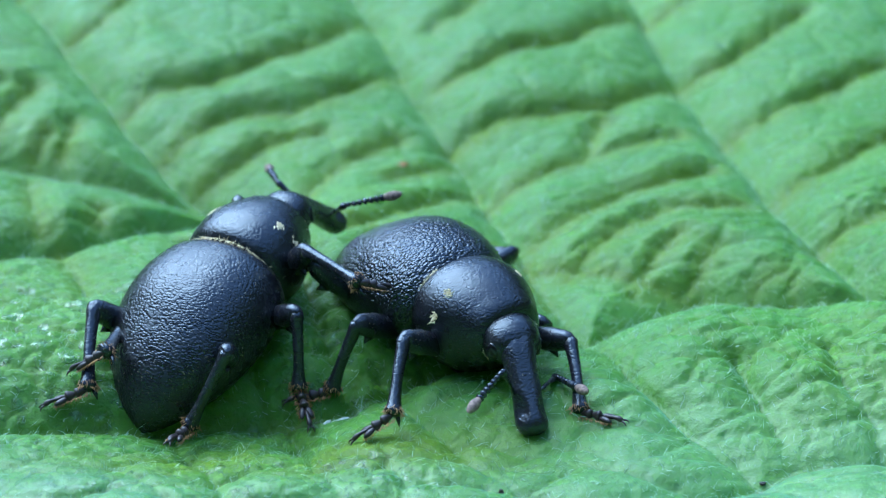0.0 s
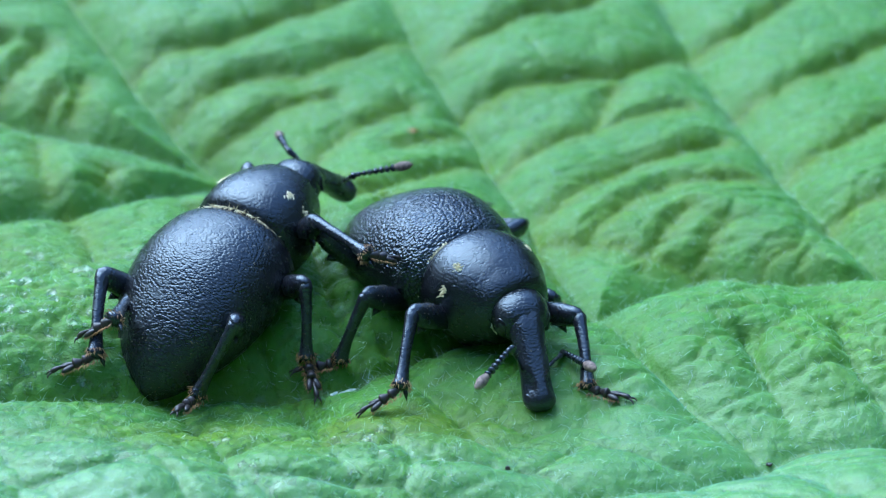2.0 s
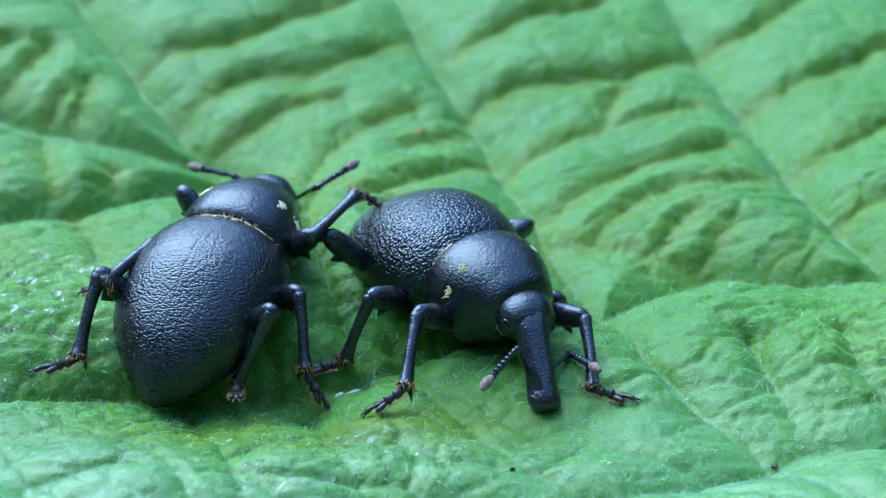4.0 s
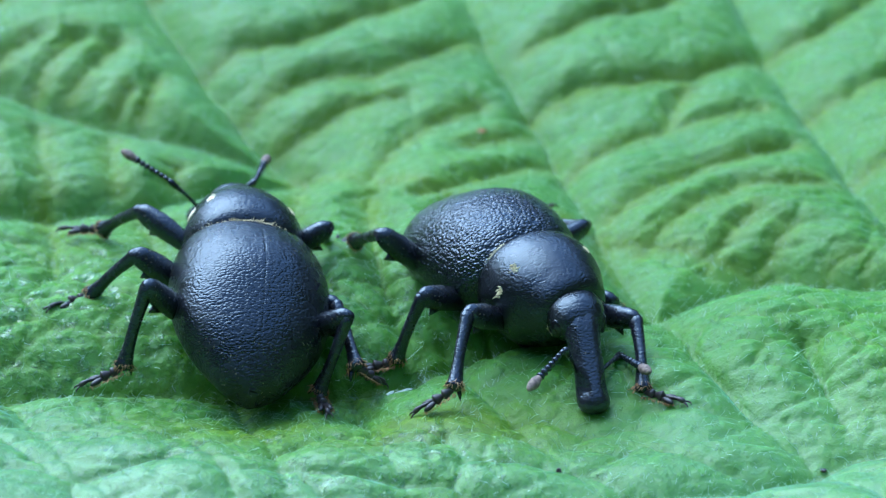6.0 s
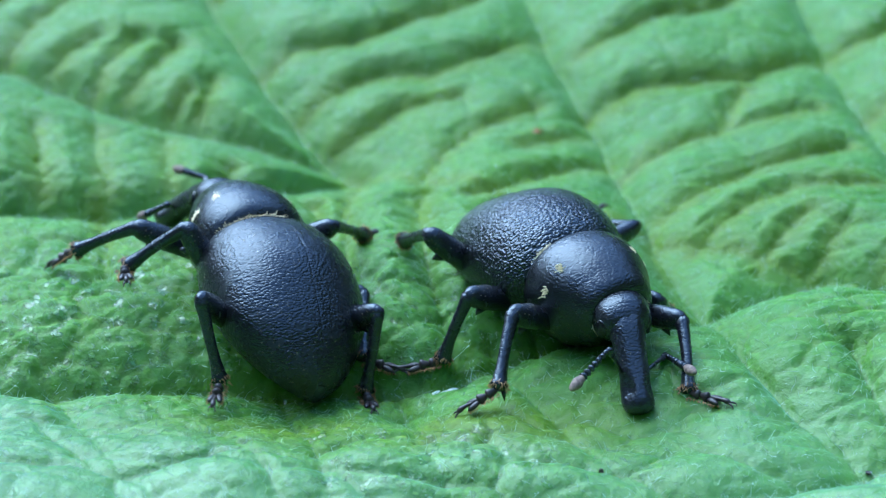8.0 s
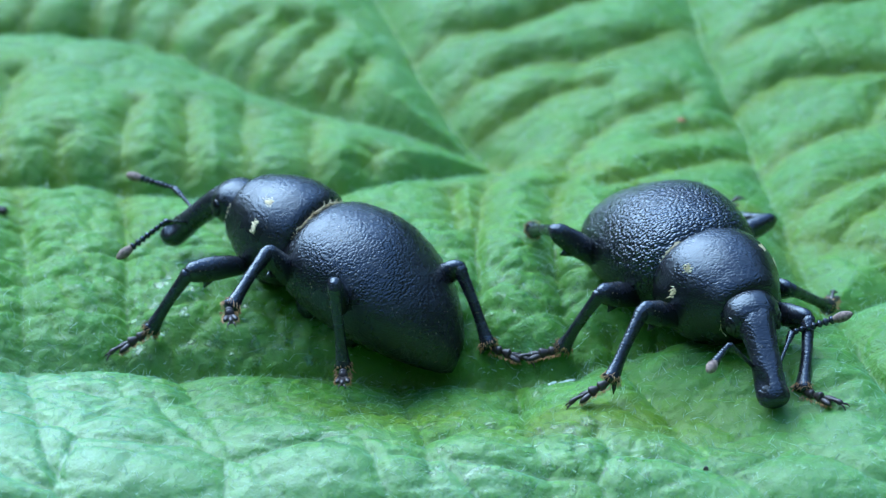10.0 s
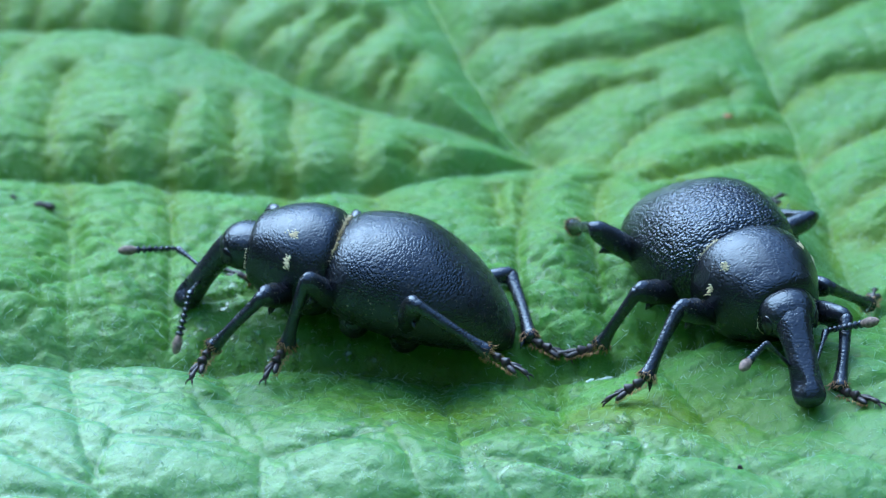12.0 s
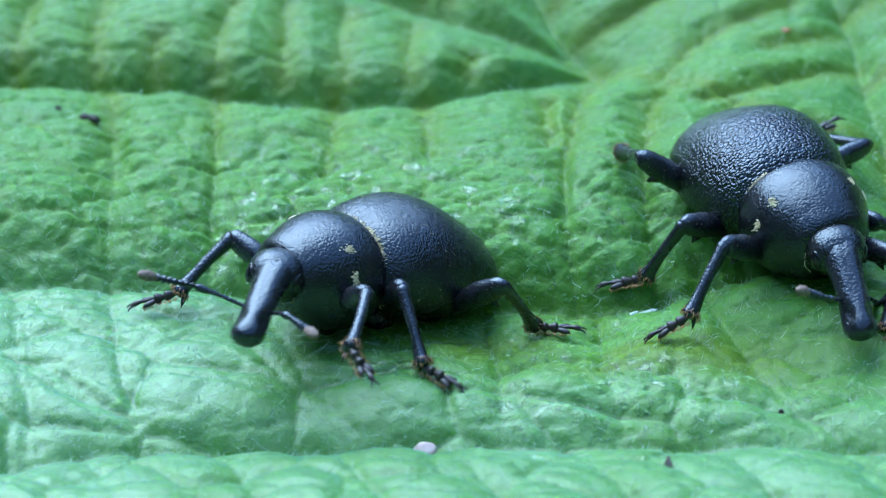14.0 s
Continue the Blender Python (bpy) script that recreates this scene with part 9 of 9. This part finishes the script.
    walk(sitting.scapes[1], [
        (0, pose(0.007074, -0.001352, 0.001397, -19.73, -55.31, -61.80)),
        (8.5, pose(0.007074, -0.001352, 0.001397, -19.73, -55.31, -61.80)),
        (8.6, pose(0.007105, -0.001350, 0.001452, -19.83, -55.15, -64.68)),
        (8.7, pose(0.007175, -0.001341, 0.001586, -19.66, -54.37, -71.34)),
        (8.8, pose(0.007250, -0.001326, 0.001749, -18.89, -52.81, -78.62)),
        (8.9, pose(0.007307, -0.001310, 0.001888, -18.00, -51.06, -84.00)),
        (9, pose(0.007329, -0.001301, 0.001946, -17.59, -50.21, -86.06)),
        (9.5, pose(0.007332, -0.001293, 0.001944, -17.56, -50.15, -86.16)),
        (10.5, pose(0.007331, -0.001282, 0.001926, -17.78, -50.67, -85.68)),
        (11.5, pose(0.007328, -0.001273, 0.001904, -18.19, -51.62, -84.61)),
        (12.5, pose(0.007331, -0.001260, 0.001893, -18.59, -52.47, -83.30)),
        (13, pose(0.007372, -0.001243, 0.002004, -17.80, -50.26, -71.05)),
        (13.5, pose(0.007433, -0.001215, 0.002212, -13.53, -42.57, -51.77)),
        (14, pose(0.007460, -0.001200, 0.002325, -11.07, -37.41, -43.75)),
    ])
    walk(sitting.whips[1], [
        (0, pose(0.007639, -0.002406, 0.003124, -10.69, 15.99, -67.95)),
        (8.5, pose(0.007639, -0.002406, 0.003124, -10.69, 15.99, -67.95)),
        (8.6, pose(0.007619, -0.002434, 0.003176, -10.44, 13.71, -65.88)),
        (8.7, pose(0.007566, -0.002500, 0.003293, -9.87, 7.84, -60.87)),
        (8.8, pose(0.007500, -0.002570, 0.003422, -9.29, 0.30, -54.93)),
        (8.9, pose(0.007444, -0.002623, 0.003521, -8.90, -6.07, -50.16)),
        (9, pose(0.007421, -0.002642, 0.003560, -8.76, -8.68, -48.26)),
        (9.5, pose(0.007422, -0.002635, 0.003556, -8.79, -8.75, -48.47)),
        (10.5, pose(0.007432, -0.002609, 0.003550, -8.94, -8.74, -49.61)),
        (11.5, pose(0.007451, -0.002572, 0.003550, -9.13, -8.57, -51.19)),
        (12.5, pose(0.007480, -0.002531, 0.003559, -9.28, -8.28, -52.62)),
        (13, pose(0.007808, -0.002512, 0.003619, -10.04, -15.11, -55.99)),
        (13.5, pose(0.008390, -0.002430, 0.003633, -12.36, -30.37, -63.72)),
        (14, pose(0.008665, -0.002353, 0.003601, -14.07, -38.14, -68.01)),
    ])
    walk(sitting.legs[0][0], [
        (0, pose(0.002419, 0.001174, 0.001224, 0.40, -17.85, 18.86)),
        (8.5, pose(0.002419, 0.001174, 0.001224, 0.40, -17.85, 18.86)),
        (8.6, pose(0.002417, 0.001173, 0.001223, 0.16, -18.00, 18.63)),
        (8.7, pose(0.002412, 0.001170, 0.001222, -0.42, -18.33, 18.08)),
        (8.8, pose(0.002406, 0.001167, 0.001220, -1.09, -18.72, 17.41)),
        (8.9, pose(0.002401, 0.001165, 0.001218, -1.64, -19.04, 16.83)),
        (9, pose(0.002399, 0.001165, 0.001218, -1.87, -19.17, 16.59)),
        (14, pose(0.002399, 0.001165, 0.001218, -1.87, -19.17, 16.59)),
    ])
    walk(sitting.legs[0][1], [
        (0, pose(0.005932, 0.002373, 0.002419, -45.40, 35.15, -24.76)),
        (8.5, pose(0.005932, 0.002373, 0.002419, -45.40, 35.15, -24.76)),
        (8.6, pose(0.005932, 0.002357, 0.002428, -46.11, 34.79, -25.84)),
        (8.7, pose(0.005931, 0.002319, 0.002448, -47.71, 33.90, -28.38)),
        (8.8, pose(0.005930, 0.002272, 0.002471, -49.49, 32.78, -31.32)),
        (8.9, pose(0.005930, 0.002233, 0.002491, -50.87, 31.79, -33.71)),
        (9, pose(0.005929, 0.002216, 0.002498, -51.42, 31.36, -34.70)),
        (14, pose(0.005929, 0.002216, 0.002498, -51.42, 31.36, -34.70)),
    ])
    walk(sitting.legs[0][2], [
        (0, pose(0.008457, 0.001209, 0.000462, 0.26, -4.08, 26.39)),
        (8.5, pose(0.008457, 0.001209, 0.000462, 0.26, -4.08, 26.39)),
        (8.6, pose(0.008445, 0.001140, 0.000488, 0.02, -4.17, 26.14)),
        (8.7, pose(0.008414, 0.000978, 0.000552, -0.57, -4.41, 25.54)),
        (8.8, pose(0.008372, 0.000786, 0.000631, -1.26, -4.69, 24.81)),
        (8.9, pose(0.008334, 0.000629, 0.000699, -1.84, -4.92, 24.18)),
        (9, pose(0.008316, 0.000563, 0.000729, -2.07, -5.02, 23.91)),
        (14, pose(0.008316, 0.000563, 0.000729, -2.07, -5.02, 23.91)),
    ])
    walk(sitting.legs[1][0], [
        (0, pose(-0.000287, 0.001480, 0.000915, 0.29, -12.04, 25.06)),
        (8.5, pose(-0.000287, 0.001480, 0.000915, 0.29, -12.04, 25.06)),
        (8.6, pose(-0.000299, 0.001473, 0.000913, 0.05, -12.96, 24.48)),
        (8.7, pose(-0.000325, 0.001461, 0.000907, -0.56, -14.31, 24.58)),
        (8.8, pose(-0.000352, 0.001449, 0.000900, -1.32, -15.64, 25.50)),
        (8.9, pose(-0.000371, 0.001440, 0.000893, -1.99, -16.47, 26.87)),
        (9, pose(-0.000378, 0.001435, 0.000891, -2.29, -16.40, 27.98)),
        (14, pose(-0.000378, 0.001435, 0.000891, -2.29, -16.40, 27.98)),
    ])
    walk(sitting.legs[1][1], [
        (0, pose(0.003168, 0.003095, 0.001729, 92.40, 36.21, 136.02)),
        (8.5, pose(0.003168, 0.003095, 0.001729, 92.40, 36.21, 136.02)),
        (8.6, pose(0.003160, 0.003048, 0.001787, 88.31, 32.84, 132.22)),
        (8.7, pose(0.003112, 0.003034, 0.001871, 82.22, 31.09, 123.89)),
        (8.8, pose(0.003038, 0.003066, 0.001951, 75.86, 31.52, 114.06)),
        (8.9, pose(0.002965, 0.003130, 0.001999, 70.24, 33.90, 105.80)),
        (9, pose(0.002926, 0.003190, 0.001992, 67.45, 37.47, 102.14)),
        (14, pose(0.002926, 0.003190, 0.001992, 67.45, 37.47, 102.14)),
    ])
    walk(sitting.legs[1][2], [
        (0, pose(0.001194, 0.005000, -0.000280, -1.08, 27.36, 131.49)),
        (8.5, pose(0.001194, 0.005000, -0.000280, -1.08, 27.36, 131.49)),
        (8.6, pose(0.001240, 0.005164, -0.000056, -1.09, 25.51, 132.72)),
        (8.7, pose(0.001488, 0.005451, 0.000115, -1.07, 21.38, 136.60)),
        (8.8, pose(0.001856, 0.005713, 0.000174, -0.95, 16.45, 140.76)),
        (8.9, pose(0.002197, 0.005846, 0.000103, -0.85, 13.20, 142.48)),
        (9, pose(0.002359, 0.005828, -0.000077, -0.87, 12.95, 141.80)),
        (14, pose(0.002359, 0.005828, -0.000077, -0.87, 12.95, 141.80)),
    ])
    walk(sitting.legs[2][0], [
        (0, pose(-0.002698, 0.001736, 0.000797, -0.79, -13.63, 96.54)),
        (8.5, pose(-0.002698, 0.001736, 0.000797, -0.79, -13.63, 96.54)),
        (8.6, pose(-0.002698, 0.001736, 0.000797, -0.99, -13.21, 96.40)),
        (8.7, pose(-0.002698, 0.001735, 0.000797, -1.45, -12.21, 96.08)),
        (8.8, pose(-0.002699, 0.001736, 0.000797, -2.00, -11.01, 95.70)),
        (8.9, pose(-0.002699, 0.001738, 0.000798, -2.47, -10.00, 95.39)),
        (9, pose(-0.002699, 0.001738, 0.000798, -2.67, -9.57, 95.26)),
        (14, pose(-0.002699, 0.001738, 0.000798, -2.67, -9.57, 95.26)),
    ])
    walk(sitting.legs[2][1], [
        (0, pose(-0.003182, 0.005953, 0.001826, 79.08, 17.90, -166.08)),
        (8.5, pose(-0.003182, 0.005953, 0.001826, 79.08, 17.90, -166.08)),
        (8.6, pose(-0.003173, 0.005962, 0.001795, 79.60, 18.01, -165.90)),
        (8.7, pose(-0.003151, 0.005980, 0.001720, 80.84, 18.26, -165.48)),
        (8.8, pose(-0.003124, 0.006002, 0.001631, 82.33, 18.53, -164.97)),
        (8.9, pose(-0.003103, 0.006020, 0.001556, 83.58, 18.74, -164.55)),
        (9, pose(-0.003093, 0.006028, 0.001524, 84.11, 18.83, -164.37)),
        (14, pose(-0.003093, 0.006028, 0.001524, 84.11, 18.83, -164.37)),
    ])
    walk(sitting.legs[2][2], [
        (0, pose(-0.006699, 0.005082, 0.000656, -0.87, -4.68, 107.28)),
        (8.5, pose(-0.006699, 0.005082, 0.000656, -0.87, -4.68, 107.28)),
        (8.6, pose(-0.006685, 0.005080, 0.000618, -1.02, -4.37, 107.29)),
        (8.7, pose(-0.006651, 0.005074, 0.000527, -1.37, -3.62, 107.33)),
        (8.8, pose(-0.006612, 0.005066, 0.000421, -1.79, -2.73, 107.39)),
        (8.9, pose(-0.006578, 0.005060, 0.000332, -2.14, -1.99, 107.45)),
        (9, pose(-0.006564, 0.005057, 0.000295, -2.29, -1.67, 107.48)),
        (14, pose(-0.006564, 0.005057, 0.000295, -2.29, -1.67, 107.48)),
    ])
    walk(sitting.legs[3][0], [
        (0, pose(0.002345, -0.001132, 0.001189, 0.99, -29.86, -74.60)),
        (8.5, pose(0.002345, -0.001132, 0.001189, 0.99, -29.86, -74.60)),
        (8.6, pose(0.002346, -0.001135, 0.001191, 1.17, -30.26, -74.48)),
        (8.7, pose(0.002348, -0.001144, 0.001196, 1.60, -31.18, -74.16)),
        (8.8, pose(0.002351, -0.001155, 0.001203, 2.11, -32.20, -73.78)),
        (8.9, pose(0.002354, -0.001164, 0.001210, 2.54, -32.99, -73.45)),
        (9, pose(0.002355, -0.001168, 0.001212, 2.71, -33.30, -73.32)),
        (14, pose(0.002355, -0.001168, 0.001212, 2.71, -33.30, -73.32)),
    ])
    walk(sitting.legs[3][1], [
        (0, pose(0.003243, -0.004393, 0.003131, 27.79, 39.71, -43.25)),
        (8.5, pose(0.003243, -0.004393, 0.003131, 27.79, 39.71, -43.25)),
        (8.6, pose(0.003247, -0.004381, 0.003157, 26.09, 39.47, -45.03)),
        (8.7, pose(0.003259, -0.004354, 0.003216, 22.08, 38.79, -49.22)),
        (8.8, pose(0.003273, -0.004323, 0.003282, 17.41, 37.81, -54.08)),
        (8.9, pose(0.003286, -0.004300, 0.003333, 13.65, 36.86, -57.99)),
        (9, pose(0.003291, -0.004290, 0.003354, 12.11, 36.43, -59.59)),
        (14, pose(0.003291, -0.004290, 0.003354, 12.11, 36.43, -59.59)),
    ])
    walk(sitting.legs[3][2], [
        (0, pose(0.005148, -0.006185, 0.000959, 0.55, 31.36, -107.62)),
        (8.5, pose(0.005148, -0.006185, 0.000959, 0.55, 31.36, -107.62)),
        (8.6, pose(0.005102, -0.006238, 0.000995, 0.85, 31.27, -107.68)),
        (8.7, pose(0.004990, -0.006361, 0.001086, 1.55, 31.10, -107.76)),
        (8.8, pose(0.004849, -0.006499, 0.001197, 2.40, 30.94, -107.72)),
        (8.9, pose(0.004728, -0.006607, 0.001294, 3.11, 30.83, -107.61)),
        (9, pose(0.004676, -0.006650, 0.001335, 3.41, 30.78, -107.55)),
        (14, pose(0.004676, -0.006650, 0.001335, 3.41, 30.78, -107.55)),
    ])
    walk(sitting.legs[4][0], [
        (0, pose(-0.000317, -0.001591, 0.000976, 0.95, -27.70, -76.69)),
        (8.5, pose(-0.000317, -0.001591, 0.000976, 0.95, -27.70, -76.69)),
        (8.6, pose(-0.000318, -0.001581, 0.000971, 1.13, -27.86, -76.52)),
        (8.7, pose(-0.000323, -0.001559, 0.000960, 1.57, -28.22, -76.12)),
        (8.8, pose(-0.000329, -0.001534, 0.000947, 2.08, -28.62, -75.67)),
        (8.9, pose(-0.000334, -0.001513, 0.000936, 2.49, -28.93, -75.34)),
        (9, pose(-0.000336, -0.001504, 0.000931, 2.67, -29.06, -75.21)),
        (14, pose(-0.000336, -0.001504, 0.000931, 2.67, -29.06, -75.21)),
    ])
    walk(sitting.legs[4][1], [
        (0, pose(0.000478, -0.004951, 0.002789, -27.12, 69.04, -107.23)),
        (8.5, pose(0.000478, -0.004951, 0.002789, -27.12, 69.04, -107.23)),
        (8.6, pose(0.000486, -0.004934, 0.002794, -28.34, 67.93, -108.57)),
        (8.7, pose(0.000502, -0.004896, 0.002804, -30.79, 65.29, -111.30)),
        (8.8, pose(0.000518, -0.004851, 0.002815, -33.09, 62.22, -113.89)),
        (8.9, pose(0.000530, -0.004815, 0.002822, -34.64, 59.73, -115.67)),
        (9, pose(0.000535, -0.004800, 0.002825, -35.20, 58.71, -116.34)),
        (14, pose(0.000535, -0.004800, 0.002825, -35.20, 58.71, -116.34)),
    ])
    walk(sitting.legs[4][2], [
        (0, pose(0.000118, -0.006113, -0.000386, 0.42, 10.35, -112.01)),
        (8.5, pose(0.000118, -0.006113, -0.000386, 0.42, 10.35, -112.01)),
        (8.6, pose(0.000079, -0.006146, -0.000357, 0.68, 10.56, -112.18)),
        (8.7, pose(-0.000014, -0.006220, -0.000284, 1.31, 11.13, -112.59)),
        (8.8, pose(-0.000123, -0.006299, -0.000193, 2.08, 11.91, -113.12)),
        (8.9, pose(-0.000212, -0.006359, -0.000114, 2.72, 12.60, -113.60)),
        (9, pose(-0.000249, -0.006383, -0.000080, 3.00, 12.90, -113.81)),
        (14, pose(-0.000249, -0.006383, -0.000080, 3.00, 12.90, -113.81)),
    ])
    walk(sitting.legs[5][0], [
        (0, pose(-0.002706, -0.001776, 0.000826, 0.77, -44.74, -103.23)),
        (8.5, pose(-0.002706, -0.001776, 0.000826, 0.77, -44.74, -103.23)),
        (8.6, pose(-0.002707, -0.001779, 0.000829, 1.11, -44.57, -103.26)),
        (8.7, pose(-0.002708, -0.001785, 0.000835, 1.92, -44.16, -103.33)),
        (8.8, pose(-0.002710, -0.001793, 0.000842, 2.86, -43.70, -103.43)),
        (8.9, pose(-0.002712, -0.001799, 0.000847, 3.63, -43.31, -103.53)),
        (9, pose(-0.002712, -0.001801, 0.000849, 3.95, -43.16, -103.57)),
        (14, pose(-0.002712, -0.001801, 0.000849, 3.95, -43.16, -103.57)),
    ])
    walk(sitting.legs[5][1], [
        (0, pose(-0.003416, -0.004796, 0.003901, -47.24, 30.24, 173.79)),
        (8.5, pose(-0.003416, -0.004796, 0.003901, -47.24, 30.24, 173.79)),
        (8.6, pose(-0.003420, -0.004808, 0.003894, -47.38, 29.98, 173.66)),
        (8.7, pose(-0.003431, -0.004834, 0.003879, -47.71, 29.42, 173.38)),
        (8.8, pose(-0.003444, -0.004865, 0.003860, -48.09, 28.80, 173.07)),
        (8.9, pose(-0.003455, -0.004889, 0.003844, -48.39, 28.32, 172.85)),
        (9, pose(-0.003460, -0.004898, 0.003837, -48.52, 28.14, 172.76)),
        (14, pose(-0.003460, -0.004898, 0.003837, -48.52, 28.14, 172.76)),
    ])
    walk(sitting.legs[5][2], [
        (0, pose(-0.006687, -0.004440, 0.001983, -1.02, 23.95, 144.23)),
        (8.5, pose(-0.006687, -0.004440, 0.001983, -1.02, 23.95, 144.23)),
        (8.6, pose(-0.006699, -0.004444, 0.001991, -1.00, 24.46, 144.47)),
        (8.7, pose(-0.006726, -0.004452, 0.002008, -0.93, 25.58, 145.03)),
        (8.8, pose(-0.006757, -0.004462, 0.002025, -0.84, 26.75, 145.66)),
        (8.9, pose(-0.006781, -0.004471, 0.002037, -0.74, 27.60, 146.17)),
        (9, pose(-0.006791, -0.004475, 0.002041, -0.70, 27.93, 146.37)),
        (14, pose(-0.006791, -0.004475, 0.002041, -0.70, 27.93, 146.37)),
    ])


motions()
